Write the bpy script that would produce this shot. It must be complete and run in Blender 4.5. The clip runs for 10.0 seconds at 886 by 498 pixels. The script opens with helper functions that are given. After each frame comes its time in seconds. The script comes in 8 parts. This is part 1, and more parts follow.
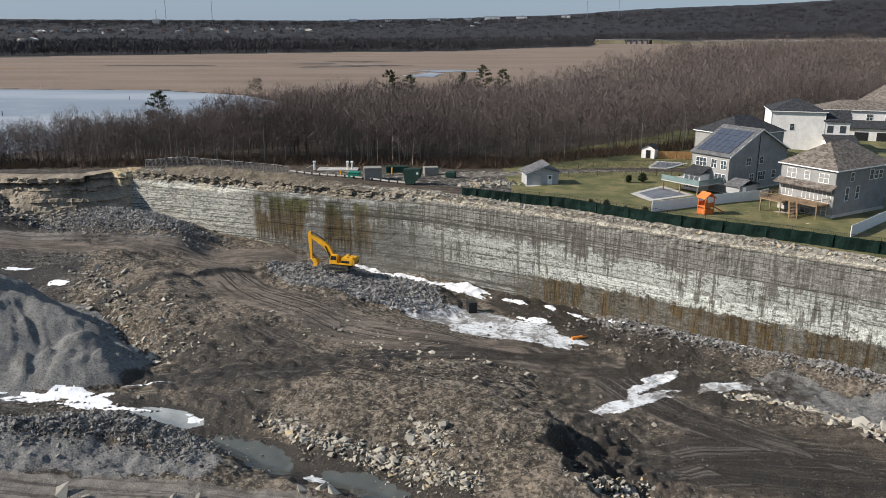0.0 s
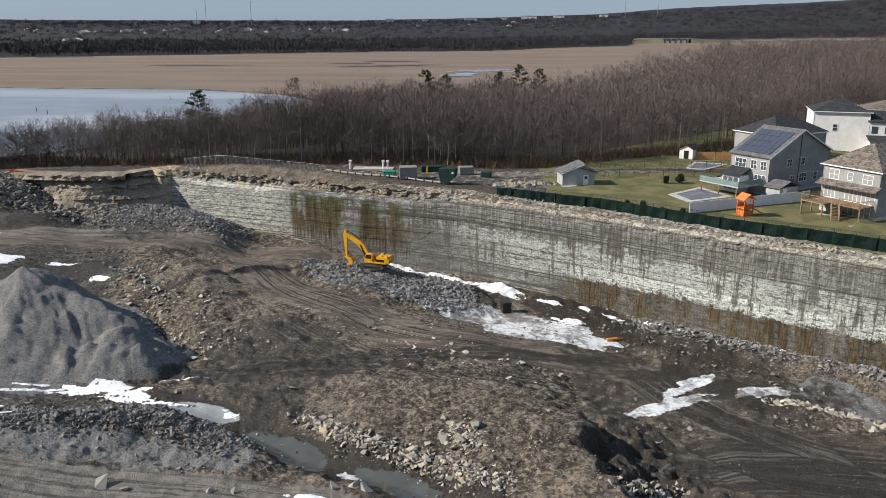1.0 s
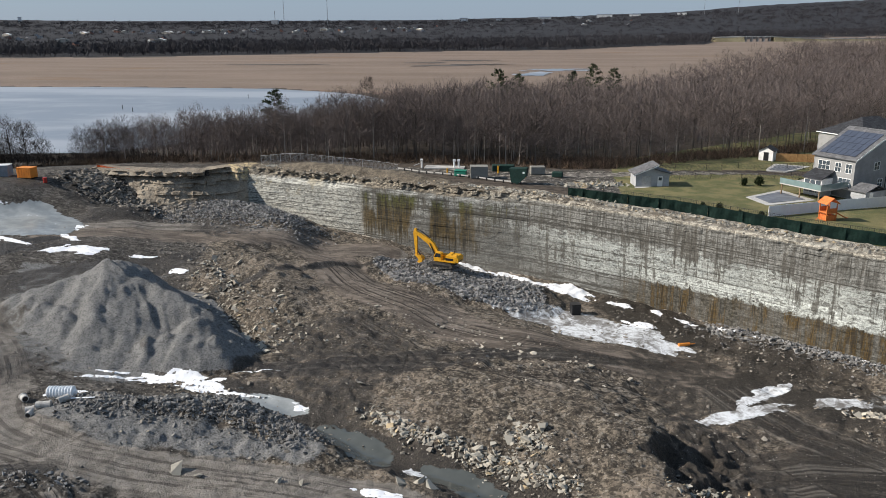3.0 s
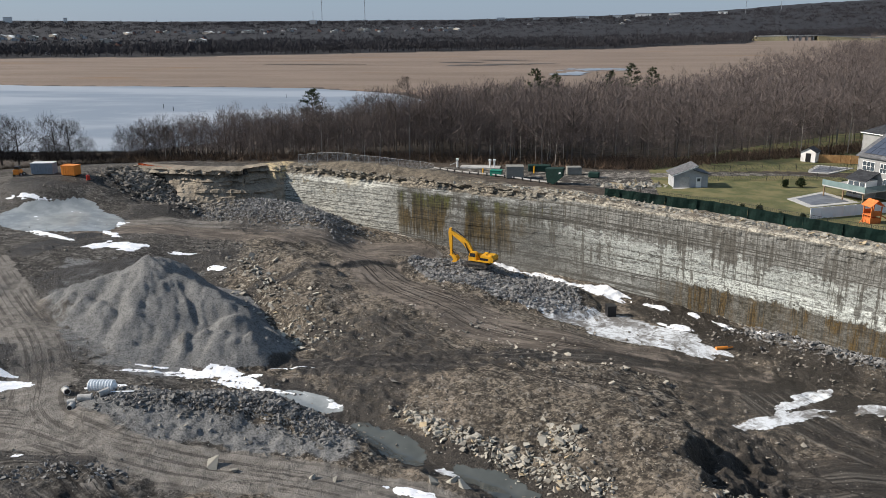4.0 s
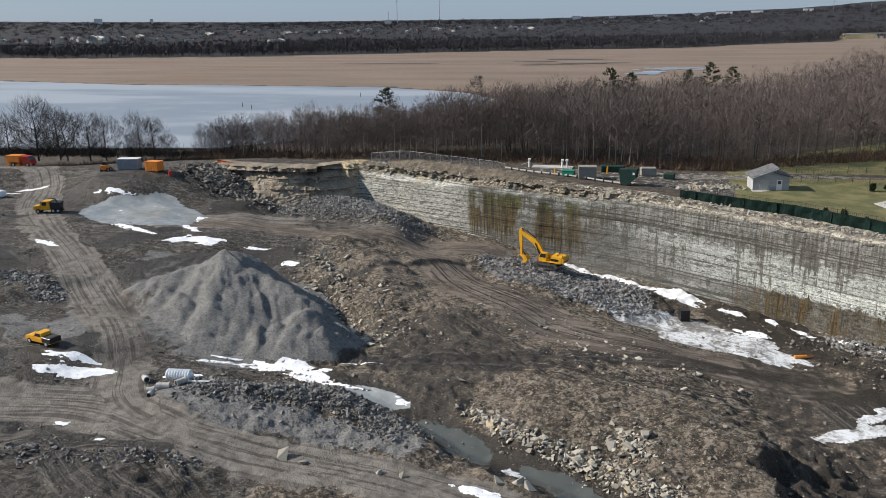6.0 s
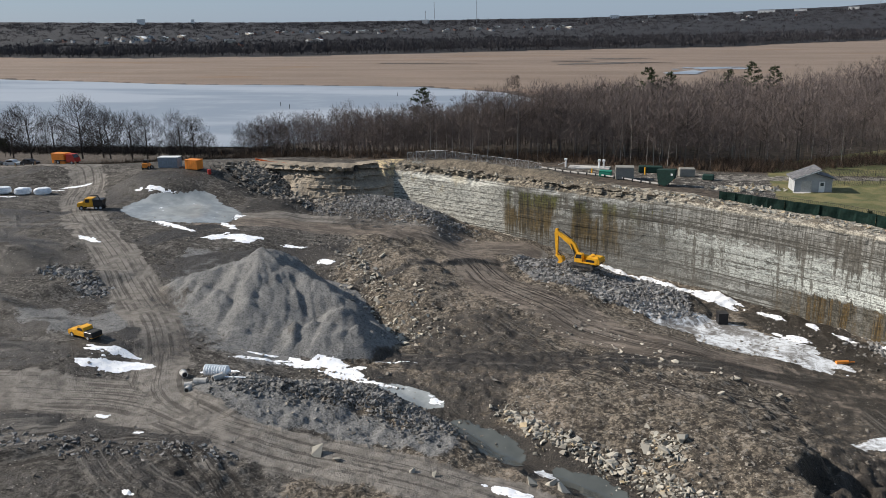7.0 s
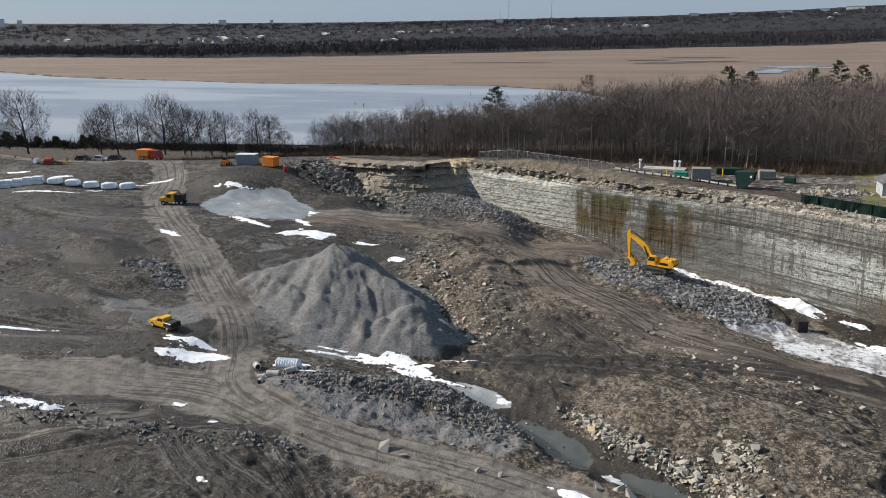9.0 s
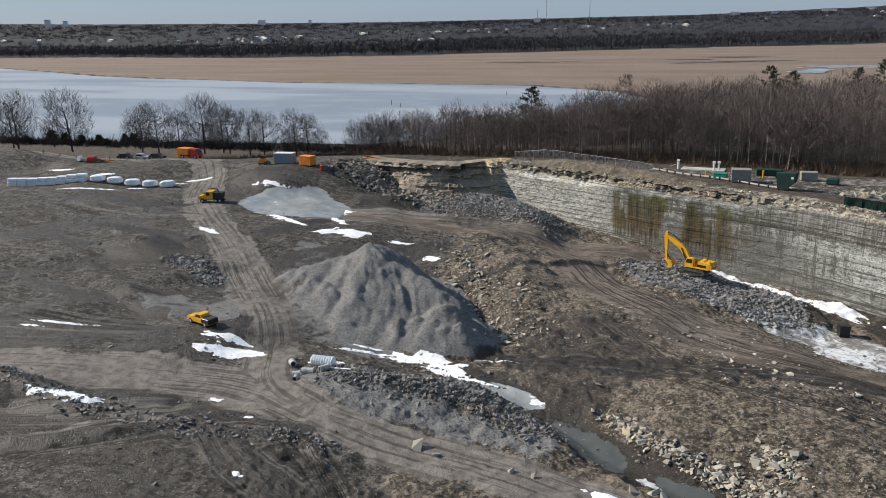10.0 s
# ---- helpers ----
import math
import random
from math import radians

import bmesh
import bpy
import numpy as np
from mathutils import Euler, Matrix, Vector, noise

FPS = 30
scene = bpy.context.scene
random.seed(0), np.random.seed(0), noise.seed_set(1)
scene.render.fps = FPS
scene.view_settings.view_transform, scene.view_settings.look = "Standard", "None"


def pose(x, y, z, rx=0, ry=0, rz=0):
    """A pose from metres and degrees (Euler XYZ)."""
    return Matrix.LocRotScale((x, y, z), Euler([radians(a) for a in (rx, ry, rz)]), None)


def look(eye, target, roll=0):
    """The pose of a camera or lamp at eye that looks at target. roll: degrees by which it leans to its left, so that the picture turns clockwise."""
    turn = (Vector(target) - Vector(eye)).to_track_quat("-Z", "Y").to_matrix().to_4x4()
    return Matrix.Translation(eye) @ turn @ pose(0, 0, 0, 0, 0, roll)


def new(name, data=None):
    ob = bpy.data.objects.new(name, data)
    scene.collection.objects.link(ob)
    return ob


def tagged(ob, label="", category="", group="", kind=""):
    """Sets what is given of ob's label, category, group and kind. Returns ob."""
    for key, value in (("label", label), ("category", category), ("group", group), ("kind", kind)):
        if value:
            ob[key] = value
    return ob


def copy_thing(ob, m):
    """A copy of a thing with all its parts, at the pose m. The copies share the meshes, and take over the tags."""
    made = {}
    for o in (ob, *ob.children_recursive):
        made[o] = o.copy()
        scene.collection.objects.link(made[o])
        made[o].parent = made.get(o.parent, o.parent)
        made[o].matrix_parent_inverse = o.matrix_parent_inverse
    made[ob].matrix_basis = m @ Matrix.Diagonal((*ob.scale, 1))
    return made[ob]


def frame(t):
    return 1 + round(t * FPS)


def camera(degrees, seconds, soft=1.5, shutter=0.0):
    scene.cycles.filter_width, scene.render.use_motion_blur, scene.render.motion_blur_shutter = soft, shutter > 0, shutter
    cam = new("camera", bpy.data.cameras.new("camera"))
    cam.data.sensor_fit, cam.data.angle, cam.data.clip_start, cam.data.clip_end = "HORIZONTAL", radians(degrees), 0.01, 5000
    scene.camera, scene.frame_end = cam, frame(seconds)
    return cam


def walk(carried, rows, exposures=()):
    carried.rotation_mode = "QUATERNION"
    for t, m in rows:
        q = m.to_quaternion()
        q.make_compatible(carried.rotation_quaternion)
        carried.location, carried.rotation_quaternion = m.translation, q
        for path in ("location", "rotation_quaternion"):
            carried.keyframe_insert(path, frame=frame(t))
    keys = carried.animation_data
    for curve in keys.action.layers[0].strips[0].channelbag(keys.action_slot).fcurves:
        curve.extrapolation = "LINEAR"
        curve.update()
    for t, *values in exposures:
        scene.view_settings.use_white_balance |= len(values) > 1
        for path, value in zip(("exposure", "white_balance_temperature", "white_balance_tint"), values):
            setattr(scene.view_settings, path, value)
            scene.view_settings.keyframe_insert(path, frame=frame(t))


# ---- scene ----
# The camera hovers on one spot and pans to its left.
EYE = 32.0
cam = camera(57.75, 10.0, soft=0.65)
PATH = [
    (0.0, 74.190, -0.233, -0.136),
    (1.0, 74.157, -0.076, 2.375),
    (2.0, 74.132, 0.083, 4.897),
    (3.0, 74.114, 0.244, 7.429),
    (4.0, 74.102, 0.406, 9.969),
    (5.0, 74.098, 0.569, 12.514),
    (6.0, 74.102, 0.731, 15.062),
    (7.0, 74.112, 0.894, 17.613),
    (8.0, 74.130, 1.056, 20.163),
    (9.0, 74.154, 1.217, 22.710),
    (10.0, 74.186, 1.376, 25.253),
]
walk(cam, [(t, pose(0, 0, EYE, rx, ry, rz)) for t, rx, ry, rz in PATH], exposures=[(0.0, 0.27), (10.0, 0.27)])

# ---- light: low winter sun from the side, pale sky ----
SUN_AZ, SUN_EL = -96.0, 32.0
world = bpy.data.worlds.new("world")
scene.world = world
world.use_nodes = True
wn = world.node_tree
sky = wn.nodes.new("ShaderNodeTexSky")
sky.sky_type, sky.sun_disc = "NISHITA", False
sky.sun_elevation, sky.sun_rotation = radians(SUN_EL), radians(SUN_AZ)
sky.air_density, sky.dust_density, sky.ozone_density = 1.0, 0.3, 3.0
wn.nodes["Background"].inputs["Strength"].default_value = 0.090
haze = wn.nodes.new("ShaderNodeMix")
haze.data_type = "RGBA"
haze.inputs[0].default_value, haze.inputs[7].default_value = 0.80, (2.4, 3.3, 4.6, 1.0)  # thin even cloud
wn.links.new(sky.outputs[0], haze.inputs[6])
wn.links.new(haze.outputs[2], wn.nodes["Background"].inputs["Color"])
sun_data = bpy.data.lights.new("sun", "SUN")
sun_data.energy, sun_data.angle, sun_data.color = 5.7, radians(0.7), (1.0, 0.925, 0.83)
sun = new("sun", sun_data)
sun_from = Vector((math.sin(radians(SUN_AZ)) * math.cos(radians(SUN_EL)), math.cos(radians(SUN_AZ)) * math.cos(radians(SUN_EL)), math.sin(radians(SUN_EL))))
sun.matrix_world = look(sun_from * 200, (0, 0, 0))


# ---- materials ----
class Nodes:
    """A short way to write a node material."""

    def __init__(self, name):
        self.material = bpy.data.materials.new(name)
        self.material.use_nodes = True
        self.tree = self.material.node_tree
        self.shader = self.tree.nodes["Principled BSDF"]
        geometry = self.tree.nodes.new("ShaderNodeNewGeometry")
        self.position = geometry.outputs["Position"]
        self.island = geometry.outputs["Random Per Island"]

    def plug(self, socket, value):
        if isinstance(value, bpy.types.NodeSocket):
            self.tree.links.new(value, socket)
        elif value is not None:
            if isinstance(value, (tuple, list)) and len(value) == 3 and socket.type == "RGBA":
                value = (*value, 1.0)
            socket.default_value = value

    def scaled(self, x, y, z, source=None):
        n = self.tree.nodes.new("ShaderNodeMapping")
        self.plug(n.inputs["Vector"], source or self.position)
        n.inputs["Scale"].default_value = (x, y, z)
        return n.outputs[0]

    def noise(self, scale, detail=4.0, rough=0.55, vector=None, warp=0.0):
        n = self.tree.nodes.new("ShaderNodeTexNoise")
        self.plug(n.inputs["Vector"], vector or self.position)
        n.inputs["Scale"].default_value, n.inputs["Detail"].default_value = scale, detail
        n.inputs["Roughness"].default_value, n.inputs["Distortion"].default_value = rough, warp
        return n.outputs[0]

    def cells(self, scale, vector=None):
        n = self.tree.nodes.new("ShaderNodeTexVoronoi")
        self.plug(n.inputs["Vector"], vector or self.position)
        n.inputs["Scale"].default_value = scale
        return n.outputs["Distance"], n.outputs["Color"]

    def step(self, value, low, high):
        n = self.tree.nodes.new("ShaderNodeMapRange")
        n.interpolation_type = "SMOOTHSTEP"
        self.plug(n.inputs[0], value)
        n.inputs[1].default_value, n.inputs[2].default_value = low, high
        return n.outputs[0]

    def math(self, kind, a, b=0.0):
        n = self.tree.nodes.new("ShaderNodeMath")
        n.operation = kind
        self.plug(n.inputs[0], a)
        self.plug(n.inputs[1], b)
        return n.outputs[0]

    def mix(self, factor, a, b, kind="MIX"):
        n = self.tree.nodes.new("ShaderNodeMix")
        n.data_type, n.blend_type = "RGBA", kind
        self.plug(n.inputs[0], factor)
        self.plug(n.inputs[6], a)
        self.plug(n.inputs[7], b)
        return n.outputs[2]

    def attribute(self, name):
        n = self.tree.nodes.new("ShaderNodeAttribute")
        n.attribute_name = name
        return n

    def split(self, colour):
        n = self.tree.nodes.new("ShaderNodeSeparateColor")
        self.plug(n.inputs[0], colour)
        return n.outputs

    def parts(self, vector):
        n = self.tree.nodes.new("ShaderNodeSeparateXYZ")
        self.plug(n.inputs[0], vector)
        return n.outputs

    def join(self, x, y, z):
        n = self.tree.nodes.new("ShaderNodeCombineXYZ")
        for socket, value in zip(n.inputs, (x, y, z)):
            self.plug(socket, value)
        return n.outputs[0]

    def object_random(self):
        return self.tree.nodes.new("ShaderNodeObjectInfo").outputs["Random"]

    def finish(self, colour, rough=0.9, height=None, bump=0.3, distance=0.1, metal=0.0, specular=0.3):
        self.plug(self.shader.inputs["Base Color"], colour)
        self.plug(self.shader.inputs["Roughness"], rough)
        self.plug(self.shader.inputs["Metallic"], metal)
        self.plug(self.shader.inputs["Specular IOR Level"], specular)
        if height is not None:
            n = self.tree.nodes.new("ShaderNodeBump")
            n.inputs["Strength"].default_value, n.inputs["Distance"].default_value = bump, distance
            self.plug(n.inputs["Height"], height)
            self.tree.links.new(n.outputs[0], self.shader.inputs["Normal"])
        return self.material


def surface(name, dark, light, fine=8.0, broad=0.6, rough=0.85, bump=0.2, distance=0.02, metal=0.0, specular=0.3, dirt=0.0):
    """A surface with variation at two scales and slight relief."""
    n = Nodes(name)
    grain, patch = n.noise(fine), n.noise(broad, 3.0)
    colour = n.mix(n.step(n.math("ADD", n.math("MULTIPLY", grain, 0.5), n.math("MULTIPLY", patch, 0.5)), 0.36, 0.64), dark, light)
    if dirt:
        colour = n.mix(n.math("MULTIPLY", n.step(n.noise(broad * 2.3, 5.0), 0.5, 0.75), dirt), colour, (0.09, 0.08, 0.065))
    return n.finish(colour, rough, grain, bump, distance, metal, specular)


def rubble(name, dark, light, accent=None, share=0.1):
    """Broken stone: each piece has a shade of its own."""
    n = Nodes(name)
    grain = n.noise(3.0, 5.0)
    colour = n.mix(n.math("ADD", n.math("MULTIPLY", n.island, 0.75), n.math("MULTIPLY", grain, 0.25)), dark, light)
    if accent:
        colour = n.mix(n.step(n.math("FRACT", n.math("MULTIPLY", n.island, 17.3)), 1.0 - share - 0.02, 1.0 - share + 0.02), colour, accent)
    return n.finish(colour, 0.85, grain, 0.4, 0.05)


def stone_pieces(name, dark, light):
    """Blocks that are objects of their own: shade by object."""
    n = Nodes(name)
    grain = n.noise(3.0, 5.0)
    colour = n.mix(n.math("ADD", n.math("MULTIPLY", n.object_random(), 0.7), n.math("MULTIPLY", grain, 0.3)), dark, light)
    return n.finish(colour, 0.85, grain, 0.4, 0.05)


def bark(name, dark, light, share=0.5):
    n = Nodes(name)
    grain = n.math("ADD", n.math("MULTIPLY", n.noise(0.35, 4.0), 0.55), n.math("MULTIPLY", n.noise(0.07, 3.0), 0.45))
    fleck = n.math("ADD", n.math("MULTIPLY", n.island, share), n.math("MULTIPLY", grain, 1.0 - share))
    return n.finish(n.mix(n.step(fleck, 0.25, 0.8), dark, light), 0.95, specular=0.1)


def ground_material():
    n = Nodes("quarry_ground")
    one, two = n.attribute("cover_a"), n.attribute("cover_b")
    road, gravel, soil = n.split(one.outputs["Color"])[:3]
    grass = one.outputs["Alpha"]
    packed, dark_packed = n.split(n.attribute("cover_c").outputs["Color"])[:2]
    marsh, litter, wet_shade = n.split(two.outputs["Color"])[:3]
    pale = two.outputs["Alpha"]
    fine, mid, broad = n.noise(5.0, 6.0, 0.65), n.noise(0.7, 5.0, 0.6), n.noise(0.09, 4.0, 0.55)
    speck = n.cells(2.2)
    grit_a, grit_b = n.split(n.cells(3.6)[1])[0], n.split(n.cells(1.4)[1])[1]
    grit = n.math("ADD", n.math("MULTIPLY", grit_a, 0.6), n.math("MULTIPLY", grit_b, 0.4))
    tear = n.math("SUBTRACT", n.math("ADD", n.math("MULTIPLY", mid, 0.9), n.math("MULTIPLY", fine, 0.7)), 0.8)
    def crisp(mask):
        return n.step(n.math("ADD", mask, n.math("MULTIPLY", tear, 1.3)), 0.38, 0.62)
    road, gravel, soil, wet_shade, pale, grass, litter = [crisp(m) for m in (road, gravel, soil, wet_shade, pale, grass, litter)]
    packed, dark_packed = crisp(packed), crisp(dark_packed)
    lump = n.noise(1.9, 5.0, 0.7)
    rough_mix = n.step(n.math("ADD", n.math("MULTIPLY", lump, 0.6), n.math("MULTIPLY", mid, 0.4)), 0.43, 0.59)
    smear = n.noise(1.0, 5.0, 0.62, n.scaled(0.10, 0.42, 0.3), 1.4)
    base = n.mix(n.step(n.math("ADD", n.math("MULTIPLY", lump, 0.6), n.math("MULTIPLY", mid, 0.4)), 0.38, 0.64), (0.034, 0.030, 0.026), (0.116, 0.105, 0.092))
    base = n.mix(n.step(smear, 0.47, 0.60), base, n.mix(rough_mix, (0.085, 0.078, 0.070), (0.165, 0.152, 0.137)))
    base = n.mix(n.math("MULTIPLY", n.step(smear, 0.43, 0.34), 0.6), base, n.mix(fine, (0.014, 0.013, 0.012), (0.062, 0.055, 0.048)))
    soil_colour = n.mix(rough_mix, (0.056, 0.046, 0.036), (0.225, 0.189, 0.146))
    soil_colour = n.mix(n.step(n.math("ADD", broad, n.math("MULTIPLY", smear, 0.5)), 0.74, 0.90), soil_colour, n.mix(fine, (0.12, 0.098, 0.076), (0.26, 0.215, 0.168)))
    soil_colour = n.mix(n.math("MULTIPLY", n.step(smear, 0.42, 0.33), 0.6), soil_colour, n.mix(fine, (0.014, 0.011, 0.008), (0.065, 0.050, 0.038)))
    colour = n.mix(soil, base, soil_colour)
    chips = n.mix(n.step(fine, 0.35, 0.68), (0.082, 0.081, 0.079), (0.21, 0.208, 0.203))
    earthy = n.mix(n.step(grit, 0.58, 0.30), colour, n.mix(0.65, colour, (0.014, 0.012, 0.010)))
    colour = n.mix(n.math("MULTIPLY", n.math("MULTIPLY", n.step(grit, 0.72, 0.92), 0.42), n.math("ADD", 0.3, n.math("MULTIPLY", soil, 0.7))), earthy, (0.32, 0.295, 0.26))
    chips = n.mix(n.math("MULTIPLY", n.step(grit, 0.3, 0.8), 0.45), chips, (0.26, 0.258, 0.253))
    colour = n.mix(gravel, colour, chips)
    track = n.mix(n.step(mid, 0.3, 0.7), (0.120, 0.108, 0.095), (0.235, 0.214, 0.189))
    colour = n.mix(road, colour, track)
    drag = n.step(n.noise(1.0, 6.0, 0.65, n.scaled(0.16, 0.5, 0.4), 1.0), 0.40, 0.62)
    floor = n.mix(drag, (0.095, 0.078, 0.064), (0.215, 0.178, 0.147))
    colour = n.mix(n.math("MULTIPLY", packed, 0.85), colour, n.mix(n.math("MULTIPLY", dark_packed, 0.8), floor, n.mix(drag, (0.022, 0.018, 0.015), (0.075, 0.060, 0.048))))
    lane = n.attribute("lane")
    across, along, shown = n.split(lane.outputs["Color"])[:3]
    ruts = n.noise(1.0, 4.0, 0.6, n.join(n.math("MULTIPLY", across, 1.7), n.math("MULTIPLY", along, 0.035), n.math("MULTIPLY", mid, 0.12)))
    colour = n.mix(pale, colour, n.mix(n.step(mid, 0.35, 0.65), (0.26, 0.235, 0.20), (0.46, 0.42, 0.36)))
    # wet mud, and the painted shade of the berm and the scarp
    colour = n.mix(wet_shade, colour, n.mix(n.step(fine, 0.35, 0.7), (0.014, 0.012, 0.010), (0.072, 0.060, 0.048)))
    shown = n.math("MULTIPLY", shown, n.step(n.math("ADD", n.noise(0.22, 4.0), n.math("MULTIPLY", shown, 0.15)), 0.44, 0.60))
    colour = n.mix(n.math("MULTIPLY", n.math("MULTIPLY", n.step(ruts, 0.49, 0.44), shown), 0.9), colour, (0.024, 0.020, 0.017))
    colour = n.mix(n.math("MULTIPLY", n.math("MULTIPLY", n.step(ruts, 0.53, 0.62), shown), 0.28), colour, (0.27, 0.245, 0.215))
    stones = n.math("MULTIPLY", n.step(speck[0], 0.22, 0.12), n.step(n.split(speck[1])[0], 0.72, 0.74))
    pit_only = n.math("SUBTRACT", 1.0, n.math("MINIMUM", n.math("ADD", n.math("ADD", grass, marsh), n.math("ADD", litter, n.math("ADD", road, gravel))), 1.0))
    colour = n.mix(n.math("MULTIPLY", n.math("MULTIPLY", stones, pit_only), 0.8), colour, (0.38, 0.35, 0.31))
    lawn = n.mix(n.step(n.noise(0.25, 5.0), 0.4, 0.62), (0.088, 0.098, 0.038), (0.20, 0.172, 0.08))
    colour = n.mix(grass, colour, n.mix(n.math("MULTIPLY", n.step(fine, 0.3, 0.7), 0.6), lawn, (0.15, 0.14, 0.068)))
    streaks = n.noise(1.0, 5.0, 0.6, n.scaled(0.006, 0.03, 0.02))
    reeds = n.mix(n.step(streaks, 0.3, 0.7), (0.165, 0.124, 0.096), (0.215, 0.165, 0.130))
    reeds = n.mix(n.math("MULTIPLY", n.step(n.noise(1.0, 5.0, 0.6, n.scaled(0.004, 0.014, 0.01)), 0.60, 0.70), 0.7), reeds, (0.19, 0.112, 0.06))
    reeds = n.mix(n.math("MULTIPLY", n.step(n.noise(0.06, 6.0, 0.7), 0.5, 0.75), 0.35), reeds, (0.13, 0.10, 0.075))
    colour = n.mix(marsh, colour, reeds)
    colour = n.mix(litter, colour, n.mix(n.step(mid, 0.35, 0.65), (0.045, 0.036, 0.029), (0.10, 0.08, 0.062)))
    # far canopy sheet: near-black colour stands in for shade among the crowns
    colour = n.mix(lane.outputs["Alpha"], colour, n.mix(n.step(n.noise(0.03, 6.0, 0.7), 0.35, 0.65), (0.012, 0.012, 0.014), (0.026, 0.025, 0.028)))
    height = n.math("ADD", n.math("MULTIPLY", fine, 0.7), n.math("ADD", mid, n.math("MULTIPLY", n.math("MULTIPLY", ruts, shown), 0.8)))
    rough = n.mix(wet_shade, (0.92, 0.92, 0.92), (0.45, 0.45, 0.45))
    return n.finish(colour, rough, height, 1.0, 0.35, specular=0.25)


def cliff_material():
    """Layered limestone: s runs along the face, z up; dark seepage, moss and rust below the ledges."""
    n = Nodes("quarry_limestone")
    s = n.attribute("along").outputs["Fac"]
    z = n.parts(n.position)[2]
    face = n.join(s, 0.0, z)
    bed = n.noise(1.0, 3.0, 0.75, n.scaled(0.010, 1.0, 1.9, face))
    seam = n.noise(1.0, 2.0, 0.5, n.scaled(0.008, 1.0, 2.6, face))
    blotch = n.noise(0.16, 6.0, 0.68, n.scaled(1.0, 1.0, 0.9, face), 0.4)
    drip = n.noise(1.0, 5.0, 0.7, n.scaled(0.9, 1.0, 0.085, face))
    drip_fine = n.noise(1.0, 4.0, 0.65, n.scaled(2.6, 1.0, 0.13, face))
    ragged = n.noise(1.3, 5.0, 0.7, n.scaled(1.0, 1.0, 1.6, face))
    grain = n.noise(4.0, 5.0, 0.7)
    chip, slabs = n.cells(1.0, n.scaled(0.62, 1.0, 1.9, face))
    slabs = n.split(slabs)
    small = n.split(n.cells(1.0, n.scaled(1.9, 1.0, 4.2, face))[1])
    stone = n.mix(n.step(n.math("ADD", n.math("MULTIPLY", slabs[2], 0.45), n.math("MULTIPLY", ragged, 0.75)), 0.36, 0.86), (0.15, 0.150, 0.138), (0.36, 0.365, 0.342))
    east, west_part = n.step(s, 56.0, 78.0), n.step(s, 34.0, 26.0)
    # pale freshly split beds in the middle of the face
    lift = n.math("ADD", z, n.math("ADD", n.math("MULTIPLY", n.math("SUBTRACT", drip, 0.5), 5.0), n.math("MULTIPLY", n.math("SUBTRACT", slabs[0], 0.5), 1.6)))
    middle = n.math("MULTIPLY", n.step(lift, -5.0, -5.9), n.step(z, -11.6, -11.0))
    pale_bed = n.math("MULTIPLY", n.math("MULTIPLY", middle, east), n.step(n.math("ADD", n.math("ADD", slabs[1], small[0]), n.math("MULTIPLY", blotch, 0.9)), 0.92, 1.24))
    stone = n.mix(n.math("MULTIPLY", pale_bed, 0.75), stone, n.mix(grain, (0.40, 0.425, 0.395), (0.60, 0.625, 0.585)))
    band = n.math("MULTIPLY", n.math("MULTIPLY", n.step(z, -11.2, -10.7), n.step(z, -8.3, -9.0)), n.step(s, 84.0, 104.0))
    stone = n.mix(n.math("MULTIPLY", band, n.step(small[1], 0.16, 0.24)), stone, n.mix(grain, (0.52, 0.55, 0.51), (0.72, 0.745, 0.70)))
    # weathered upper beds, brown-grey with short streaks
    upper = n.math("MULTIPLY", n.step(lift, -5.6, -4.7), east)
    stone = n.mix(n.math("MULTIPLY", upper, 0.62), stone, n.mix(n.step(n.math("ADD", drip_fine, n.math("MULTIPLY", ragged, 0.6)), 0.66, 0.90), (0.31, 0.30, 0.275), (0.085, 0.078, 0.066)))
    # cream beds of the west part, with yellow stains
    stone = n.mix(n.math("MULTIPLY", west_part, n.step(n.math("ADD", n.math("MULTIPLY", bed, 0.8), n.math("MULTIPLY", ragged, 0.4)), 0.44, 0.56)), stone, n.mix(grain, (0.46, 0.455, 0.40), (0.68, 0.67, 0.60)))
    stone = n.mix(n.math("MULTIPLY", n.math("MULTIPLY", n.step(s, 24.0, 12.0), n.step(z, -5.5, -2.5)), n.step(n.noise(0.3, 4.0, 0.6, face), 0.55, 0.64)), stone, (0.55, 0.46, 0.29))
    ledge_line = n.noise(1.0, 4.0, 0.7, n.scaled(0.05, 1.0, 3.4, face), 0.3)
    stone = n.mix(n.math("MULTIPLY", n.math("MULTIPLY", west_part, n.step(ledge_line, 0.46, 0.38)), 0.55), stone, n.mix(ragged, (0.09, 0.085, 0.075), (0.24, 0.235, 0.21)))
    stone = n.mix(n.math("MULTIPLY", n.math("MULTIPLY", west_part, n.step(n.math("ADD", small[0], n.math("MULTIPLY", blotch, 0.8)), 1.12, 1.24)), 0.5), stone, (0.085, 0.08, 0.07))
    # dark bedding seams
    stone = n.mix(n.math("MULTIPLY", n.math("MULTIPLY", n.step(seam, 0.435, 0.40), n.step(ragged, 0.34, 0.48)), 0.9), stone, (0.06, 0.056, 0.048))
    stone = n.mix(n.math("MULTIPLY", n.step(small[2], 0.86, 0.90), 0.6), stone, (0.09, 0.086, 0.076))
    # seepage
    wet_part = n.step(s, 24.0, 40.0)
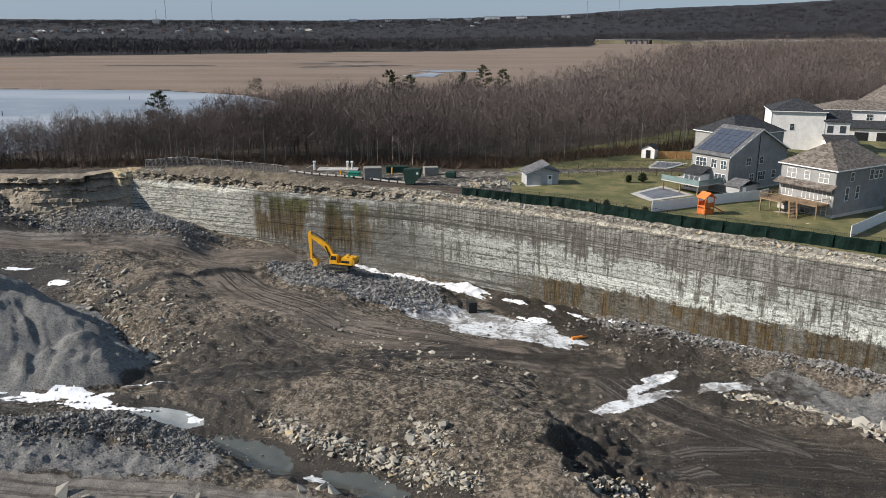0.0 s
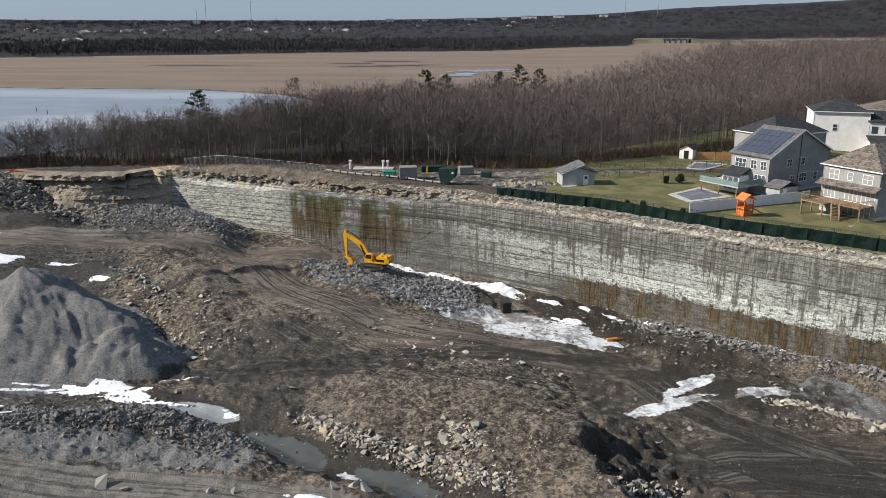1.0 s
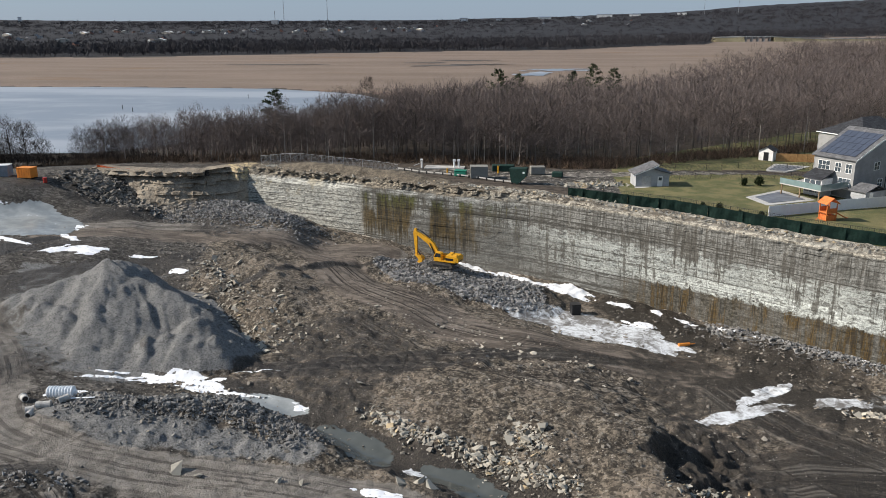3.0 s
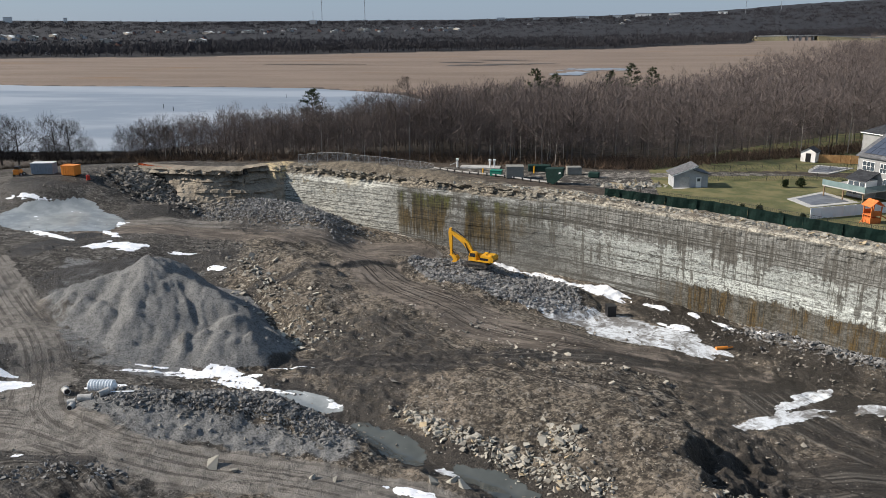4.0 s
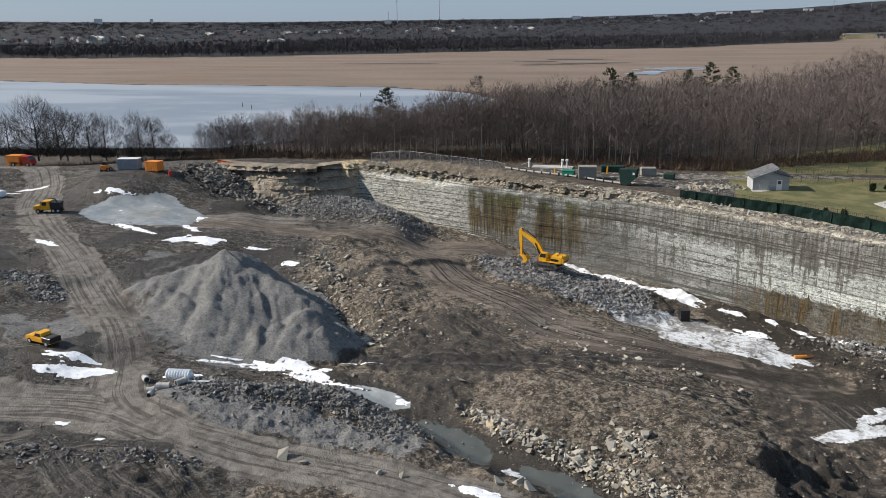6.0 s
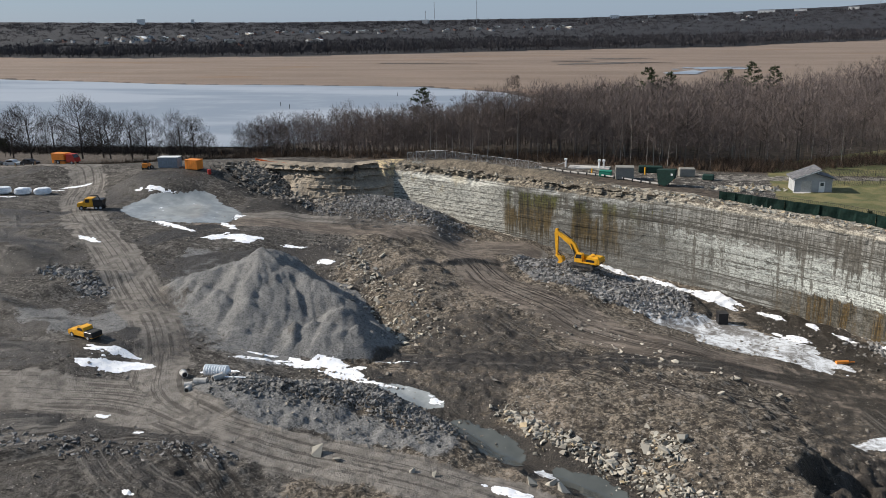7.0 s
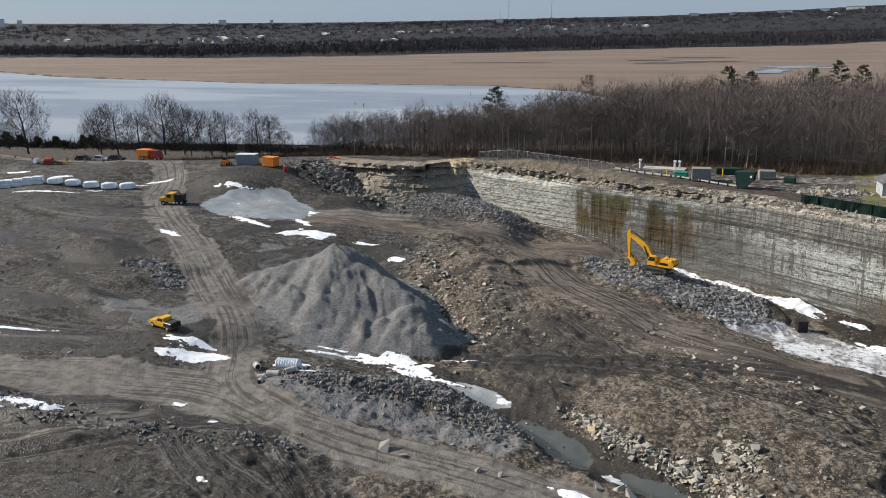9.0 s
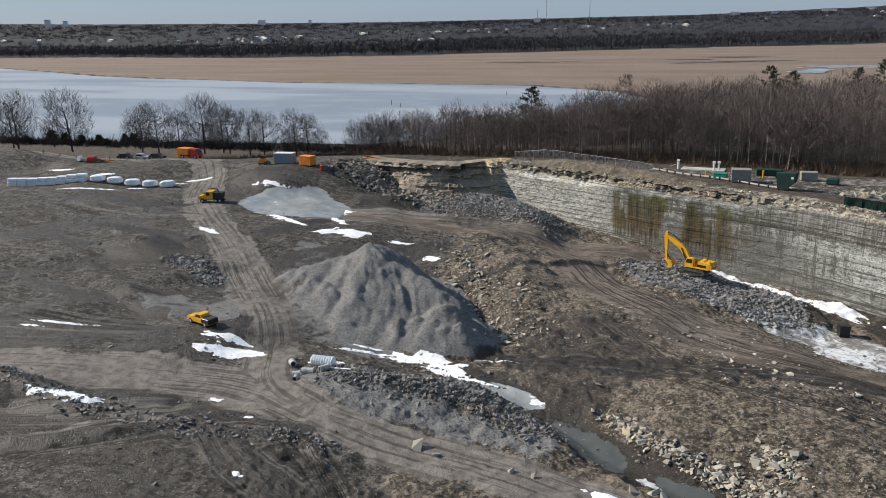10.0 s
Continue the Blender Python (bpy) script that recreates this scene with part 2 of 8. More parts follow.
    dark = n.math("MULTIPLY", n.step(n.math("ADD", drip, n.math("MULTIPLY", blotch, 0.6)), 0.84, 0.93), wet_part)
    stone = n.mix(n.math("MULTIPLY", dark, 0.85), stone, n.mix(ragged, (0.05, 0.046, 0.038), (0.15, 0.138, 0.118)))
    sooty = n.math("MULTIPLY", n.math("MULTIPLY", n.step(drip_fine, 0.55, 0.63), n.step(blotch, 0.40, 0.56)), wet_part)
    stone = n.mix(n.math("MULTIPLY", sooty, 0.7), stone, (0.062, 0.057, 0.048))
    # lower beds: damp, grey
    low = n.math("MULTIPLY", n.math("MULTIPLY", n.step(lift, -5.5, -7.5), n.step(s, 86.0, 64.0)), n.step(s, 28.0, 44.0))
    stone = n.mix(n.math("MULTIPLY", low, 0.68), stone, n.mix(ragged, (0.035, 0.033, 0.028), (0.19, 0.182, 0.164)))
    # moss and rust curtains
    fringe = n.math("ADD", z, n.math("MULTIPLY", drip, 4.0))
    moss_zone = n.math("MULTIPLY", n.math("MULTIPLY", n.step(s, 29.5, 31.0), n.step(s, 66.0, 52.0)), n.math("MULTIPLY", n.step(fringe, 0.2, -0.8), n.step(n.math("ADD", z, n.math("MULTIPLY", drip_fine, 12.0)), -7.0, -3.0)))
    curtain = n.step(n.noise(1.0, 4.0, 0.6, n.scaled(0.20, 1.0, 0.06, face), 0.5), 0.40, 0.52)
    moss = n.math("MULTIPLY", n.math("MULTIPLY", moss_zone, curtain), n.step(n.math("ADD", n.math("MULTIPLY", drip, 0.8), n.math("ADD", n.math("MULTIPLY", drip_fine, 0.35), n.math("MULTIPLY", ragged, 0.5))), 0.57, 0.71))
    stone = n.mix(n.math("MULTIPLY", moss, 0.93), stone, n.mix(n.step(n.math("ADD", n.math("MULTIPLY", drip, 0.7), n.math("ADD", n.math("MULTIPLY", drip_fine, 0.5), n.math("MULTIPLY", ragged, 0.4))), 0.70, 0.92), n.mix(n.step(n.math("ADD", z, n.math("MULTIPLY", blotch, 5.0)), -4.0, 0.5), (0.098, 0.064, 0.018), (0.088, 0.098, 0.017)), (0.020, 0.016, 0.008)))
    spot = n.math("MULTIPLY", n.math("MULTIPLY", n.step(s, 60.0, 64.0), n.step(s, 84.0, 76.0)), n.step(n.math("ADD", drip, n.math("MULTIPLY", ragged, 0.4)), 0.82, 0.90))
    stone = n.mix(n.math("MULTIPLY", n.math("MULTIPLY", spot, n.step(z, -9.0, -6.0)), 0.7), stone, (0.12, 0.12, 0.028))
    rust_top = n.math("ADD", z, n.math("ADD", n.math("MULTIPLY", slabs[0], 0.8), n.math("MULTIPLY", n.math("SUBTRACT", drip, 0.5), 4.0)))
    rust_zone = n.math("MULTIPLY", n.step(s, 84.0, 96.0), n.step(rust_top, -10.4, -10.9))
    stripe = n.noise(1.0, 2.0, 0.6, n.scaled(0.9, 1.0, 0.05, face))
    rust_colour = n.mix(n.math("MULTIPLY", n.step(stripe, 0.42, 0.56), n.step(drip_fine, 0.40, 0.50)), n.mix(n.step(ragged, 0.35, 0.65), (0.03, 0.026, 0.018), (0.15, 0.138, 0.112)), n.mix(n.step(n.math("ADD", drip_fine, n.math("MULTIPLY", ragged, 0.3)), 0.58, 0.74), (0.135, 0.082, 0.020), (0.035, 0.023, 0.009)))
    rust_colour = n.mix(n.math("MULTIPLY", n.step(drip_fine, 0.44, 0.37), n.step(ragged, 0.3, 0.5)), rust_colour, (0.018, 0.014, 0.008))
    rust_zone = n.math("MULTIPLY", rust_zone, n.math("ADD", 0.35, n.math("MULTIPLY", n.step(n.noise(1.0, 3.0, 0.6, n.scaled(0.30, 1.0, 0.10, face)), 0.38, 0.52), 0.6)))
    stone = n.mix(n.math("MULTIPLY", n.math("MULTIPLY", n.step(s, 84.0, 96.0), n.step(rust_top, -10.4, -10.9)), 0.6), stone, n.mix(n.step(ragged, 0.35, 0.65), (0.06, 0.056, 0.048), (0.21, 0.20, 0.178)))
    stone = n.mix(rust_zone, stone, rust_colour)
    # weathered crown: broken tan blocks
    crown = n.math("MULTIPLY", n.step(n.math("ADD", z, n.math("MULTIPLY", blotch, 2.2)), -0.4, 0.4), n.step(s, 75.0, 50.0))
    stone = n.mix(n.math("MULTIPLY", crown, 0.92), stone, n.mix(n.step(n.math("ADD", n.math("MULTIPLY", grain, 0.4), n.math("MULTIPLY", small[1], 0.6)), 0.25, 0.85), (0.06, 0.048, 0.035), (0.37, 0.315, 0.235)))
    crust = n.math("MULTIPLY", n.step(n.math("ADD", z, n.math("MULTIPLY", ragged, 0.8)), 0.0, 0.35), n.step(s, 50.0, 75.0))
    stone = n.mix(n.math("MULTIPLY", crust, 0.85), stone, n.mix(n.step(n.math("ADD", n.math("MULTIPLY", grain, 0.5), n.math("MULTIPLY", small[1], 0.5)), 0.3, 0.7), (0.25, 0.225, 0.185), (0.60, 0.55, 0.45)))
    shelf = n.step(z, 0.1, 0.45)
    turf = n.mix(n.step(n.math("ADD", n.math("MULTIPLY", grain, 0.5), n.math("MULTIPLY", n.noise(0.9, 5.0, 0.7), 0.5)), 0.40, 0.60), (0.060, 0.046, 0.033), (0.20, 0.165, 0.12))
    turf = n.mix(n.math("MULTIPLY", n.step(n.noise(0.5, 5.0, 0.7), 0.52, 0.60), n.step(s, 44.0, 70.0)), turf, (0.42, 0.375, 0.30))
    stone = n.mix(n.math("MULTIPLY", shelf, 0.9), stone, turf)
    stone = n.mix(n.step(grain, 0.36, 0.62), n.mix(0.5, stone, (0.025, 0.025, 0.022)), stone)
    old = n.mix(n.step(n.math("ADD", n.math("MULTIPLY", grain, 0.5), n.math("MULTIPLY", blotch, 0.5)), 0.4, 0.62), (0.10, 0.083, 0.063), (0.36, 0.305, 0.235))
    old = n.mix(n.math("MULTIPLY", n.step(bed, 0.52, 0.66), 0.5), old, (0.30, 0.265, 0.21))
    stone = n.mix(n.step(s, 0.5, -1.5), stone, old)
    corner = n.math("MULTIPLY", n.math("MULTIPLY", n.step(s, -3.2, -2.8), n.step(s, 0.6, 0.0)), n.step(z, -2.6, -2.2))
    stone = n.mix(n.math("MULTIPLY", corner, n.step(ragged, 0.45, 0.55)), stone, (0.48, 0.38, 0.22))
    height = n.math("ADD", n.math("MULTIPLY", bed, 0.5), n.math("ADD", n.math("MULTIPLY", ragged, 0.5), n.math("ADD", n.math("MULTIPLY", slabs[0], 0.35), n.math("MULTIPLY", grain, 0.5))))
    return n.finish(stone, 0.88, height, 0.7, 0.16)


def ice_material():
    n = Nodes("lake_ice")
    drift = n.noise(1.0, 4.0, 0.5, n.scaled(0.004, 0.02, 0.02))
    crack = n.noise(0.05, 6.0, 0.6)
    colour = n.mix(n.step(drift, 0.44, 0.56), (0.195, 0.225, 0.265), (0.30, 0.325, 0.36))
    colour = n.mix(n.math("MULTIPLY", n.step(crack, 0.5, 0.7), 0.35), colour, (0.35, 0.372, 0.395))
    return n.finish(colour, 0.45, crack, 0.02, 0.05, specular=0.5)


def snow_material():
    n = Nodes("old_snow")
    fine, mid = n.noise(6.0, 5.0), n.noise(0.8, 4.0)
    colour = n.mix(n.step(mid, 0.38, 0.62), (0.70, 0.72, 0.76), (0.90, 0.90, 0.90))
    colour = n.mix(n.math("MULTIPLY", n.step(n.noise(1.7, 6.0, 0.7), 0.56, 0.70), 0.75), colour, (0.22, 0.20, 0.18))
    return n.finish(colour, 0.7, fine, 0.35, 0.06)


def puddle_material():
    n = Nodes("silty_ice")
    mid = n.noise(0.35, 5.0, 0.6)
    colour = n.mix(n.step(mid, 0.35, 0.65), (0.22, 0.235, 0.235), (0.31, 0.325, 0.32))
    colour = n.mix(n.step(n.noise(0.35, 6.0, 0.65), 0.64, 0.69), colour, (0.78, 0.80, 0.82))
    return n.finish(colour, 0.22, mid, 0.05, 0.05, specular=0.5)


def melt_material():
    """Grey-white slush on the pit floor with dark wet gaps."""
    n = Nodes("pit_ice")
    streak = n.noise(1.0, 6.0, 0.7, n.scaled(0.55, 0.55, 0.55), 1.6)
    broad = n.noise(0.16, 3.0)
    colour = n.mix(n.step(n.math("ADD", n.math("MULTIPLY", streak, 0.6), n.math("MULTIPLY", broad, 0.4)), 0.40, 0.56), (0.14, 0.13, 0.12), (0.66, 0.68, 0.70))
    colour = n.mix(n.math("MULTIPLY", n.step(n.noise(2.4, 5.0, 0.7), 0.55, 0.66), 0.6), colour, (0.30, 0.29, 0.28))
    return n.finish(colour, 0.5, streak, 0.05, 0.03, specular=0.4)


def water_material():
    n = Nodes("ditch_water")
    mid = n.noise(0.5, 4.0)
    return n.finish(n.mix(mid, (0.045, 0.05, 0.045), (0.10, 0.105, 0.097)), 0.16, n.noise(2.0), 0.02, 0.02, specular=0.5)


def shingles(name, dark, light):
    n = Nodes(name)
    cell = n.cells(1.0, n.scaled(2.2, 2.2, 4.5))
    colour = n.mix(n.split(cell[1])[0], dark, light)
    colour = n.mix(n.math("MULTIPLY", n.step(n.noise(0.9, 4.0), 0.4, 0.65), 0.35), colour, dark)
    return n.finish(colour, 0.9, cell[0], 0.3, 0.03)


def siding(name, dark, light):
    """Horizontal lap boards 0.15 m high."""
    n = Nodes(name)
    z = n.parts(n.position)[2]
    lap = n.math("FRACT", n.math("MULTIPLY", z, 6.6))
    colour = n.mix(n.step(n.noise(0.7, 4.0), 0.35, 0.65), dark, light)
    colour = n.mix(n.math("MULTIPLY", n.step(lap, 0.12, 0.0), 0.35), colour, (0.03, 0.03, 0.03))
    return n.finish(colour, 0.75, lap, 0.3, 0.02)


def glass(name="window_glass", tint=(0.03, 0.04, 0.05)):
    n = Nodes(name)
    return n.finish(n.mix(n.noise(0.8), tint, tuple(2.2 * c for c in tint)), 0.05, specular=0.8)


GROUND, LIMESTONE = ground_material(), cliff_material()
CREEK_MUD = surface("creek_mud", (0.05, 0.045, 0.042), (0.10, 0.085, 0.075), 0.05, 0.02)
LAKE_ICE, SNOW, SILTY_ICE, PIT_ICE, WATER = ice_material(), snow_material(), puddle_material(), melt_material(), water_material()
GREY_RUBBLE = rubble("blasted_rock", (0.040, 0.038, 0.037), (0.32, 0.312, 0.30))
DARK_RUBBLE = rubble("dark_blasted_rock", (0.03, 0.029, 0.027), (0.27, 0.262, 0.25))
PALE_RUBBLE = rubble("limestone_blocks", (0.16, 0.15, 0.125), (0.45, 0.42, 0.36), (0.42, 0.33, 0.21), 0.12)
PALE_BLOCK = stone_pieces("pale_block", (0.19, 0.17, 0.14), (0.52, 0.475, 0.395))
FIELD_STONE = rubble("field_stones", (0.08, 0.07, 0.06), (0.30, 0.272, 0.232))
BARK = bark("grey_bark", (0.045, 0.038, 0.034), (0.15, 0.13, 0.115), 0.6)
TWIGS = bark("bare_twigs", (0.052, 0.043, 0.040), (0.215, 0.178, 0.165), 0.3)
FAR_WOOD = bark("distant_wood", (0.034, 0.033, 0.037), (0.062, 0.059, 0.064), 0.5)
SHORE_TWIGS = bark("dark_twigs", (0.022, 0.019, 0.017), (0.085, 0.072, 0.065), 0.6)
NEEDLES = bark("pine_needles", (0.014, 0.022, 0.010), (0.062, 0.078, 0.036), 0.7)
SHRUB = bark("dry_shrub", (0.06, 0.042, 0.03), (0.20, 0.14, 0.10), 0.7)


# ---- shape of the land ----
def lattice(ix, iy, seed):
    h = (ix.astype(np.int64) * 374761393 + iy.astype(np.int64) * 668265263 + seed * 974634531) & 0xFFFFFFFF
    h = ((h ^ (h >> 13)) * 1274126177) & 0xFFFFFFFF
    return ((h ^ (h >> 16)) & 0xFFFF) / 65535.0


def value_noise(x, y, seed=0):
    x, y = np.asarray(x, float), np.asarray(y, float)
    ix, iy = np.floor(x), np.floor(y)
    fx, fy = x - ix, y - iy
    fx, fy = fx * fx * (3 - 2 * fx), fy * fy * (3 - 2 * fy)
    a, b = lattice(ix, iy, seed), lattice(ix + 1, iy, seed)
    c, d = lattice(ix, iy + 1, seed), lattice(ix + 1, iy + 1, seed)
    return (a * (1 - fx) + b * fx) * (1 - fy) + (c * (1 - fx) + d * fx) * fy


def fbm(x, y, size, octaves=4, seed=0):
    """Noise about 0, within -1 and 1; size: metres of the largest lumps."""
    total, norm, amp, freq = 0.0, 0.0, 1.0, 1.0 / size
    for k in range(octaves):
        total = total + amp * (2 * value_noise(np.asarray(x) * freq + 17.3 * k, np.asarray(y) * freq - 9.1 * k, seed + k) - 1)
        norm, amp, freq = norm + amp, amp * 0.5, freq * 2.03
    return total / norm


def ease(v, low, high):
    t = np.clip((v - low) / (high - low), 0, 1)
    return t * t * (3 - 2 * t)


def to_line(x, y, points):
    """Distance to a polyline, and how far along it (0 to 1) the foot lies."""
    x, y = np.asarray(x, float), np.asarray(y, float)
    best, along = np.full(x.shape, 1e9), np.zeros(x.shape)
    lengths = [math.dist(a[:2], b[:2]) for a, b in zip(points, points[1:])]
    total, run = sum(lengths), 0.0
    for a, b, length in zip(points, points[1:], lengths):
        t = np.clip(((x - a[0]) * (b[0] - a[0]) + (y - a[1]) * (b[1] - a[1])) / length ** 2, 0, 1)
        d = np.hypot(x - a[0] - t * (b[0] - a[0]), y - a[1] - t * (b[1] - a[1]))
        near = d < best
        best, along = np.where(near, d, best), np.where(near, (run + t * length) / total, along)
        run += length
    return best, along


def inside(x, y, points):
    x, y = np.asarray(x, float), np.asarray(y, float)
    odd = np.zeros(x.shape, bool)
    for (ax, ay), (bx, by) in zip(points, points[1:] + points[:1]):
        if ay != by:
            odd ^= ((ay > y) != (by > y)) & (x < (bx - ax) * (y - ay) / (by - ay) + ax)
    return odd


# levels of the yard to the west, the pit to the east, and the rim (0)
YARD = [(-116, 155, 0), (-146, 157, 0), (-205, 146, 0), (-166, 149, -1), (-175, 127, -3.5), (-136, 138, -3.5), (-119, 133, -4.5), (-102, 136, -5.5), (-88, 143, -6.5), (-128, 100, -6), (-110, 85, -8), (-79, 84, -9.5), (-96, 64, -10), (-65, 80, -11.5), (-60, 66, -12), (-80, 51, -12), (-31, 63, -13.5)]
PIT = [(-57, 81, -12), (-48, 91, -13.5), (-20, 80, -14.5), (-108, 172, 0), (-73, 152, -8), (-47, 134, -10), (-27, 121, -11.5), (-7, 111, -13.5), (-57, 147, -8), (-39, 151, -12), (-37, 101, -13.5), (-23, 145, -14)]
FLOOR = [(7, 124, -15.5), (28, 113, -16), (56, 102, -16), (26, 97, -15.5), (34, 83, -15), (47, 75, -15), (0, 71, -14.5), (-10, 103, -13.5), (100, 70, -16), (-9, 142, -15)]
# the quarry face in plan, from its corner eastwards, and the lower face west of the corner
FACE = [(-67, 172), (-39, 162), (-15, 152), (4, 143.5), (21, 132.5), (37, 120.5), (61, 103), (130, 54)]
LEDGE = [(-104, 167), (-96, 165), (-88, 163.5), (-79, 164), (-74, 165.5), (-67, 172)]
RIM = LEDGE[:-1] + FACE
PIT_SIDE = RIM + [(130, -60), (-104, -60)]
LAKE = [(-1500, 1010), (-907, 668), (-590, 545), (-373, 505), (-273, 506), (-174, 502), (-112, 473), (-80, 430), (-90, 360), (-110, 290), (-150, 246), (-185, 240), (-300, 214), (-520, 160), (-1500, -100)]
WOOD = [(-112, 178), (-73, 181), (-36, 185), (3, 181), (15, 182), (43, 198), (70, 214), (110, 262), (160, 300), (420, 420), (420, 700), (200, 560), (60, 430), (0, 372), (-50, 325), (-82, 285), (-104, 246)]


def rim_level(x, y):
    z = 0.5 * fbm(x, y, 30, 3, 5)
    z = z + 5.0 * ease(x, 60, 260) * ease(y, 230, 420)
    west = ease(-0.55 * x + y, 225, 300) * ease(x, 140, 20)
    return z * (1 - west) - 9.8 * west


def far_level(x, y):
    """The far bank: low hills behind the marsh, higher to the east."""
    r, az = np.hypot(x, y), np.degrees(np.arctan2(x, y))
    edge = np.interp(az, [-60, -53, -40, -28, -14, 1, 10.2, 10.9, 28, 40], [1700, 1570, 1175, 1095, 1115, 1216, 1500, 1800, 2700, 2900])
    crest = np.interp(az, [-60, -53, -47, -40, -28, -8, 1, 8, 16, 23, 28, 40], [52, 46, 36, 28, 17, 17, 30, 44, 74, 88, 104, 110])
    t = np.clip((r - edge) / (4000 - edge), 0, 1.15)
    return -9.7 + (crest + 9.7) * (0.25 * t + 0.75 * t * t) + 3 * ease(r, edge, edge + 400) * fbm(x, y, 420, 3, 8), edge


def ridge(x, y, points, width, height, sharp=1.3):
    """A bank along a line; height may run from one end to the other."""
    d, t = to_line(x, y, points)
    top = np.interp(t, np.linspace(0, 1, len(height)), height)
    return top * np.clip(1 - (d / width) ** sharp, 0, 1)


def mound(x, y, cx, cy, rx, ry, turn, height, power=1.0):
    a = radians(turn)
    u, v = (x - cx) * math.cos(a) + (y - cy) * math.sin(a), -(x - cx) * math.sin(a) + (y - cy) * math.cos(a)
    return height * np.clip(1 - np.sqrt((u / rx) ** 2 + (v / ry) ** 2), 0, 1) ** power


def pit_level(x, y):
    total, weight = 0.0, 0.0
    for cx, cy, cz in YARD + PIT + FLOOR:
        w = 1.0 / ((x - cx) ** 2 + (y - cy) ** 2 + 16.0) ** 2
        total, weight = total + w * cz, weight + w
    return total / weight


HEAP_TOP = (-66.0, 110.0)


def gravel_heap(x, y):
    """Height of the heap of crushed stone over the yard: a summit, a crest to the front and dumped loads at its foot."""
    wx, wy = x + 0.45 * fbm(x, y, 5, 4, 21), y + 0.45 * fbm(x, y, 5, 4, 22)
    z = -2.2 - 0.70 * np.sqrt((wx - HEAP_TOP[0]) ** 2 + (wy - HEAP_TOP[1]) ** 2 + 2.2)
    for points, tops, fall in (([HEAP_TOP, (-60.5, 107), (-57, 103.5), (-53.5, 99)], [-2.2, -5.2, -7.6, -11.6], 0.80),
                               ([(-61, 108), (-52, 106), (-46.5, 105), (-42, 103)], [-4.8, -6.4, -8.2, -11.6], 0.70),
                               ([HEAP_TOP, (-71.5, 109), (-75, 107), (-79, 106)], [-2.6, -5.3, -6.3, -7.6], 0.52),
                               ([HEAP_TOP, (-66.5, 105), (-67, 101)], [-2.4, -6.4, -9.6], 0.62)):
        d, t = to_line(wx, wy, points)
        z = np.maximum(z, np.interp(t, np.linspace(0, 1, len(tops)), tops) - fall * d)
    for cx, cy, top in ((-51.5, 98.2, -9.6), (-49, 98.6, -9.2), (-47, 97.6, -10.0), (-45, 98.6, -10.0), (-54, 97.4, -9.8), (-43, 99.8, -11.0), (-49, 102, -8.2), (-69.5, 101.5, -7.4), (-67.5, 100.6, -7.9), (-72.5, 102.5, -7.2), (-76, 104.5, -7.2), (-79, 106, -7.4), (-65, 100.2, -8.6)):
        z = np.maximum(z, top - 0.68 * np.hypot(wx - cx, wy - cy))
    h = z - pit_level(x, y)
    turn = np.arctan2(wy - HEAP_TOP[1], wx - HEAP_TOP[0])
    gully = 0.20 * fbm(turn * 14, np.hypot(wx - HEAP_TOP[0], wy - HEAP_TOP[1]) * 0.12, 1.0, 3, 23)
    ripple = 0.42 * (1 - 2.8 * np.abs(fbm(0.75 * x + 0.5 * y, 0.6 * y - 0.45 * x, 3.0, 4, 24))) - 0.14 + 0.10 * fbm(x, y, 0.8, 3, 25)
    return np.maximum(h + gully * ease(h, 1.5, 3.5) + ripple * ease(h, 0.3, 2.0), 0)


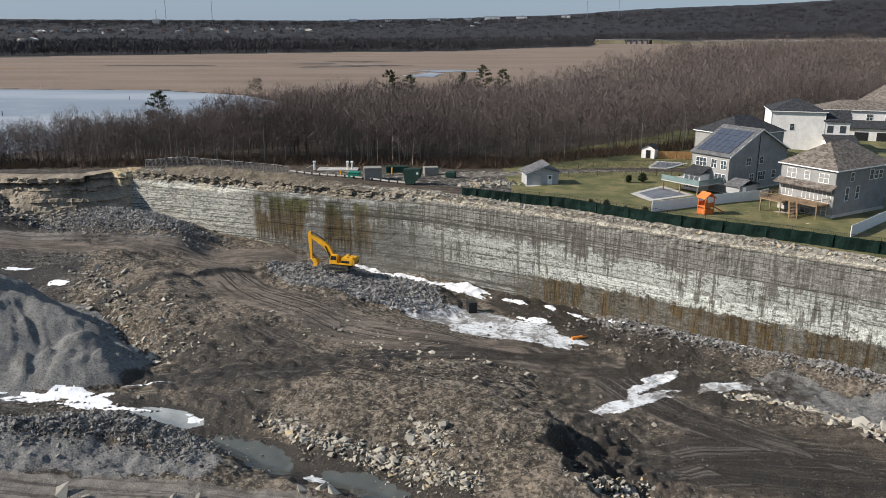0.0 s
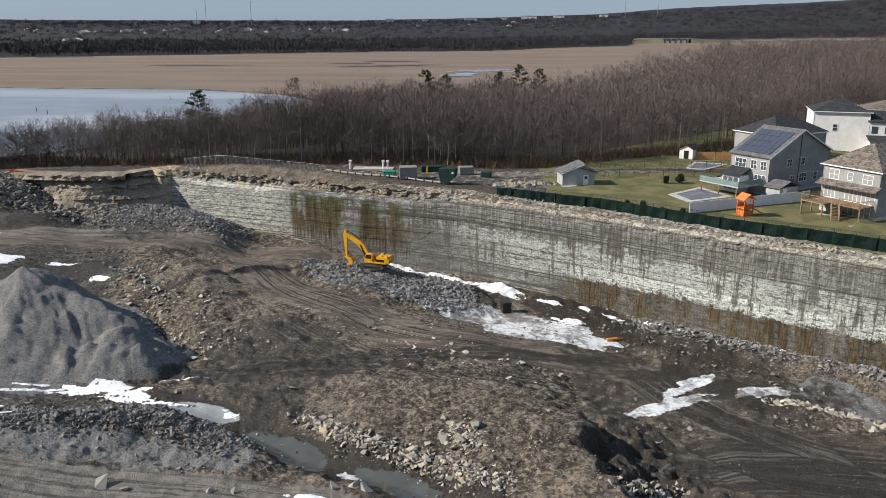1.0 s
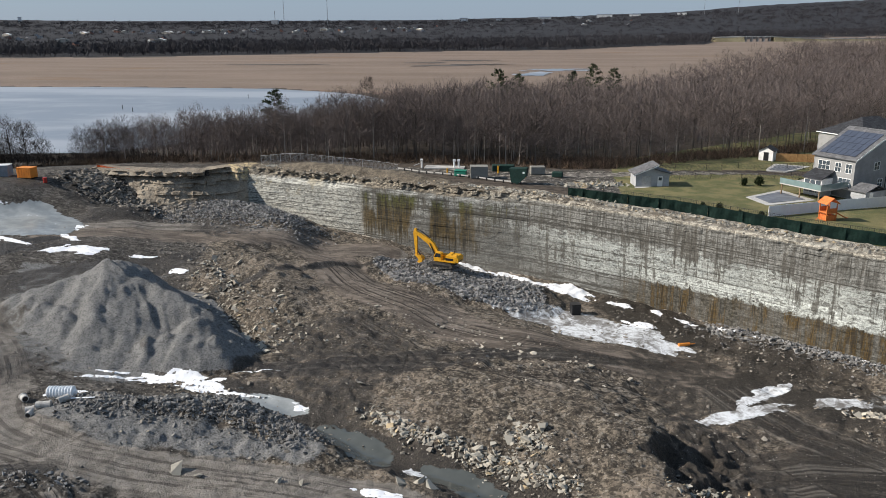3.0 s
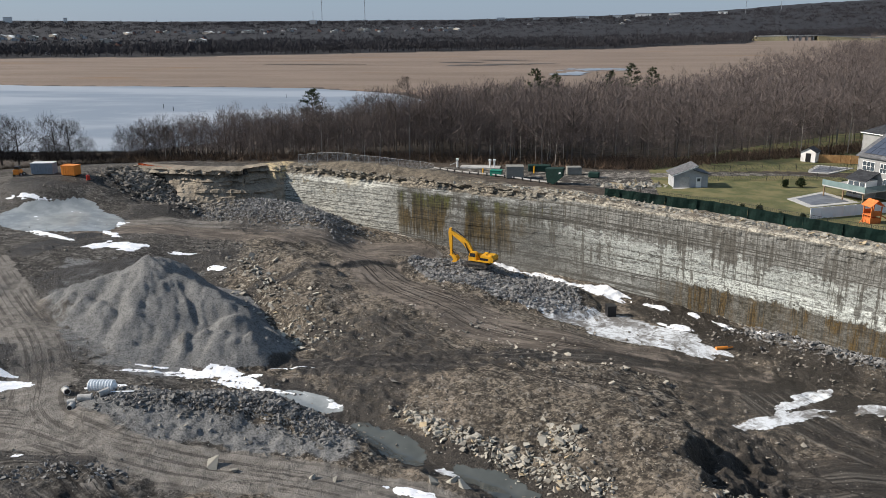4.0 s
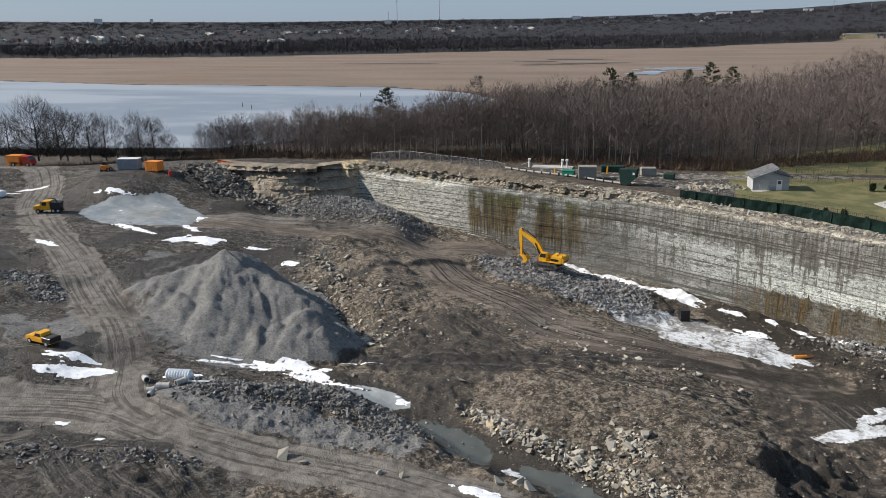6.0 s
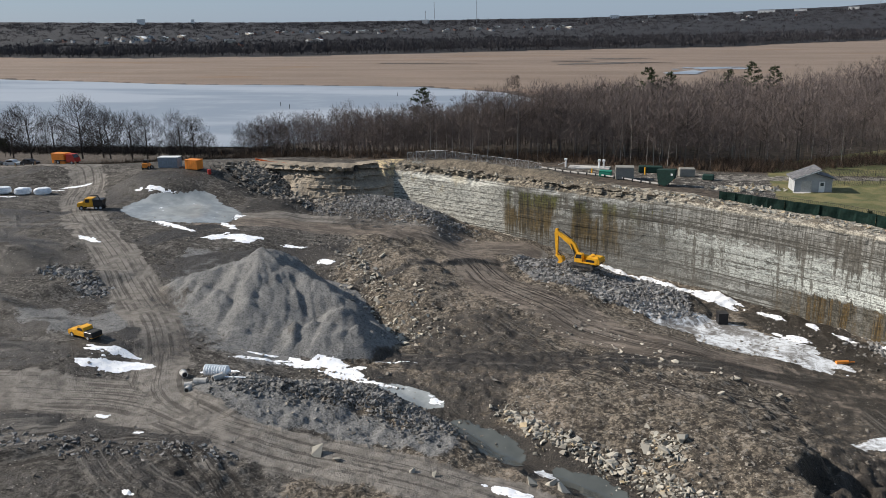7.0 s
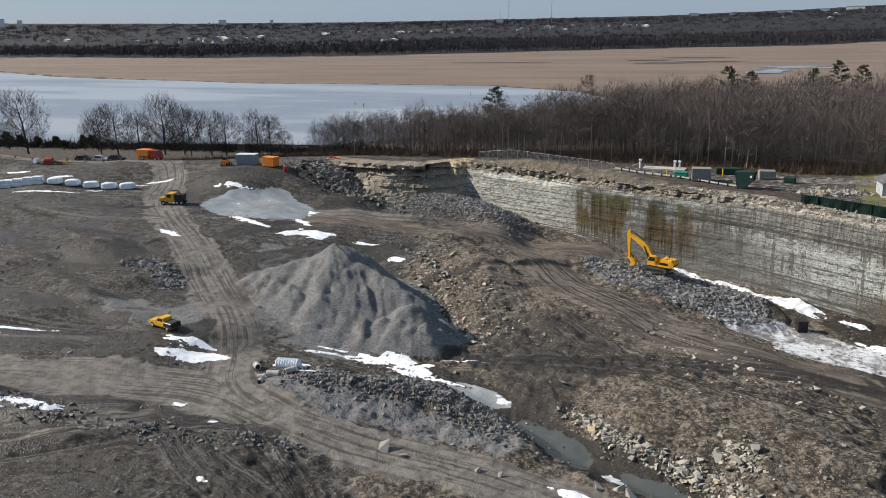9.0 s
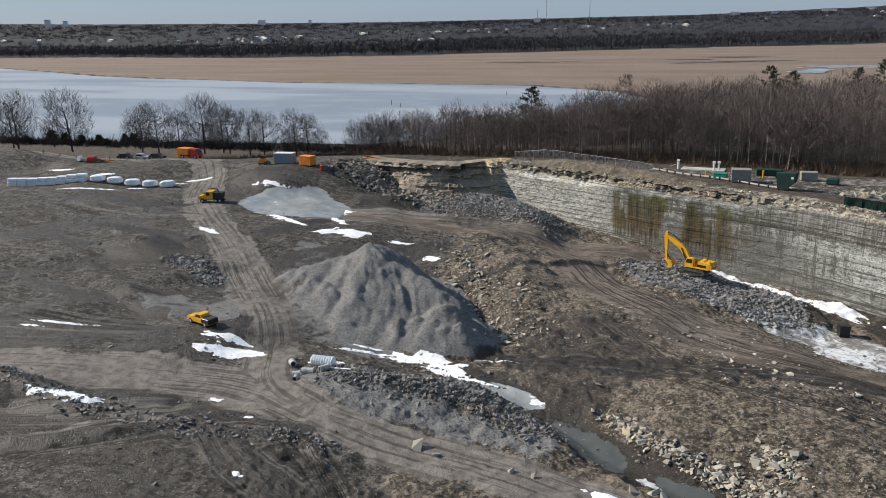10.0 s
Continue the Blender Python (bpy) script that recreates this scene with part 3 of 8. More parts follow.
def heaps(x, y):
    wx, wy = x + 1.2 * fbm(x, y, 6, 3, 31), y + 1.2 * fbm(x, y, 6, 3, 32)
    z = gravel_heap(x, y)
    z = z + ridge(wx, wy, [(-18, 97), (-6, 92), (3, 89), (11, 81), (14, 74)], 14, [0.5, 1.2, 2.0, 2.8, 2.6], 1.6)
    z = z + ridge(wx, wy, [(-54, 78.5), (-46, 80.5), (-37, 82), (-30, 80.5), (-25, 77.5)], 5.5, [1.3, 2.3, 2.4, 2.0, 1.2])
    z = z + mound(wx, wy, -15, 136.8, 20, 10, -25, 2.3, 0.45)
    # furrows left by a dozer on the slope of the brown mound
    fu, fv = 0.78 * x - 0.62 * y, 0.62 * x + 0.78 * y
    z = z + 0.30 * fbm(fu, fv * 0.10, 1.7, 3, 36) * ease(np.hypot((x + 4) / 15, (y - 97.5) / 6.5), 1.1, 0.6)
    z = z + mound(wx, wy, -66, 162, 24, 9, -18, 2.6, 0.8)
    z = z + ridge(wx, wy, [(-58, 140), (-50, 131), (-43, 121), (-36, 108)], 6, [0.8, 1.6, 1.6, 0.4])
    z = z - ridge(x, y, [(-72, 128), (-62, 122), (-52, 113), (-42, 106)], 6, [0.8, 2.4, 3.2, 1.4])
    z = z + ridge(wx, wy, [(30, 122), (45, 111), (60, 100), (90, 78)], 4.5, [0.7, 1.6, 2.2, 2.2])
    z = z + ridge(wx, wy, [(-56, 121), (-49, 125.5), (-43, 131.5), (-37, 139), (-30, 146)], 1.4, [0.3, 0.5, 0.5, 0.4, 0.3])
    z = z + ridge(wx, wy, [(42, 92), (50, 86), (60, 82)], 3.5, [0.5, 1.0, 0.8])
    z = z + ridge(wx, wy, [(-112, 92), (-96, 88), (-86, 86)], 3, [0.6, 1.2, 0.8])
    z = z + mound(wx, wy, -112, 104, 9, 5, 20, 2.2)
    z = z + mound(wx, wy, -97, 96, 6, 3, 20, 1.4)
    z = z + mound(wx, wy, -94, 104, 6, 3, 20, 1.2)
    z = z + ridge(wx, wy, [(-130, 110), (-118, 108), (-106, 112)], 4, [0.4, 1.0, 0.6])
    z = z + ridge(wx, wy, [(-215, 143), (-192, 145), (-178, 147)], 5, [1.5, 2.2, 0.8])
    z = z + ridge(wx, wy, [(-100, 152), (-92, 150), (-84, 156)], 4, [1.0, 1.6, 1.6])
    z = z + ridge(wx, wy, [(-92, 60), (-80.7, 60.5), (-71, 65)], 3.2, [1.2, 1.5, 0.6])
    z = z + ridge(wx, wy, [(-84, 48), (-77.3, 51.8), (-70.5, 57.2), (-60.2, 65.7)], 1.8, [0.8, 1.0, 1.0, 0.5])
    # ditch with water between the rubble bank and the brown mound, hole beside the mound
    z = z - ridge(x, y, [(-42, 89.5), (-34, 88.6), (-28, 86), (-22, 81.4), (-14, 77.5), (-6.8, 74.8), (-1, 70)], 4.2, [0.4, 0.9, 1.1, 1.3, 1.3, 1.3])
    scarp = ease(x + 3.0 * fbm(x, y, 5, 4, 33), 12.0, 15.6) * ease(x, 30, 19) * ease(y, 69, 73) * ease(y, 90, 83)
    z = z - 2.3 * scarp * (1 + 0.7 * fbm(x, y, 1.6, 3, 34)) - 0.8 * ridge(x, y, [(15, 70), (16.5, 78)], 3.0, [1.0, 0.6]) * fbm(x, y, 1.2, 3, 35)
    return z


def rounded(points, rounds=2):
    """The same line with its corners cut."""
    for _ in range(rounds):
        cut = [points[0]]
        for a, b in zip(points, points[1:]):
            cut += [(a[0] * 0.75 + b[0] * 0.25, a[1] * 0.75 + b[1] * 0.25), (a[0] * 0.25 + b[0] * 0.75, a[1] * 0.25 + b[1] * 0.75)]
        points = cut + [points[-1]]
    return points


SMOOTH_ROADS = [
    ([(-160, 158), (-142, 158), (-131, 147), (-124, 134), (-112, 123), (-100.5, 114.7), (-92, 108), (-85, 102), (-77.5, 95.5), (-71, 89), (-66, 82), (-62, 75), (-54, 71), (-46, 69.8), (-34, 69.8), (-20, 68.5), (4, 65)], 4.6),
    ([(-128, 50), (-96, 63.3), (-77, 69.5), (-64, 74), (-52, 70.5)], 5.4),
    ([(-90, 44), (-79.6, 51), (-71.6, 59.5), (-65.2, 66.4), (-58, 70)], 1.8),
    ([(-260, 128), (-215, 150), (-160, 158)], 4.0),
    ([(-88, 143), (-73, 151), (-57, 147), (-40, 150), (-30, 152)], 4.0),
]


def road_cover(x, y):
    cover = 0.0
    for points, width in SMOOTH_ROADS:
        cover = np.maximum(cover, 1 - ease(to_line(x, y, points)[0] + 1.6 * fbm(x, y, 5, 3, 44), width * 0.55, width * 1.15))
    return cover


RUTS = [
    ([(-40, 97), (-26, 100), (-10, 104), (8, 108), (24, 110)], 3.2),
    ([(-40, 138), (-27, 124), (-12, 116), (6, 111)], 4.5),
    ([(60, 72), (44, 78), (30, 90), (24, 104)], 5.0),
    ([(-64, 66), (-59, 62.7), (-52.6, 58), (-43.8, 56)], 4.0),
    ([(-53, 67), (-46.5, 63), (-40, 58)], 2.5),
    ([(-112, 69), (-98, 74.5), (-84, 78.5)], 3.4),
    ([(-88, 55), (-77, 60), (-68.5, 65.5)], 2.2),
    ([(-84.4, 54.5), (-72, 60), (-65, 64.4), (-58, 66)], 2.5),
    ([(-78, 49.7), (-68, 58), (-60, 65), (-50, 67)], 2.5),
    ([(-24, 104), (-12, 99), (2, 96), (16, 97)], 3.0),
    ([(60, 75), (44, 76), (28, 79), (20, 84)], 5.0),
    ([(-30, 112), (-20, 106), (-8, 99), (4, 93)], 3.0),
    ([(-110, 75), (-96, 78), (-86, 80)], 3.0),
    ([(-150, 120), (-130, 118), (-112, 122)], 3.0),
]

SMOOTH_ROADS = [(rounded(p), w) for p, w in SMOOTH_ROADS]
RUTS = [(rounded(p), w) for p, w in RUTS]


PACKED = [
    (rounded([(-46, 150), (-38, 136), (-27.5, 123.8), (-16, 116), (-6.6, 111.7), (6, 109.5), (18, 108.5), (24, 105)]), 6.0),
    (rounded([(-93, 135), (-83, 139), (-71, 143), (-56, 144), (-45, 149), (-33, 152)]), 4.5),
    (rounded([(22, 79), (32, 80), (44, 80), (60, 76)]), 8.0),
]


def packed_cover(x, y):
    """Earth driven flat by the machines."""
    cover = 0.0
    for points, width in PACKED:
        cover = np.maximum(cover, 1 - ease(to_line(x, y, points)[0] + 2.6 * fbm(x, y, 7, 4, 46), width * 0.6, width * 1.2))
    return cover


def lane_field(x, y):
    """Across and along the nearest track, and how plainly tracks show there."""
    best, across, along, plain_ = np.full(x.shape, 1e9), np.zeros(x.shape), np.zeros(x.shape), np.zeros(x.shape)
    for k, (points, width) in enumerate(SMOOTH_ROADS + RUTS + PACKED):
        d, t = to_line(x, y, points)
        total = sum(math.dist(a, b) for a, b in zip(points, points[1:]))
        near = d / width < best
        best = np.where(near, d / width, best)
        across, along = np.where(near, d + 13.0 * k, across), np.where(near, t * total, along)
        plain_ = np.maximum(plain_, (1 - ease(d, width * 0.6, width * 1.25)) * ease(t, 0.0, 0.06) * ease(t, 1.0, 0.94) * (1.0 if k >= len(SMOOTH_ROADS) else 0.6) * (0.35 if k >= len(SMOOTH_ROADS + RUTS) else 1.0))
    return across, along, plain_


def ground_level(x, y, full=True):
    x, y = np.asarray(x, float), np.asarray(y, float)
    r = np.hypot(x, y)
    pit = pit_level(x, y) + heaps(x, y)
    loose = 1 - 0.75 * np.maximum(road_cover(x, y), packed_cover(x, y))
    rough = (0.55 * fbm(x, y, 6.0, 4, 3) + 0.42 * fbm(x, y, 1.6, 3, 4) + 0.16 * fbm(x, y, 0.7, 2, 6)) * (1 - 0.82 * ease(x, -50, -66))
    for cx, cy, rx, ry in ((5, 123, 17, 11), (16, 117, 10, 7), (26, 97, 8, 6), (38, 100, 6.5, 3.5), (-102.0, 139.0, 18, 13), (-46, 90.8, 9, 4), (-71.5, 80, 7.5, 2.8), (-83, 62, 7, 2.2), (-84, 128, 7, 3), (-34, 88.6, 6.5, 2.6), (-22.3, 81.4, 6.5, 3.2), (-6.8, 75.2, 6, 2.4), (-14, 78, 5, 2)):
        loose = loose * (0.08 + 0.92 * ease(np.hypot((x - cx) / rx, (y - cy) / ry), 0.75, 1.1))
    pit = pit + loose * rough * np.where(gravel_heap(x, y) > 0.3, 0.35, 1.0)
    rim = rim_level(x, y)
    back = to_line(x, y, RIM)[0]
    in_pit = inside(x, y, PIT_SIDE) | (back < 3.6)
    west = (x <= -104)
    blend = ease(y, 152, 166)
    yard = pit * (1 - blend) + rim * blend
    near = np.where(west, yard, np.where(in_pit, pit, rim))
    far, edge = far_level(x, y)
    canopy = 8.5 * ease(r, edge + 90, edge + 260) * (1 + 0.35 * fbm(x, y, 40, 3, 87))
    near = np.where(r > 700, far + canopy, near)
    near = np.where((r > 300) & (r <= 700), np.minimum(near, np.where(inside(x, y, WOOD), near, -9.7)), near)
    lake = inside(x, y, LAKE)
    return np.where(lake, -12.0, near)


# ---- mesh helpers ----
def mesh_from(name, verts, faces, material, smooth=False):
    """A mesh from arrays: verts (n, 3), faces (m, 3 or 4)."""
    verts, faces = np.asarray(verts, np.float32), np.asarray(faces, np.int32)
    me = bpy.data.meshes.new(name)
    k = faces.shape[1]
    me.vertices.add(len(verts))
    me.vertices.foreach_set("co", verts.ravel())
    me.loops.add(faces.size)
    me.loops.foreach_set("vertex_index", faces.ravel())
    me.polygons.add(len(faces))
    me.polygons.foreach_set("loop_start", np.arange(0, faces.size, k, dtype=np.int32))
    me.polygons.foreach_set("use_smooth", np.full(len(faces), smooth))
    me.materials.append(material)
    me.update(calc_edges=True)
    me.validate()
    return me


def colour_layer(me, name, values):
    layer = me.attributes.new(name, "FLOAT_COLOR", "POINT")
    layer.data.foreach_set("color", np.asarray(values, np.float32).ravel())


def grid_faces(rows, cols, wrap=False):
    i, j = np.meshgrid(np.arange(rows - 1), np.arange(cols if wrap else cols - 1), indexing="ij")
    a, b = i * cols + j, i * cols + (j + 1) % cols
    return np.stack([a, b, b + cols, a + cols], -1).reshape(-1, 4)


def build_ground():
    az = np.concatenate([np.arange(-62, 38, 0.15), np.arange(38, 298, 4.0)])
    radii = [0.02, 15, 30, 45, 55, 60]
    while radii[-1] < 4800:
        r = radii[-1]
        radii.append(r + min(max(r * r / 46 / 1420 * (2.1 if r < 215 else 3.0), 0.16), 28 if 1000 < r < 1900 else 110))
    radii = np.array(radii)
    R, A = np.meshgrid(radii, np.radians(az), indexing="ij")
    x, y = (R * np.sin(A)).ravel(), (R * np.cos(A)).ravel()
    z = ground_level(x, y)
    me = mesh_from("ground", np.stack([x, y, z], 1), grid_faces(len(radii), len(az), True)[:, ::-1], GROUND, True)
    r = np.hypot(x, y)
    pit_zone = inside(x, y, PIT_SIDE)
    yard_zone_all = (x < -60) & (r < 330)
    yard_zone = (x <= -104) & (y < 175) & (r < 330)
    wood = inside(x, y, WOOD) | ((x < -100) & (y > 176) & (r < 420)) | ((r > 60) & (r < 420) & ~pit_zone & ~yard_zone & (y > 178))
    far, edge = far_level(x, y)
    ragged = fbm(x, y, 60, 4, 51)
    marsh = (r > 425) & (r < edge + 40 * ragged) & ~inside(x, y, WOOD)
    litter = (wood | (r >= edge)) & ~marsh
    bank_edge = (to_line(x, y, LAKE[1:8])[0] + 4 * fbm(x, y, 25, 3, 52) < 7) & (r > 425)
    lawn = (~pit_zone) & (r < 330) & (x > 14) & (y < 1.0 * x + 175) & (to_line(x, y, RIM)[0] > 6.5)
    lawn = lawn & ~((np.abs(y - (171 + 0.18 * x)) < 2.6) & (x < 62)) & (r < 260)
    heap = ease(gravel_heap(x, y), 0.05, 0.8)
    grey = heap
    grey = np.maximum(grey, 0.85 * (1 - ease(to_line(x, y, [(-80, 96), (-76, 106), (-80, 116), (-70, 122)])[0] + 3 * fbm(x, y, 8, 3, 61), 3, 9)))
    grey = np.maximum(grey, 0.8 * (1 - ease(to_line(x, y, [(-58, 77), (-48, 75.5), (-34, 76), (-26, 76)])[0] + 2 * fbm(x, y, 5, 3, 62), 1.2, 4)))
    grey = np.maximum(grey, 0.8 * (1 - ease(to_line(x, y, [(46, 99), (60, 88), (80, 76)])[0] + 3 * fbm(x, y, 6, 3, 63), 3, 8)))
    grey = np.maximum(grey, 0.7 * (1 - ease(to_line(x, y, [(-90, 88), (-82, 86), (-74, 90)])[0] + 3 * fbm(x, y, 6, 3, 64), 2, 6)))
    grey = np.maximum(grey, 0.75 * (1 - ease(to_line(x, y, [(-78, 98), (-71, 94), (-63, 93), (-56, 93)])[0] + 3 * fbm(x, y, 6, 3, 79), 3, 7)))
    road = road_cover(x, y) * (~litter) * (r < 330)
    brown = ease(x + 0.35 * (y - 100) + 8 * fbm(x, y, 14, 3, 65), -58, -42) * pit_zone * (1 - grey)
    damp_shade = np.maximum(0.8 * (1 - ease(to_line(x, y, [(-42, 90.5), (-34, 89), (-28, 86), (-22, 82), (-14, 78), (-6, 75), (0, 70)])[0] + 2 * fbm(x, y, 5, 3, 66), 2.0, 5.5)),
                      0.85 * (1 - ease(to_line(x, y, [(14, 134), (24, 120), (34, 112), (30, 102), (38, 98)])[0] + 4 * fbm(x, y, 7, 3, 67), 2, 9)))
    damp_shade = np.maximum(damp_shade, 0.75 * (1 - ease(to_line(x, y, [(22, 82), (34, 80), (46, 74), (60, 68)])[0] + 4 * fbm(x, y, 7, 3, 68), 3, 9)))
    damp_shade = np.maximum(damp_shade, 0.7 * (1 - ease(to_line(x, y, [(-36, 97), (-22, 98), (-8, 101)])[0] + 2 * fbm(x, y, 5, 3, 69), 0.8, 2.6)))
    # dark line painted for the shadow side of the berm
    damp_shade = np.maximum(damp_shade, 0.95 * (1 - ease(to_line(x, y, [(-55, 120), (-48, 124.3), (-42, 130.3), (-36, 138), (-29, 145)])[0] + 1.0 * fbm(x, y, 3, 3, 73), 0.3, 1.3)))
    damp_shade = np.maximum(damp_shade, 0.55 * ease(fbm(x, y, 22, 4, 74), 0.12, 0.4))
    # shade on the east-facing scarp, put into the ground colour
    damp_shade = np.maximum(damp_shade, 0.85 * ease(x + 3.0 * fbm(x, y, 5, 4, 33), 11.6, 13.6) * ease(x, 26, 17) * ease(y, 69, 73) * ease(y, 88, 82))
    for points, width in (RUTS[0], RUTS[2]):
        damp_shade = np.maximum(damp_shade, 0.66 * (1 - ease(to_line(x, y, points)[0] + 1.5 * fbm(x, y, 4, 3, 75), width * 0.5, width)))
    damp_shade = damp_shade * pit_zone
    yard_dark = 0.0
    for points, width in (([(-92, 60), (-80.7, 60.5), (-71, 65)], 3.0), ([(-84, 48), (-77.3, 51.8), (-70.5, 57.2), (-60.2, 65.7), (-50, 67)], 1.5), ([(-112, 69), (-98, 74.5), (-83, 79)], 3.6), ([(-90, 53.5), (-78, 60), (-69, 66)], 2.6), ([(-122, 86), (-104, 84), (-88, 84)], 2.2), ([(-140, 104), (-122, 101), (-104, 101)], 2.4), ([(-160, 128), (-140, 126), (-124, 121)], 1.8), ([(-64, 66), (-59, 62.7), (-52.6, 58), (-43.8, 56)], 4.0), ([(-150, 119), (-136, 124), (-122, 128)], 2.2), ([(-125, 112), (-117, 111), (-109, 109)], 4.0), ([(-75, 88), (-71, 80)], 2.0), ([(-96, 121), (-90, 132)], 2.5)):
        yard_dark = np.maximum(yard_dark, 1 - ease(to_line(x, y, points)[0] + 1.6 * fbm(x, y, 4, 4, 78), width * 0.4, width))
    damp_shade = np.maximum(damp_shade, 0.85 * yard_dark)
    bands = ease(fbm((0.64 * x + 0.77 * y) * 0.13, -0.77 * x + 0.64 * y, 5.5, 4, 76), 0.06, 0.26) * (x < -62) * (y < 156) * (1 - road_cover(x, y)) * (gravel_heap(x, y) < 0.1)
    damp_shade = np.maximum(damp_shade, 0.62 * bands * yard_zone_all)
    pale = (~pit_zone) * (1 - ease(to_line(x, y, RIM)[0] + 2 * fbm(x, y, 5, 3, 70), 4.0, 7.0)) * (r < 300) * (x > -70)
    bank_strip = (~pit_zone) & (x > -34) & (x < 6) & (to_line(x, y, RIM)[0] < 13) & (to_line(x, y, RIM)[0] > 4.5)
    sandy = (~pit_zone) & (x > -34) & (x < 22) & (y > 150) & (y < 181) & ~wood
    pale = np.maximum(pale, 0.35 * sandy)
    lane = ((np.abs(y - (171 + 0.18 * x)) < 2.6) & (x > 0) & (x < 62) & (y > 150)) | ((to_line(x, y, [(96, 250), (112, 222), (150, 190)])[0] < 5))
    colour_layer(me, "cover_a", np.stack([np.maximum(road, 0.6 * lane), grey * (r < 330), brown, lawn * 1.0], 1))
    colour_layer(me, "cover_b", np.stack([marsh * 1.0, np.maximum(np.maximum(litter * 1.0, bank_edge * 1.0), bank_strip * 0.9) * (~lawn), damp_shade, pale], 1))
    packed = packed_cover(x, y) * (r < 330) * pit_zone
    colour_layer(me, "cover_c", np.stack([packed, packed_cover(x, y) * (x > 20) * (y < 96), 0 * x, 0 * x], 1))
    across, along, shown = lane_field(x, y)
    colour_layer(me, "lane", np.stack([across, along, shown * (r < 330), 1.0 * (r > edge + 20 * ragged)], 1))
    return tagged(new("ground", me), "bare brown and grey quarry earth, lawn, marsh and far land", "ground", kind="structure")


build_ground()


def build_face():
    """The quarry face: beds with small ledges, joints and a crumbling crown."""
    points = LEDGE[:-1] + FACE
    xy, run = [], [0.0]
    for a, b in zip(points, points[1:]):
        n = max(2, int(math.dist(a, b) / 0.34))
        for k in range(n):
            xy.append((a[0] + (b[0] - a[0]) * k / n, a[1] + (b[1] - a[1]) * k / n))
    xy = np.array(xy)
    tang = np.gradient(xy, axis=0)
    for _ in range(6):
        tang = (np.roll(tang, 1, 0) + tang + np.roll(tang, -1, 0)) / 3
    tang /= np.linalg.norm(tang, axis=1)[:, None]
    out = np.stack([tang[:, 1], -tang[:, 0]], 1)
    s = np.concatenate([[0], np.cumsum(np.linalg.norm(np.diff(xy, axis=0), axis=1))])
    start = s[np.argmin(np.hypot(xy[:, 0] + 67, xy[:, 1] - 172))]
    s = s - start
    apron = np.array([0.5, 1.1, 1.8, 2.6, 3.5, 4.4, 5.4, 6.6])
    levels = np.concatenate([np.arange(-18.5, 0.31, 0.22), np.full(len(apron), 0.36)])
    rows, cols = len(levels), len(xy)
    S, Z = np.meshgrid(s, levels)
    bed = np.floor((Z + 0.5 * fbm(S, S * 0, 40, 2, 71)) / 0.75)
    shelf = lattice(bed, np.zeros_like(bed, dtype=np.int64), 72)
    west = ease(S, 2, -4)
    depth = 0.08 * (shelf - 0.5) + 0.9 * fbm(S, Z * 0.3, 16, 3, 73) + 0.08 * fbm(S, Z * 1.2, 2.2, 4, 74)
    block = lattice(np.floor((S + 2.0 * fbm(S, Z, 5, 2, 80)) / 1.5 + 3 * shelf), bed.astype(np.int64), 75)
    crown_bottom = -1.9 + 1.1 * fbm(S, S * 0, 12, 3, 76)
    crown = ease(Z, crown_bottom, crown_bottom + 1.6)
    chunk = lattice(np.floor((S + 0.8 * fbm(S, Z, 3, 2, 83)) / 0.95 + 5 * shelf), np.floor((Z + 0.4 * fbm(S, S * 0, 9, 2, 84)) / 0.62).astype(np.int64), 85)
    rubbly = np.clip(0.35 + 0.5 * chunk + 0.3 * fbm(S, Z * 1.5, 3.0, 4, 77), 0, 1.3)
    crown = crown * (1 - 0.72 * ease(S, 55, 78))
    depth = depth + (0.06 + 0.75 * crown) * (block - 0.5)
    depth = depth - crown * (0.5 + 1.3 * ease(S, 100, 10)) * (0.3 + rubbly)
    slope = np.where(Z > -0.75, 0.5, 0.66 * -Z - 2.2 + 0.5 * (shelf - 0.4) + 1.3 * fbm(S, Z, 6, 5, 78) + 0.6 * (block - 0.5))
    notch = ease(S, -10.2, -9.2) * ease(S, -2.4, -3.4) * ease(Z, -4.2, -3.4)
    depth = depth + west * (slope - 2.6 * notch)
    wide = np.ones(41) / 41
    lip = np.convolve(np.pad(depth[-len(apron) - 1], 20, mode="edge"), wide, mode="valid")
    for k, back in enumerate(apron):
        depth[k - len(apron)] = lip * (1 - k / len(apron)) - back + 0.35 * fbm(s, back + 0 * s, 2.2, 3, 88)
    x, y = xy[:, 0] + out[:, 0] * depth, xy[:, 1] + out[:, 1] * depth
    z = Z + 0.5 * fbm(xy[:, 0], xy[:, 1], 30, 3, 5) + 0.25 * crown * fbm(S, Z, 2.5, 3, 79)
    hump = 1.5 * ease(s, 2, 16) * ease(s, 52, 34)
    for k, back in enumerate(apron):
        z[k - len(apron)] += hump * ease(back, 0, 3.5) + 0.34 * fbm(S[0], back + 0 * S[0], 1.6, 3, 86) * ease(s, -6, 2)
    z[-1] -= 1.6 + hump
    me = mesh_from("quarry_face", np.stack([x.ravel(), y.ravel(), z.ravel()], 1), grid_faces(rows, cols), LIMESTONE)
    layer = me.attributes.new("along", "FLOAT", "POINT")
    layer.data.foreach_set("value", S.astype(np.float32).ravel())
    return tagged(new("quarry_face", me), "tall layered grey limestone quarry wall with dark seepage streaks", "rock wall", kind="structure")


build_face()


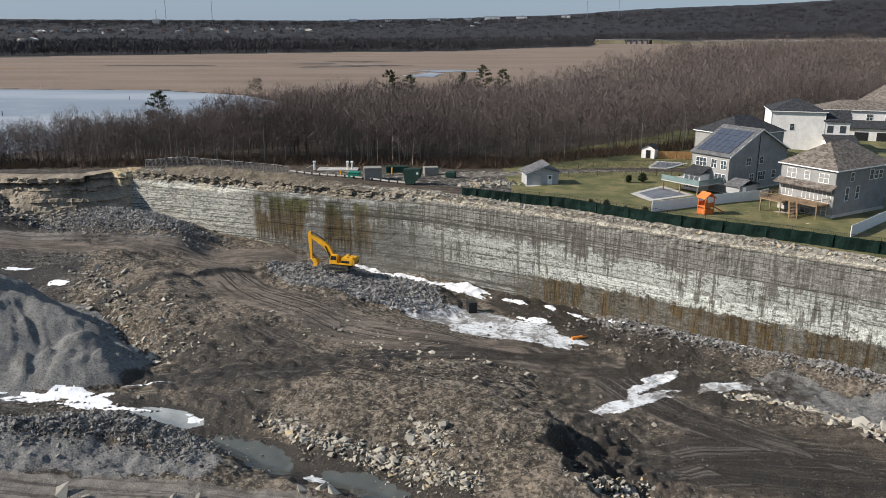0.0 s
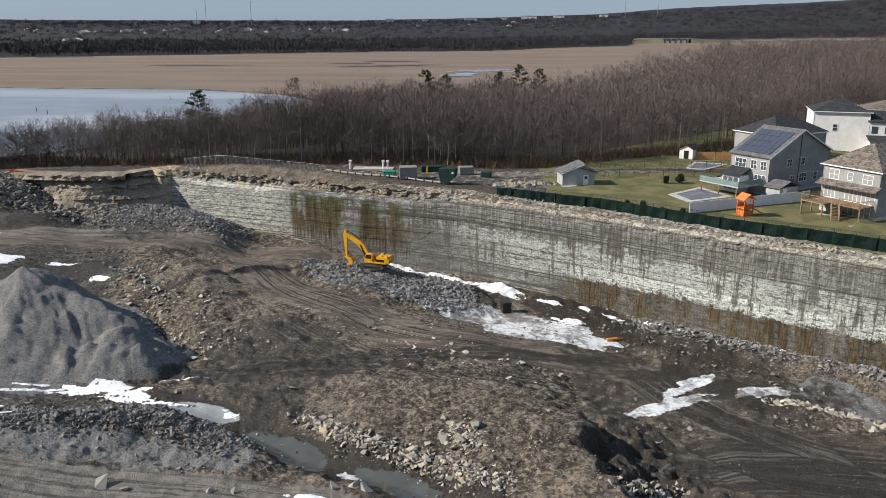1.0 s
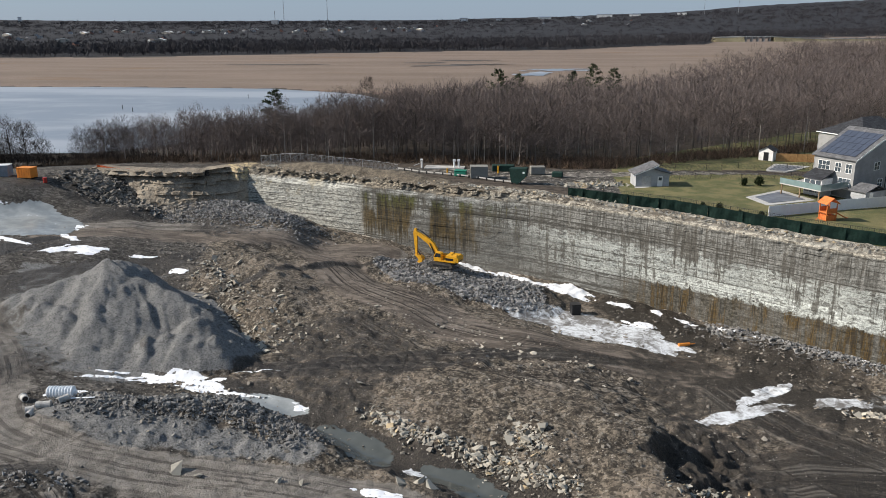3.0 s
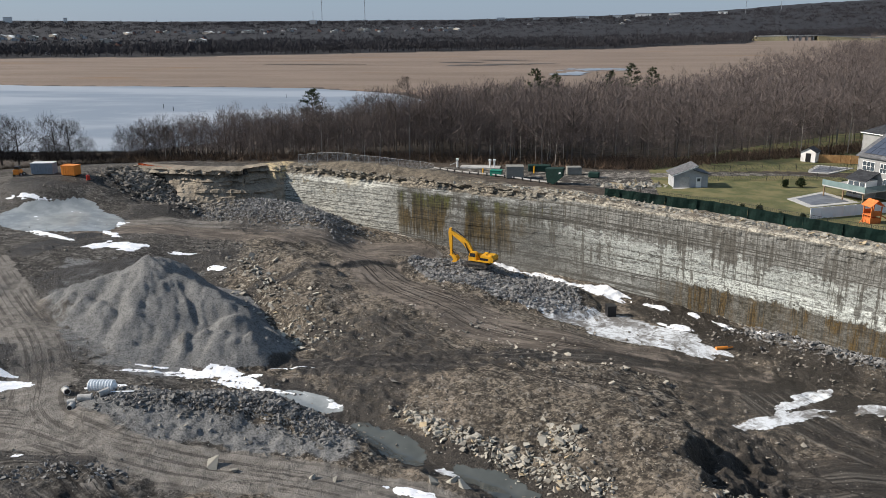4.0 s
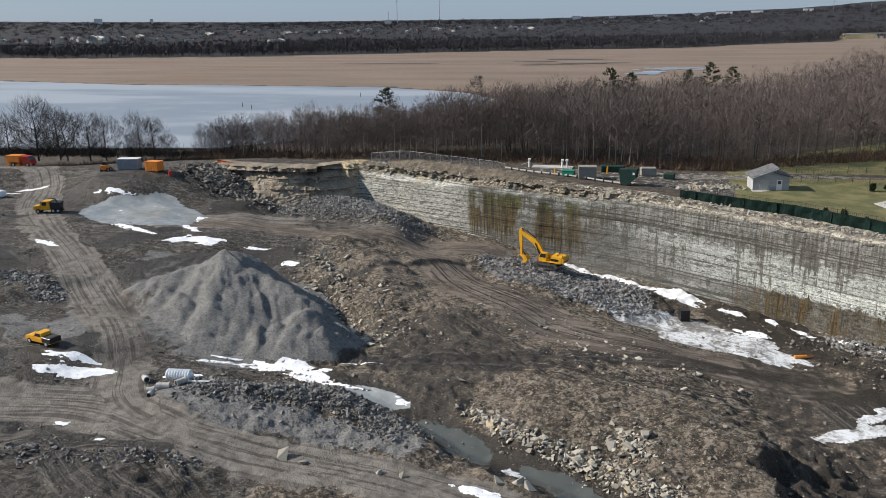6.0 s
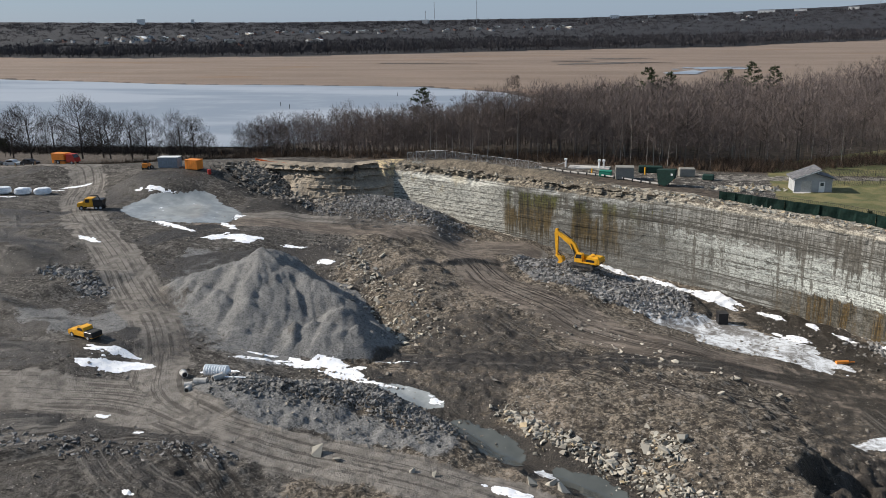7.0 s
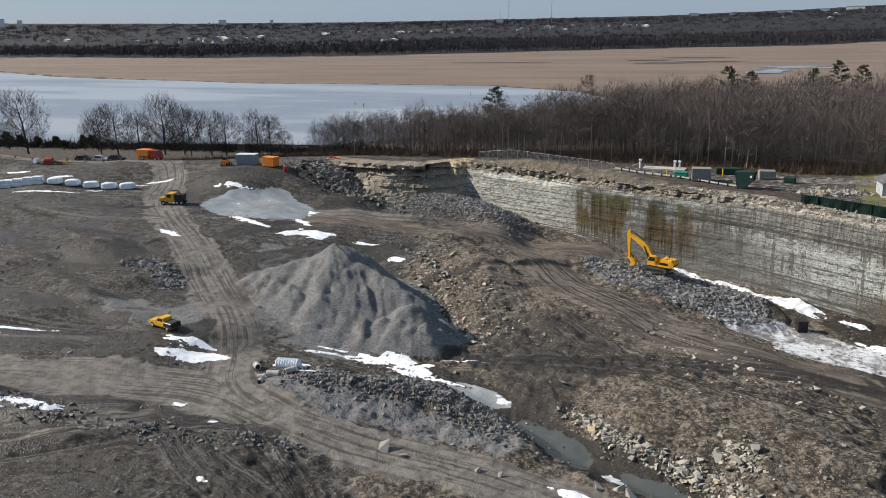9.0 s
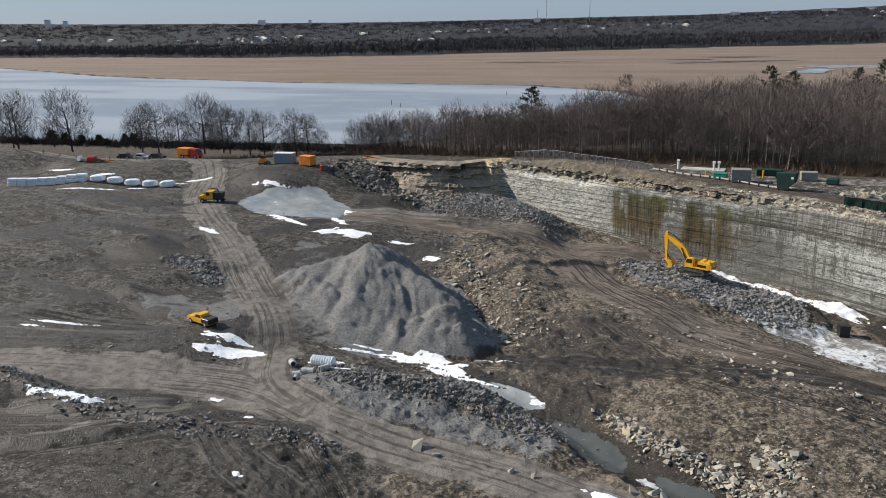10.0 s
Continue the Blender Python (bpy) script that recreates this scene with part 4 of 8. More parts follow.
def build_lake():
    pts = LAKE
    bm = bmesh.new()
    ring = []
    for (ax, ay), (bx, by) in zip(pts, pts[1:] + pts[:1]):
        n = max(1, int(math.dist((ax, ay), (bx, by)) / 9))
        for k in range(n):
            x, y = ax + (bx - ax) * k / n, ay + (by - ay) * k / n
            w = 6.0 if math.hypot(x, y) > 380 else 1.5
            ring.append(bm.verts.new((x + w * float(fbm(x, y, 45, 4, 81)), y + w * float(fbm(x, y, 45, 4, 82)), -9.55)))
    bm.faces.new(ring)
    bmesh.ops.triangulate(bm, faces=bm.faces)
    me = bpy.data.meshes.new("lake")
    bm.to_mesh(me)
    me.materials.append(LAKE_ICE)
    return tagged(new("lake", me), "wide frozen lake with pale blue-grey ice", "lake", kind="structure")


build_lake()


# ---- trees ----
RNG = np.random.default_rng(7)


def stick(p, q, r0, r1):
    """A three-sided tapered stick as arrays."""
    p, q = np.asarray(p, float), np.asarray(q, float)
    d = (q - p) / max(1e-6, np.linalg.norm(q - p))
    a = np.cross(d, (0.3, 0.9, 0.2))
    a /= np.linalg.norm(a)
    b = np.cross(d, a)
    ang = np.array([0, 2.094, 4.189])
    ring = np.cos(ang)[:, None] * a + np.sin(ang)[:, None] * b
    v = np.concatenate([p + r0 * ring, q + r1 * ring])
    f = [(0, 1, 4), (0, 4, 3), (1, 2, 5), (1, 5, 4), (2, 0, 3), (2, 3, 5)]
    return v, np.array(f)


def blade(p, q, w):
    """A thin twig: one narrow triangle."""
    d = q - p
    side = np.cross(d, RNG.normal(size=3))
    side = side / max(1e-6, np.linalg.norm(side)) * w
    return np.array([p - side, p + side, q]), np.array([(0, 1, 2)])


def gather(pieces):
    verts, faces, n = [], [], 0
    for v, f in pieces:
        verts.append(v)
        faces.append(f + n)
        n += len(v)
    return np.concatenate(verts), np.concatenate(faces)


def bare_tree(height, spread, limbs=9, twigs=300, twig_width=0.03, low=0.3, girth=0.010, sturdy=True):
    """A leafless broad-leaved tree: (trunk arrays, crown arrays). Limbs rise into a rounded haze of twigs."""
    wood, fine = [], []
    lean = RNG.normal(0, 0.03, 2)
    top = np.array([lean[0] * height, lean[1] * height, height * 0.78])
    mid = np.array([lean[0] * height * 0.3 + RNG.normal(0, 0.15), lean[1] * height * 0.3, height * 0.45])
    wood.append(stick((0, 0, -0.4), mid, girth * height, girth * 0.7 * height))
    wood.append(stick(mid, top, girth * 0.7 * height, 0.0015 * height))
    heart = np.array([lean[0] * height * 0.6, lean[1] * height * 0.6, height * (0.5 + 0.5 * low)])
    tall = height * (1.0 - low) * 0.5
    dome = np.array([spread, spread, tall])
    ends = []
    for k in range(limbs):
        v = -0.75 + 1.65 * (k + RNG.random()) / limbs
        a = 2.4 * k + RNG.random()
        ring = math.sqrt(max(0.05, 1 - v * v)) * RNG.uniform(0.65, 1.0)
        end = heart + dome * (math.cos(a) * ring, math.sin(a) * ring, v)
        t = min(0.97, max(low * 0.7, (end[2] - spread * ring * 0.9) / (height * 0.78)))
        base = mid * (t / 0.5) if t < 0.5 else mid + (top - mid) * (t - 0.5) / 0.5
        elbow = base * 0.45 + end * 0.55 + np.array([math.cos(a), math.sin(a), -0.5]) * 0.06 * spread
        if sturdy:
            fine.append(stick(base, elbow, 0.0042 * height, 0.0028 * height))
        else:
            fine.append(blade(base, elbow, 0.005 * height))
        fine.append(blade(elbow, end, 0.0032 * height))
        ends.append((elbow, end))
    for _ in range(twigs):
        e0, e1 = ends[RNG.integers(0, limbs)]
        p = e0 + (e1 - e0) * RNG.uniform(0.0, 1.0) + RNG.normal(0, 0.16, 3) * dome
        q = (p - heart) / dome
        r = np.linalg.norm(q)
        if r > 1:
            p = heart + dome * q / r * RNG.uniform(0.85, 1.03)
        w = (p - heart) / dome * 0.5 + RNG.normal(0, 0.36, 3) + (0, 0, 0.55)
        w = w / np.linalg.norm(w) * RNG.uniform(0.5, 1.0) * 0.34 * spread
        fine.append(blade(p - w * 0.5, p + w * 0.5, twig_width))
    return gather(wood), gather(fine)


def pine_tree(height, spread, whorls=11, tufts=16):
    wood, fine = [stick((0, 0, -0.3), (0, 0, height * 0.97), 0.018 * height, 0.004 * height)], []
    for k in range(whorls):
        t = 0.28 + 0.70 * k / whorls
        for _ in range(4):
            a = RNG.uniform(0, 6.28)
            reach = spread * (1.12 - t) * 1.25 * RNG.uniform(0.5, 1.1)
            b0 = np.array([0, 0, t * height])
            b1 = b0 + np.array([math.cos(a) * reach, math.sin(a) * reach, reach * RNG.uniform(0.05, 0.4)])
            wood.append(stick(b0, b1, 0.03, 0.012))
            for _ in range(tufts):
                c = b0 + (b1 - b0) * RNG.uniform(0.35, 1.05) + RNG.normal(0, 0.14, 3)
                w = RNG.normal(0, 1, 3) + np.array([0, 0, 0.5])
                fine.append(blade(c, c + w / np.linalg.norm(w) * RNG.uniform(0.35, 0.75), 0.13))
    return gather(wood), gather(fine)


def placed(shape, x, y, z, scale, turn, squash=1.0):
    v, f = shape
    c, s = math.cos(turn), math.sin(turn)
    out = np.empty_like(v)
    out[:, 0] = (v[:, 0] * c - v[:, 1] * s) * scale * squash + x
    out[:, 1] = (v[:, 0] * s + v[:, 1] * c) * scale * squash + y
    out[:, 2] = v[:, 2] * scale + z
    return out, f


def tree_thing(name, shapes, x, y, scale, turn, label, category, group="", trunk_mat=None, crown_mat=None, z=None):
    base = new(name)
    base.matrix_world = pose(x, y, float(ground_level(x, y)) if z is None else z, 0, 0, math.degrees(turn)) @ Matrix.Scale(scale, 4)
    for piece, me in zip(("trunk", "crown"), shapes):
        ob = new(piece, me)
        ob.parent = base
    return tagged(base, label, category, group)


def tree_meshes(make, count, trunk_mat, crown_mat):
    out, raw = [], []
    for k in range(count):
        a, b = make()
        raw.append((a, b))
        out.append((mesh_from("trunk", *a, trunk_mat), mesh_from("crown", *b, crown_mat)))
    return out, raw


EDGE_TREES, EDGE_RAW = tree_meshes(lambda: bare_tree(RNG.uniform(14.5, 18), RNG.uniform(3.6, 5.4), 18, 980, 0.030, 0.24, 0.0085), 9, BARK, TWIGS)
PALE_BARK = bark("pale_bark", (0.12, 0.11, 0.10), (0.36, 0.335, 0.305), 0.5)
for k in (2, 5, 7):
    EDGE_TREES[k][0].materials[0] = PALE_BARK
EDGE_JOINED = [gather(r) for r in EDGE_RAW]
BACK_RAW = [gather(bare_tree(RNG.uniform(14.5, 18), RNG.uniform(4.2, 6.2), 10, 380, 0.046, 0.16, 0.007, False)) for _ in range(10)]
DEEP_RAW = [gather(bare_tree(RNG.uniform(15, 18.5), RNG.uniform(4.6, 6.4), 9, 230, 0.06, 0.3, 0.007, False)) for _ in range(8)]


def far_tree(height, spread, n=24):
    """A tree seen from a kilometre: a short trunk and a dome of upward branches."""
    pieces = [blade(np.array([0, 0, 0.0]), np.array([0, 0, height * 0.9]), 0.35)]
    for _ in range(n):
        a, u = RNG.uniform(0, 6.28), RNG.random() ** 0.6
        c = np.array([math.cos(a) * spread * u * 0.8, math.sin(a) * spread * u * 0.8, height * RNG.uniform(0.35, 0.8) * (1 - 0.35 * u)])
        w = np.array([math.cos(a) * u * 0.7, math.sin(a) * u * 0.7, 1.0]) + RNG.normal(0, 0.3, 3)
        pieces.append(blade(c, c + w / np.linalg.norm(w) * height * RNG.uniform(0.15, 0.3), RNG.uniform(0.3, 0.6)))
    return gather(pieces)


FAR_RAW = [far_tree(15, RNG.uniform(4, 6.5)) for _ in range(10)]


def plant_wood():
    spots, tries = [], 0
    cells = {}
    while len(spots) < 2650 and tries < 70000:
        tries += 1
        x, y = (RNG.uniform(-115, 10), RNG.uniform(176, 330)) if tries % 4 == 0 else (RNG.uniform(-125, 420), RNG.uniform(176, 640))
        if math.hypot(x, y) > 640 or math.degrees(math.atan2(x, y)) > 36:
            continue
        if not bool(inside(np.array(x), np.array(y), WOOD)):
            continue
        gap = 2.9 if x < 0 and y < 300 else 3.5 if y < 250 else 5.4
        key = (int(x // 6), int(y // 6))
        if any((x - a) ** 2 + (y - b) ** 2 < gap * gap for i in (-1, 0, 1) for j in (-1, 0, 1) for a, b in cells.get((key[0] + i, key[1] + j), ())):
            continue
        cells.setdefault(key, []).append((x, y))
        spots.append((x, y))
    spots = np.array(spots)
    front = to_line(spots[:, 0], spots[:, 1], WOOD[:9])[0]
    z = ground_level(spots[:, 0], spots[:, 1])
    order = np.argsort(front)
    rest = []
    for rank, k in enumerate(order):
        x, y, scale, turn = spots[k, 0], spots[k, 1], RNG.uniform(0.66, 1.10), RNG.uniform(0, 6.28)
        if x < -40:
            scale *= 1.0 - 0.24 * min(1.0, (-40 - x) / 30)
        elif x > 40:
            scale *= 1.0 + 0.12 * min(1.0, (x - 40) / 80)
        if rank < 260:
            tree_thing("bare_tree", EDGE_TREES[rank % len(EDGE_TREES)], x, y, scale, turn, "tall leafless grey-brown tree at the edge of the wood", "tree", "trees along the edge of the wood", z=float(z[k]))
        else:
            near = front[k] < 11
            shape = EDGE_JOINED[k % len(EDGE_RAW)] if near else BACK_RAW[k % len(BACK_RAW)] if front[k] < 45 or x < 0 else DEEP_RAW[k % len(DEEP_RAW)]
            rest.append(placed(shape, x, y, z[k], scale, turn, RNG.uniform(0.9, 1.15)))
    me = mesh_from("woodland", *gather(rest), TWIGS)
    tagged(new("woodland", me), "dense leafless brown-grey wood behind the quarry", "wood", kind="stuff")


plant_wood()


def plant_brush():
    """Low dry brush on the wood's floor and along the track."""
    pieces = []
    for _ in range(5200):
        if RNG.random() < 0.7:
            k = RNG.integers(0, 6)
            a, b, t = WOOD[k], WOOD[k + 1], RNG.random()
            x, y = a[0] + (b[0] - a[0]) * t, a[1] + (b[1] - a[1]) * t + RNG.uniform(-1.5, 9)
        else:
            t = RNG.random()
            x, y = -236 + 140 * t, 162 + 18 * t + RNG.uniform(-1, 7)
        z = float(rim_level(x, y))
        c = np.array([x, y, z])
        for _ in range(7):
            w = RNG.normal(0, 0.6, 3) + np.array([0, 0, 1.0])
            pieces.append(blade(c + RNG.normal(0, 0.3, 3) * (1, 1, 0), c + w * RNG.uniform(0.6, 1.5), 0.05))
    tagged(new("undergrowth", mesh_from("undergrowth", *gather(pieces), SHRUB)), "dry brown brush at the foot of the trees", "brush", kind="stuff")


plant_brush()


def plant_thicket():
    """Dark leafless thicket between the road and the lake."""
    pieces = []
    for _ in range(1500):
        t = RNG.random()
        x, y = -240 + 150 * t, 163 + 21 * t + RNG.uniform(0, 8)
        c, h = np.array([x, y, -1.3]), RNG.uniform(1.0, 3.2)
        for _ in range(16):
            w = RNG.normal(0, 0.45, 3) + np.array([0, 0, 0.8])
            p = c + RNG.normal(0, 0.5, 3) * (1, 1, 0) + (0, 0, RNG.uniform(0, 0.4) * h)
            pieces.append(blade(p, p + w * h * RNG.uniform(0.3, 0.7), 0.06))
    tagged(new("thicket", mesh_from("thicket", *gather(pieces), SHORE_TWIGS)), "dark leafless thicket along the lake shore", "brush", kind="stuff")


plant_thicket()


def plant_far():
    n = 12500
    az = RNG.uniform(-60, 36, n)
    edge = np.interp(az, [-60, -53, -40, -28, -14, 1, 10.2, 10.9, 28, 40], [1700, 1570, 1175, 1095, 1115, 1216, 1500, 1800, 2700, 2900])
    u = RNG.random(n)
    r = np.where(RNG.random(n) < 0.52, edge + 8 + 330 * u, edge + 200 + (4080 - edge - 200) * u ** 0.9)
    x, y = r * np.sin(np.radians(az)), r * np.cos(np.radians(az))
    z = ground_level(x, y)
    pieces = []
    for k in range(n):
        lift = 1.0 + 0.5 * ease(r[k], 1800, 4000)
        pieces.append(placed(FAR_RAW[k % len(FAR_RAW)], x[k], y[k], z[k] - 1 - 7.5 * ease(r[k], edge[k] + 90, edge[k] + 260), RNG.uniform(0.75, 1.15) * lift, RNG.uniform(0, 6.28), 1.25 * lift))
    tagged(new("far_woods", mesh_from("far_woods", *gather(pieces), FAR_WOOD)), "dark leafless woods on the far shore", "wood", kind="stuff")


plant_far()


def plant_singles():
    pines, _ = tree_meshes(lambda: pine_tree(12, 5.4, 11, 30), 3, BARK, NEEDLES)
    for x, y, z, scale in ((-86, 247.5, -2.5, 1.2), (-18.6, 299, 1.0, 1.2), (-11.4, 300, 0.5, 1.1), (9, 330, 1.5, 0.95), (17, 330, 2.5, 1.1), (25, 329, 2.0, 1.0), (-40, 328, -3.5, 0.8), (-30, 329, -3.0, 0.85)):
        tree_thing("pine_tree", pines[int(abs(x)) % 3], x, y, scale, x, "dark green pine rising above the bare wood", "tree", "pines in the wood", z=z)
    big, _ = tree_meshes(lambda: bare_tree(13, 5.8, 30, 1900, 0.030, 0.10, 0.019), 4, SHORE_TWIGS, SHORE_TWIGS)
    row = [(-215, 160, 1.35), (-221, 163, 1.1), (-196, 163, 1.4), (-207, 166, 0.7), (-174, 168, 1.0), (-169, 169, 1.1), (-178, 171, 0.75), (-163, 171, 0.9), (-155, 172, 1.3), (-150, 174, 1.05), (-147, 173, 1.0), (-141, 174, 0.95), (-137, 175, 0.9), (-128, 177, 0.95), (-124, 177, 0.85), (-121, 179, 0.5), (-112, 181, 0.6), (-108, 184, 0.65), (-104, 186, 0.7), (-158, 176, 0.6), (-132, 180, 0.5)]
    for k, (x, y, scale) in enumerate(row):
        tree_thing("bare_tree", big[k % 4], x, y, scale, k * 1.7, "leafless spreading tree on the lake shore", "tree", "bare trees along the lake road", z=-1.2)
    small, _ = tree_meshes(lambda: pine_tree(4.0, 2.2, 9, 30), 2, BARK, NEEDLES)
    for k in range(9):
        x = -222 + 5.2 * k + RNG.uniform(-1.5, 1.5)
        tree_thing("spruce", small[k % 2], x, 168 + 0.12 * (x + 222) + RNG.uniform(-2, 2), RNG.uniform(0.6, 1.25), k, "small dark spruce on the lake shore", "tree", "small spruces on the lake shore", z=-1.5)
    bush, _ = tree_meshes(lambda: bare_tree(8, 4.6, 16, 600, 0.08, 0.05), 1, SHORE_TWIGS, SHORE_TWIGS)
    tree_thing("marsh_bush", bush[0], -112.2, 498.6, 1.1, 0, "round leafless bush alone on the marsh", "bush", z=-9.7)
    tree_thing("marsh_bush", bush[0], 352, 1190, 2.0, 1, "dark leafless bush beside the highway", "bush", z=-9.7)


plant_singles()


# ---- parts kit ----
def part(name, bm, material, parent, label=""):
    """Links a bmesh as one mesh object under a thing or a part."""
    me = bpy.data.meshes.new(name)
    bmesh.ops.recalc_face_normals(bm, faces=bm.faces)
    bm.to_mesh(me)
    bm.free()
    me.materials.append(material)
    ob = new(name, me)
    ob.parent = parent
    if label:
        tagged(ob, label)
    return ob


def thing(name, x, y, z, turn, label, category, group="", tilt=0.0):
    base = new(name)
    base.matrix_world = pose(x, y, z, tilt, 0, turn)
    return tagged(base, label, category, group)


def add_box(bm, x0, y0, z0, x1, y1, z1, bevel=0.0):
    made = bmesh.ops.create_cube(bm, size=1.0, matrix=Matrix.Translation(((x0 + x1) / 2, (y0 + y1) / 2, (z0 + z1) / 2)) @ Matrix.Diagonal((abs(x1 - x0), abs(y1 - y0), abs(z1 - z0), 1)))
    if bevel:
        edges = list({e for v in made["verts"] for e in v.link_edges})
        bmesh.ops.bevel(bm, geom=edges, offset=bevel, segments=1, affect="EDGES")
    return bm


def box(x0, y0, z0, x1, y1, z1, bevel=0.0):
    return add_box(bmesh.new(), x0, y0, z0, x1, y1, z1, bevel)


def add_tube(bm, p, q, r0, r1=None, sides=8):
    p, q = Vector(p), Vector(q)
    m = Matrix.Translation((p + q) / 2) @ (q - p).to_track_quat("Z", "Y").to_matrix().to_4x4()
    bmesh.ops.create_cone(bm, cap_ends=True, segments=sides, radius1=r0, radius2=r0 if r1 is None else r1, depth=(q - p).length, matrix=m)
    return bm


def tube(p, q, r0, r1=None, sides=8):
    return add_tube(bmesh.new(), p, q, r0, r1, sides)


def add_slab(bm, outline, a, b, axis="y"):
    """A flat outline in the plane across the axis, drawn out from a to b."""
    def spot(u, v, w):
        return {"y": (u, w, v), "x": (w, u, v), "z": (u, v, w)}[axis]
    low = [bm.verts.new(spot(u, v, a)) for u, v in outline]
    high = [bm.verts.new(spot(u, v, b)) for u, v in outline]
    bm.faces.new(low)
    bm.faces.new(high[::-1])
    for k in range(len(low)):
        j = (k + 1) % len(low)
        bm.faces.new((low[j], low[k], high[k], high[j]))
    return bm


def slab(outline, a, b, axis="y"):
    return add_slab(bmesh.new(), outline, a, b, axis)


def plain(name, colour, rough=0.5, metal=0.0, wear=0.25):
    return surface(name, tuple(c * (1 - wear) for c in colour), colour, 6.0, 0.9, rough, 0.1, 0.01, metal, 0.4, 0.0)


def paint(name, colour, rough=0.45, dirt=0.35):
    return surface(name, tuple(c * 0.8 for c in colour), colour, 7.0, 1.1, rough, 0.08, 0.01, 0.0, 0.4, dirt)


# the second grey is the same siding with shade put into its colour
GREY_SIDING, SHADED_SIDING = siding("grey_siding", (0.25, 0.25, 0.248), (0.30, 0.30, 0.297)), siding("shaded_grey_siding", (0.19, 0.19, 0.19), (0.23, 0.23, 0.23))
WHITE_SIDING, SHED_SIDING = siding("white_siding", (0.72, 0.70, 0.67), (0.82, 0.80, 0.78)), siding("pale_grey_siding", (0.30, 0.31, 0.32), (0.38, 0.39, 0.40))
BROWN_SHINGLE, BLACK_SHINGLE = shingles("brown_shingles", (0.075, 0.062, 0.052), (0.22, 0.19, 0.165)), shingles("black_shingles", (0.018, 0.019, 0.022), (0.05, 0.052, 0.058))
GREY_SHINGLE = shingles("grey_shingles", (0.075, 0.075, 0.078), (0.16, 0.16, 0.165))
WHITE_TRIM, WHITE_VINYL = plain("white_trim", (0.78, 0.78, 0.77), 0.5, wear=0.1), plain("white_vinyl", (0.80, 0.81, 0.83), 0.4, wear=0.08)
GLASS = glass()
CAR_GLASS = glass("vehicle_glass", (0.012, 0.014, 0.016))
SOLAR = glass("solar_cells", (0.035, 0.04, 0.055))
DECK_WOOD = surface("deck_boards", (0.16, 0.105, 0.062), (0.30, 0.21, 0.13), 5.0, 0.8, 0.8)
FENCE_WOOD = surface("cedar_boards", (0.30, 0.16, 0.065), (0.46, 0.27, 0.12), 4.0, 0.9, 0.8)
CONCRETE = surface("concrete", (0.34, 0.33, 0.31), (0.48, 0.47, 0.45), 5.0, 0.5, 0.9, dirt=0.3)
PATIO = surface("patio_stone", (0.36, 0.32, 0.27), (0.50, 0.46, 0.40), 3.0, 0.6, 0.9)
POOL_COVER = surface("pool_cover", (0.10, 0.11, 0.13), (0.17, 0.18, 0.20), 1.2, 0.4, 0.6)
GREEN_SCREEN = surface("green_screen", (0.006, 0.022, 0.018), (0.012, 0.040, 0.032), 3.0, 0.4, 0.85, 0.5, 0.05)
DARK_STEEL, GALVANISED = plain("dark_steel", (0.05, 0.05, 0.052), 0.5, 0.6), plain("galvanised_steel", (0.42, 0.43, 0.44), 0.45, 0.7)
YELLOW, ORANGE = paint("machine_yellow", (0.72, 0.36, 0.018), dirt=0.25), paint("orange_paint", (0.72, 0.24, 0.03), dirt=0.2)
BLACK_PAINT, RUBBER = paint("black_paint", (0.018, 0.018, 0.02), 0.35, 0.15), surface("rubber", (0.02, 0.02, 0.02), (0.045, 0.043, 0.04), 5.0, 1.0, 0.9)
RED, WHITE_PAINT, SILVER = paint("red_paint", (0.42, 0.03, 0.02)), paint("white_paint", (0.78, 0.78, 0.77), 0.35, 0.1), paint("silver_paint", (0.42, 0.44, 0.46), 0.3, 0.1)
BLUE_GREY, TEAL = paint("blue_grey_panel", (0.24, 0.28, 0.32), 0.5), paint("green_box_paint", (0.02, 0.22, 0.15), 0.5, 0.15)
TAN_PANEL = paint("tan_grey_panel", (0.26, 0.25, 0.22), 0.6)
PLAYSET_ORANGE = surface("orange_timber", (0.50, 0.12, 0.03), (0.66, 0.20, 0.05), 4.0, 0.9, 0.7)
ORANGE_MESH = paint("orange_mesh", (0.80, 0.17, 0.04), 0.6, 0.1)
TRACK_STEEL = surface("track_steel", (0.06, 0.055, 0.05), (0.16, 0.145, 0.13), 8.0, 1.0, 0.6, metal=0.5)
WRAP = surface("white_wrap", (0.66, 0.69, 0.72), (0.84, 0.86, 0.88), 2.0, 0.7, 0.4, 0.3, 0.05)


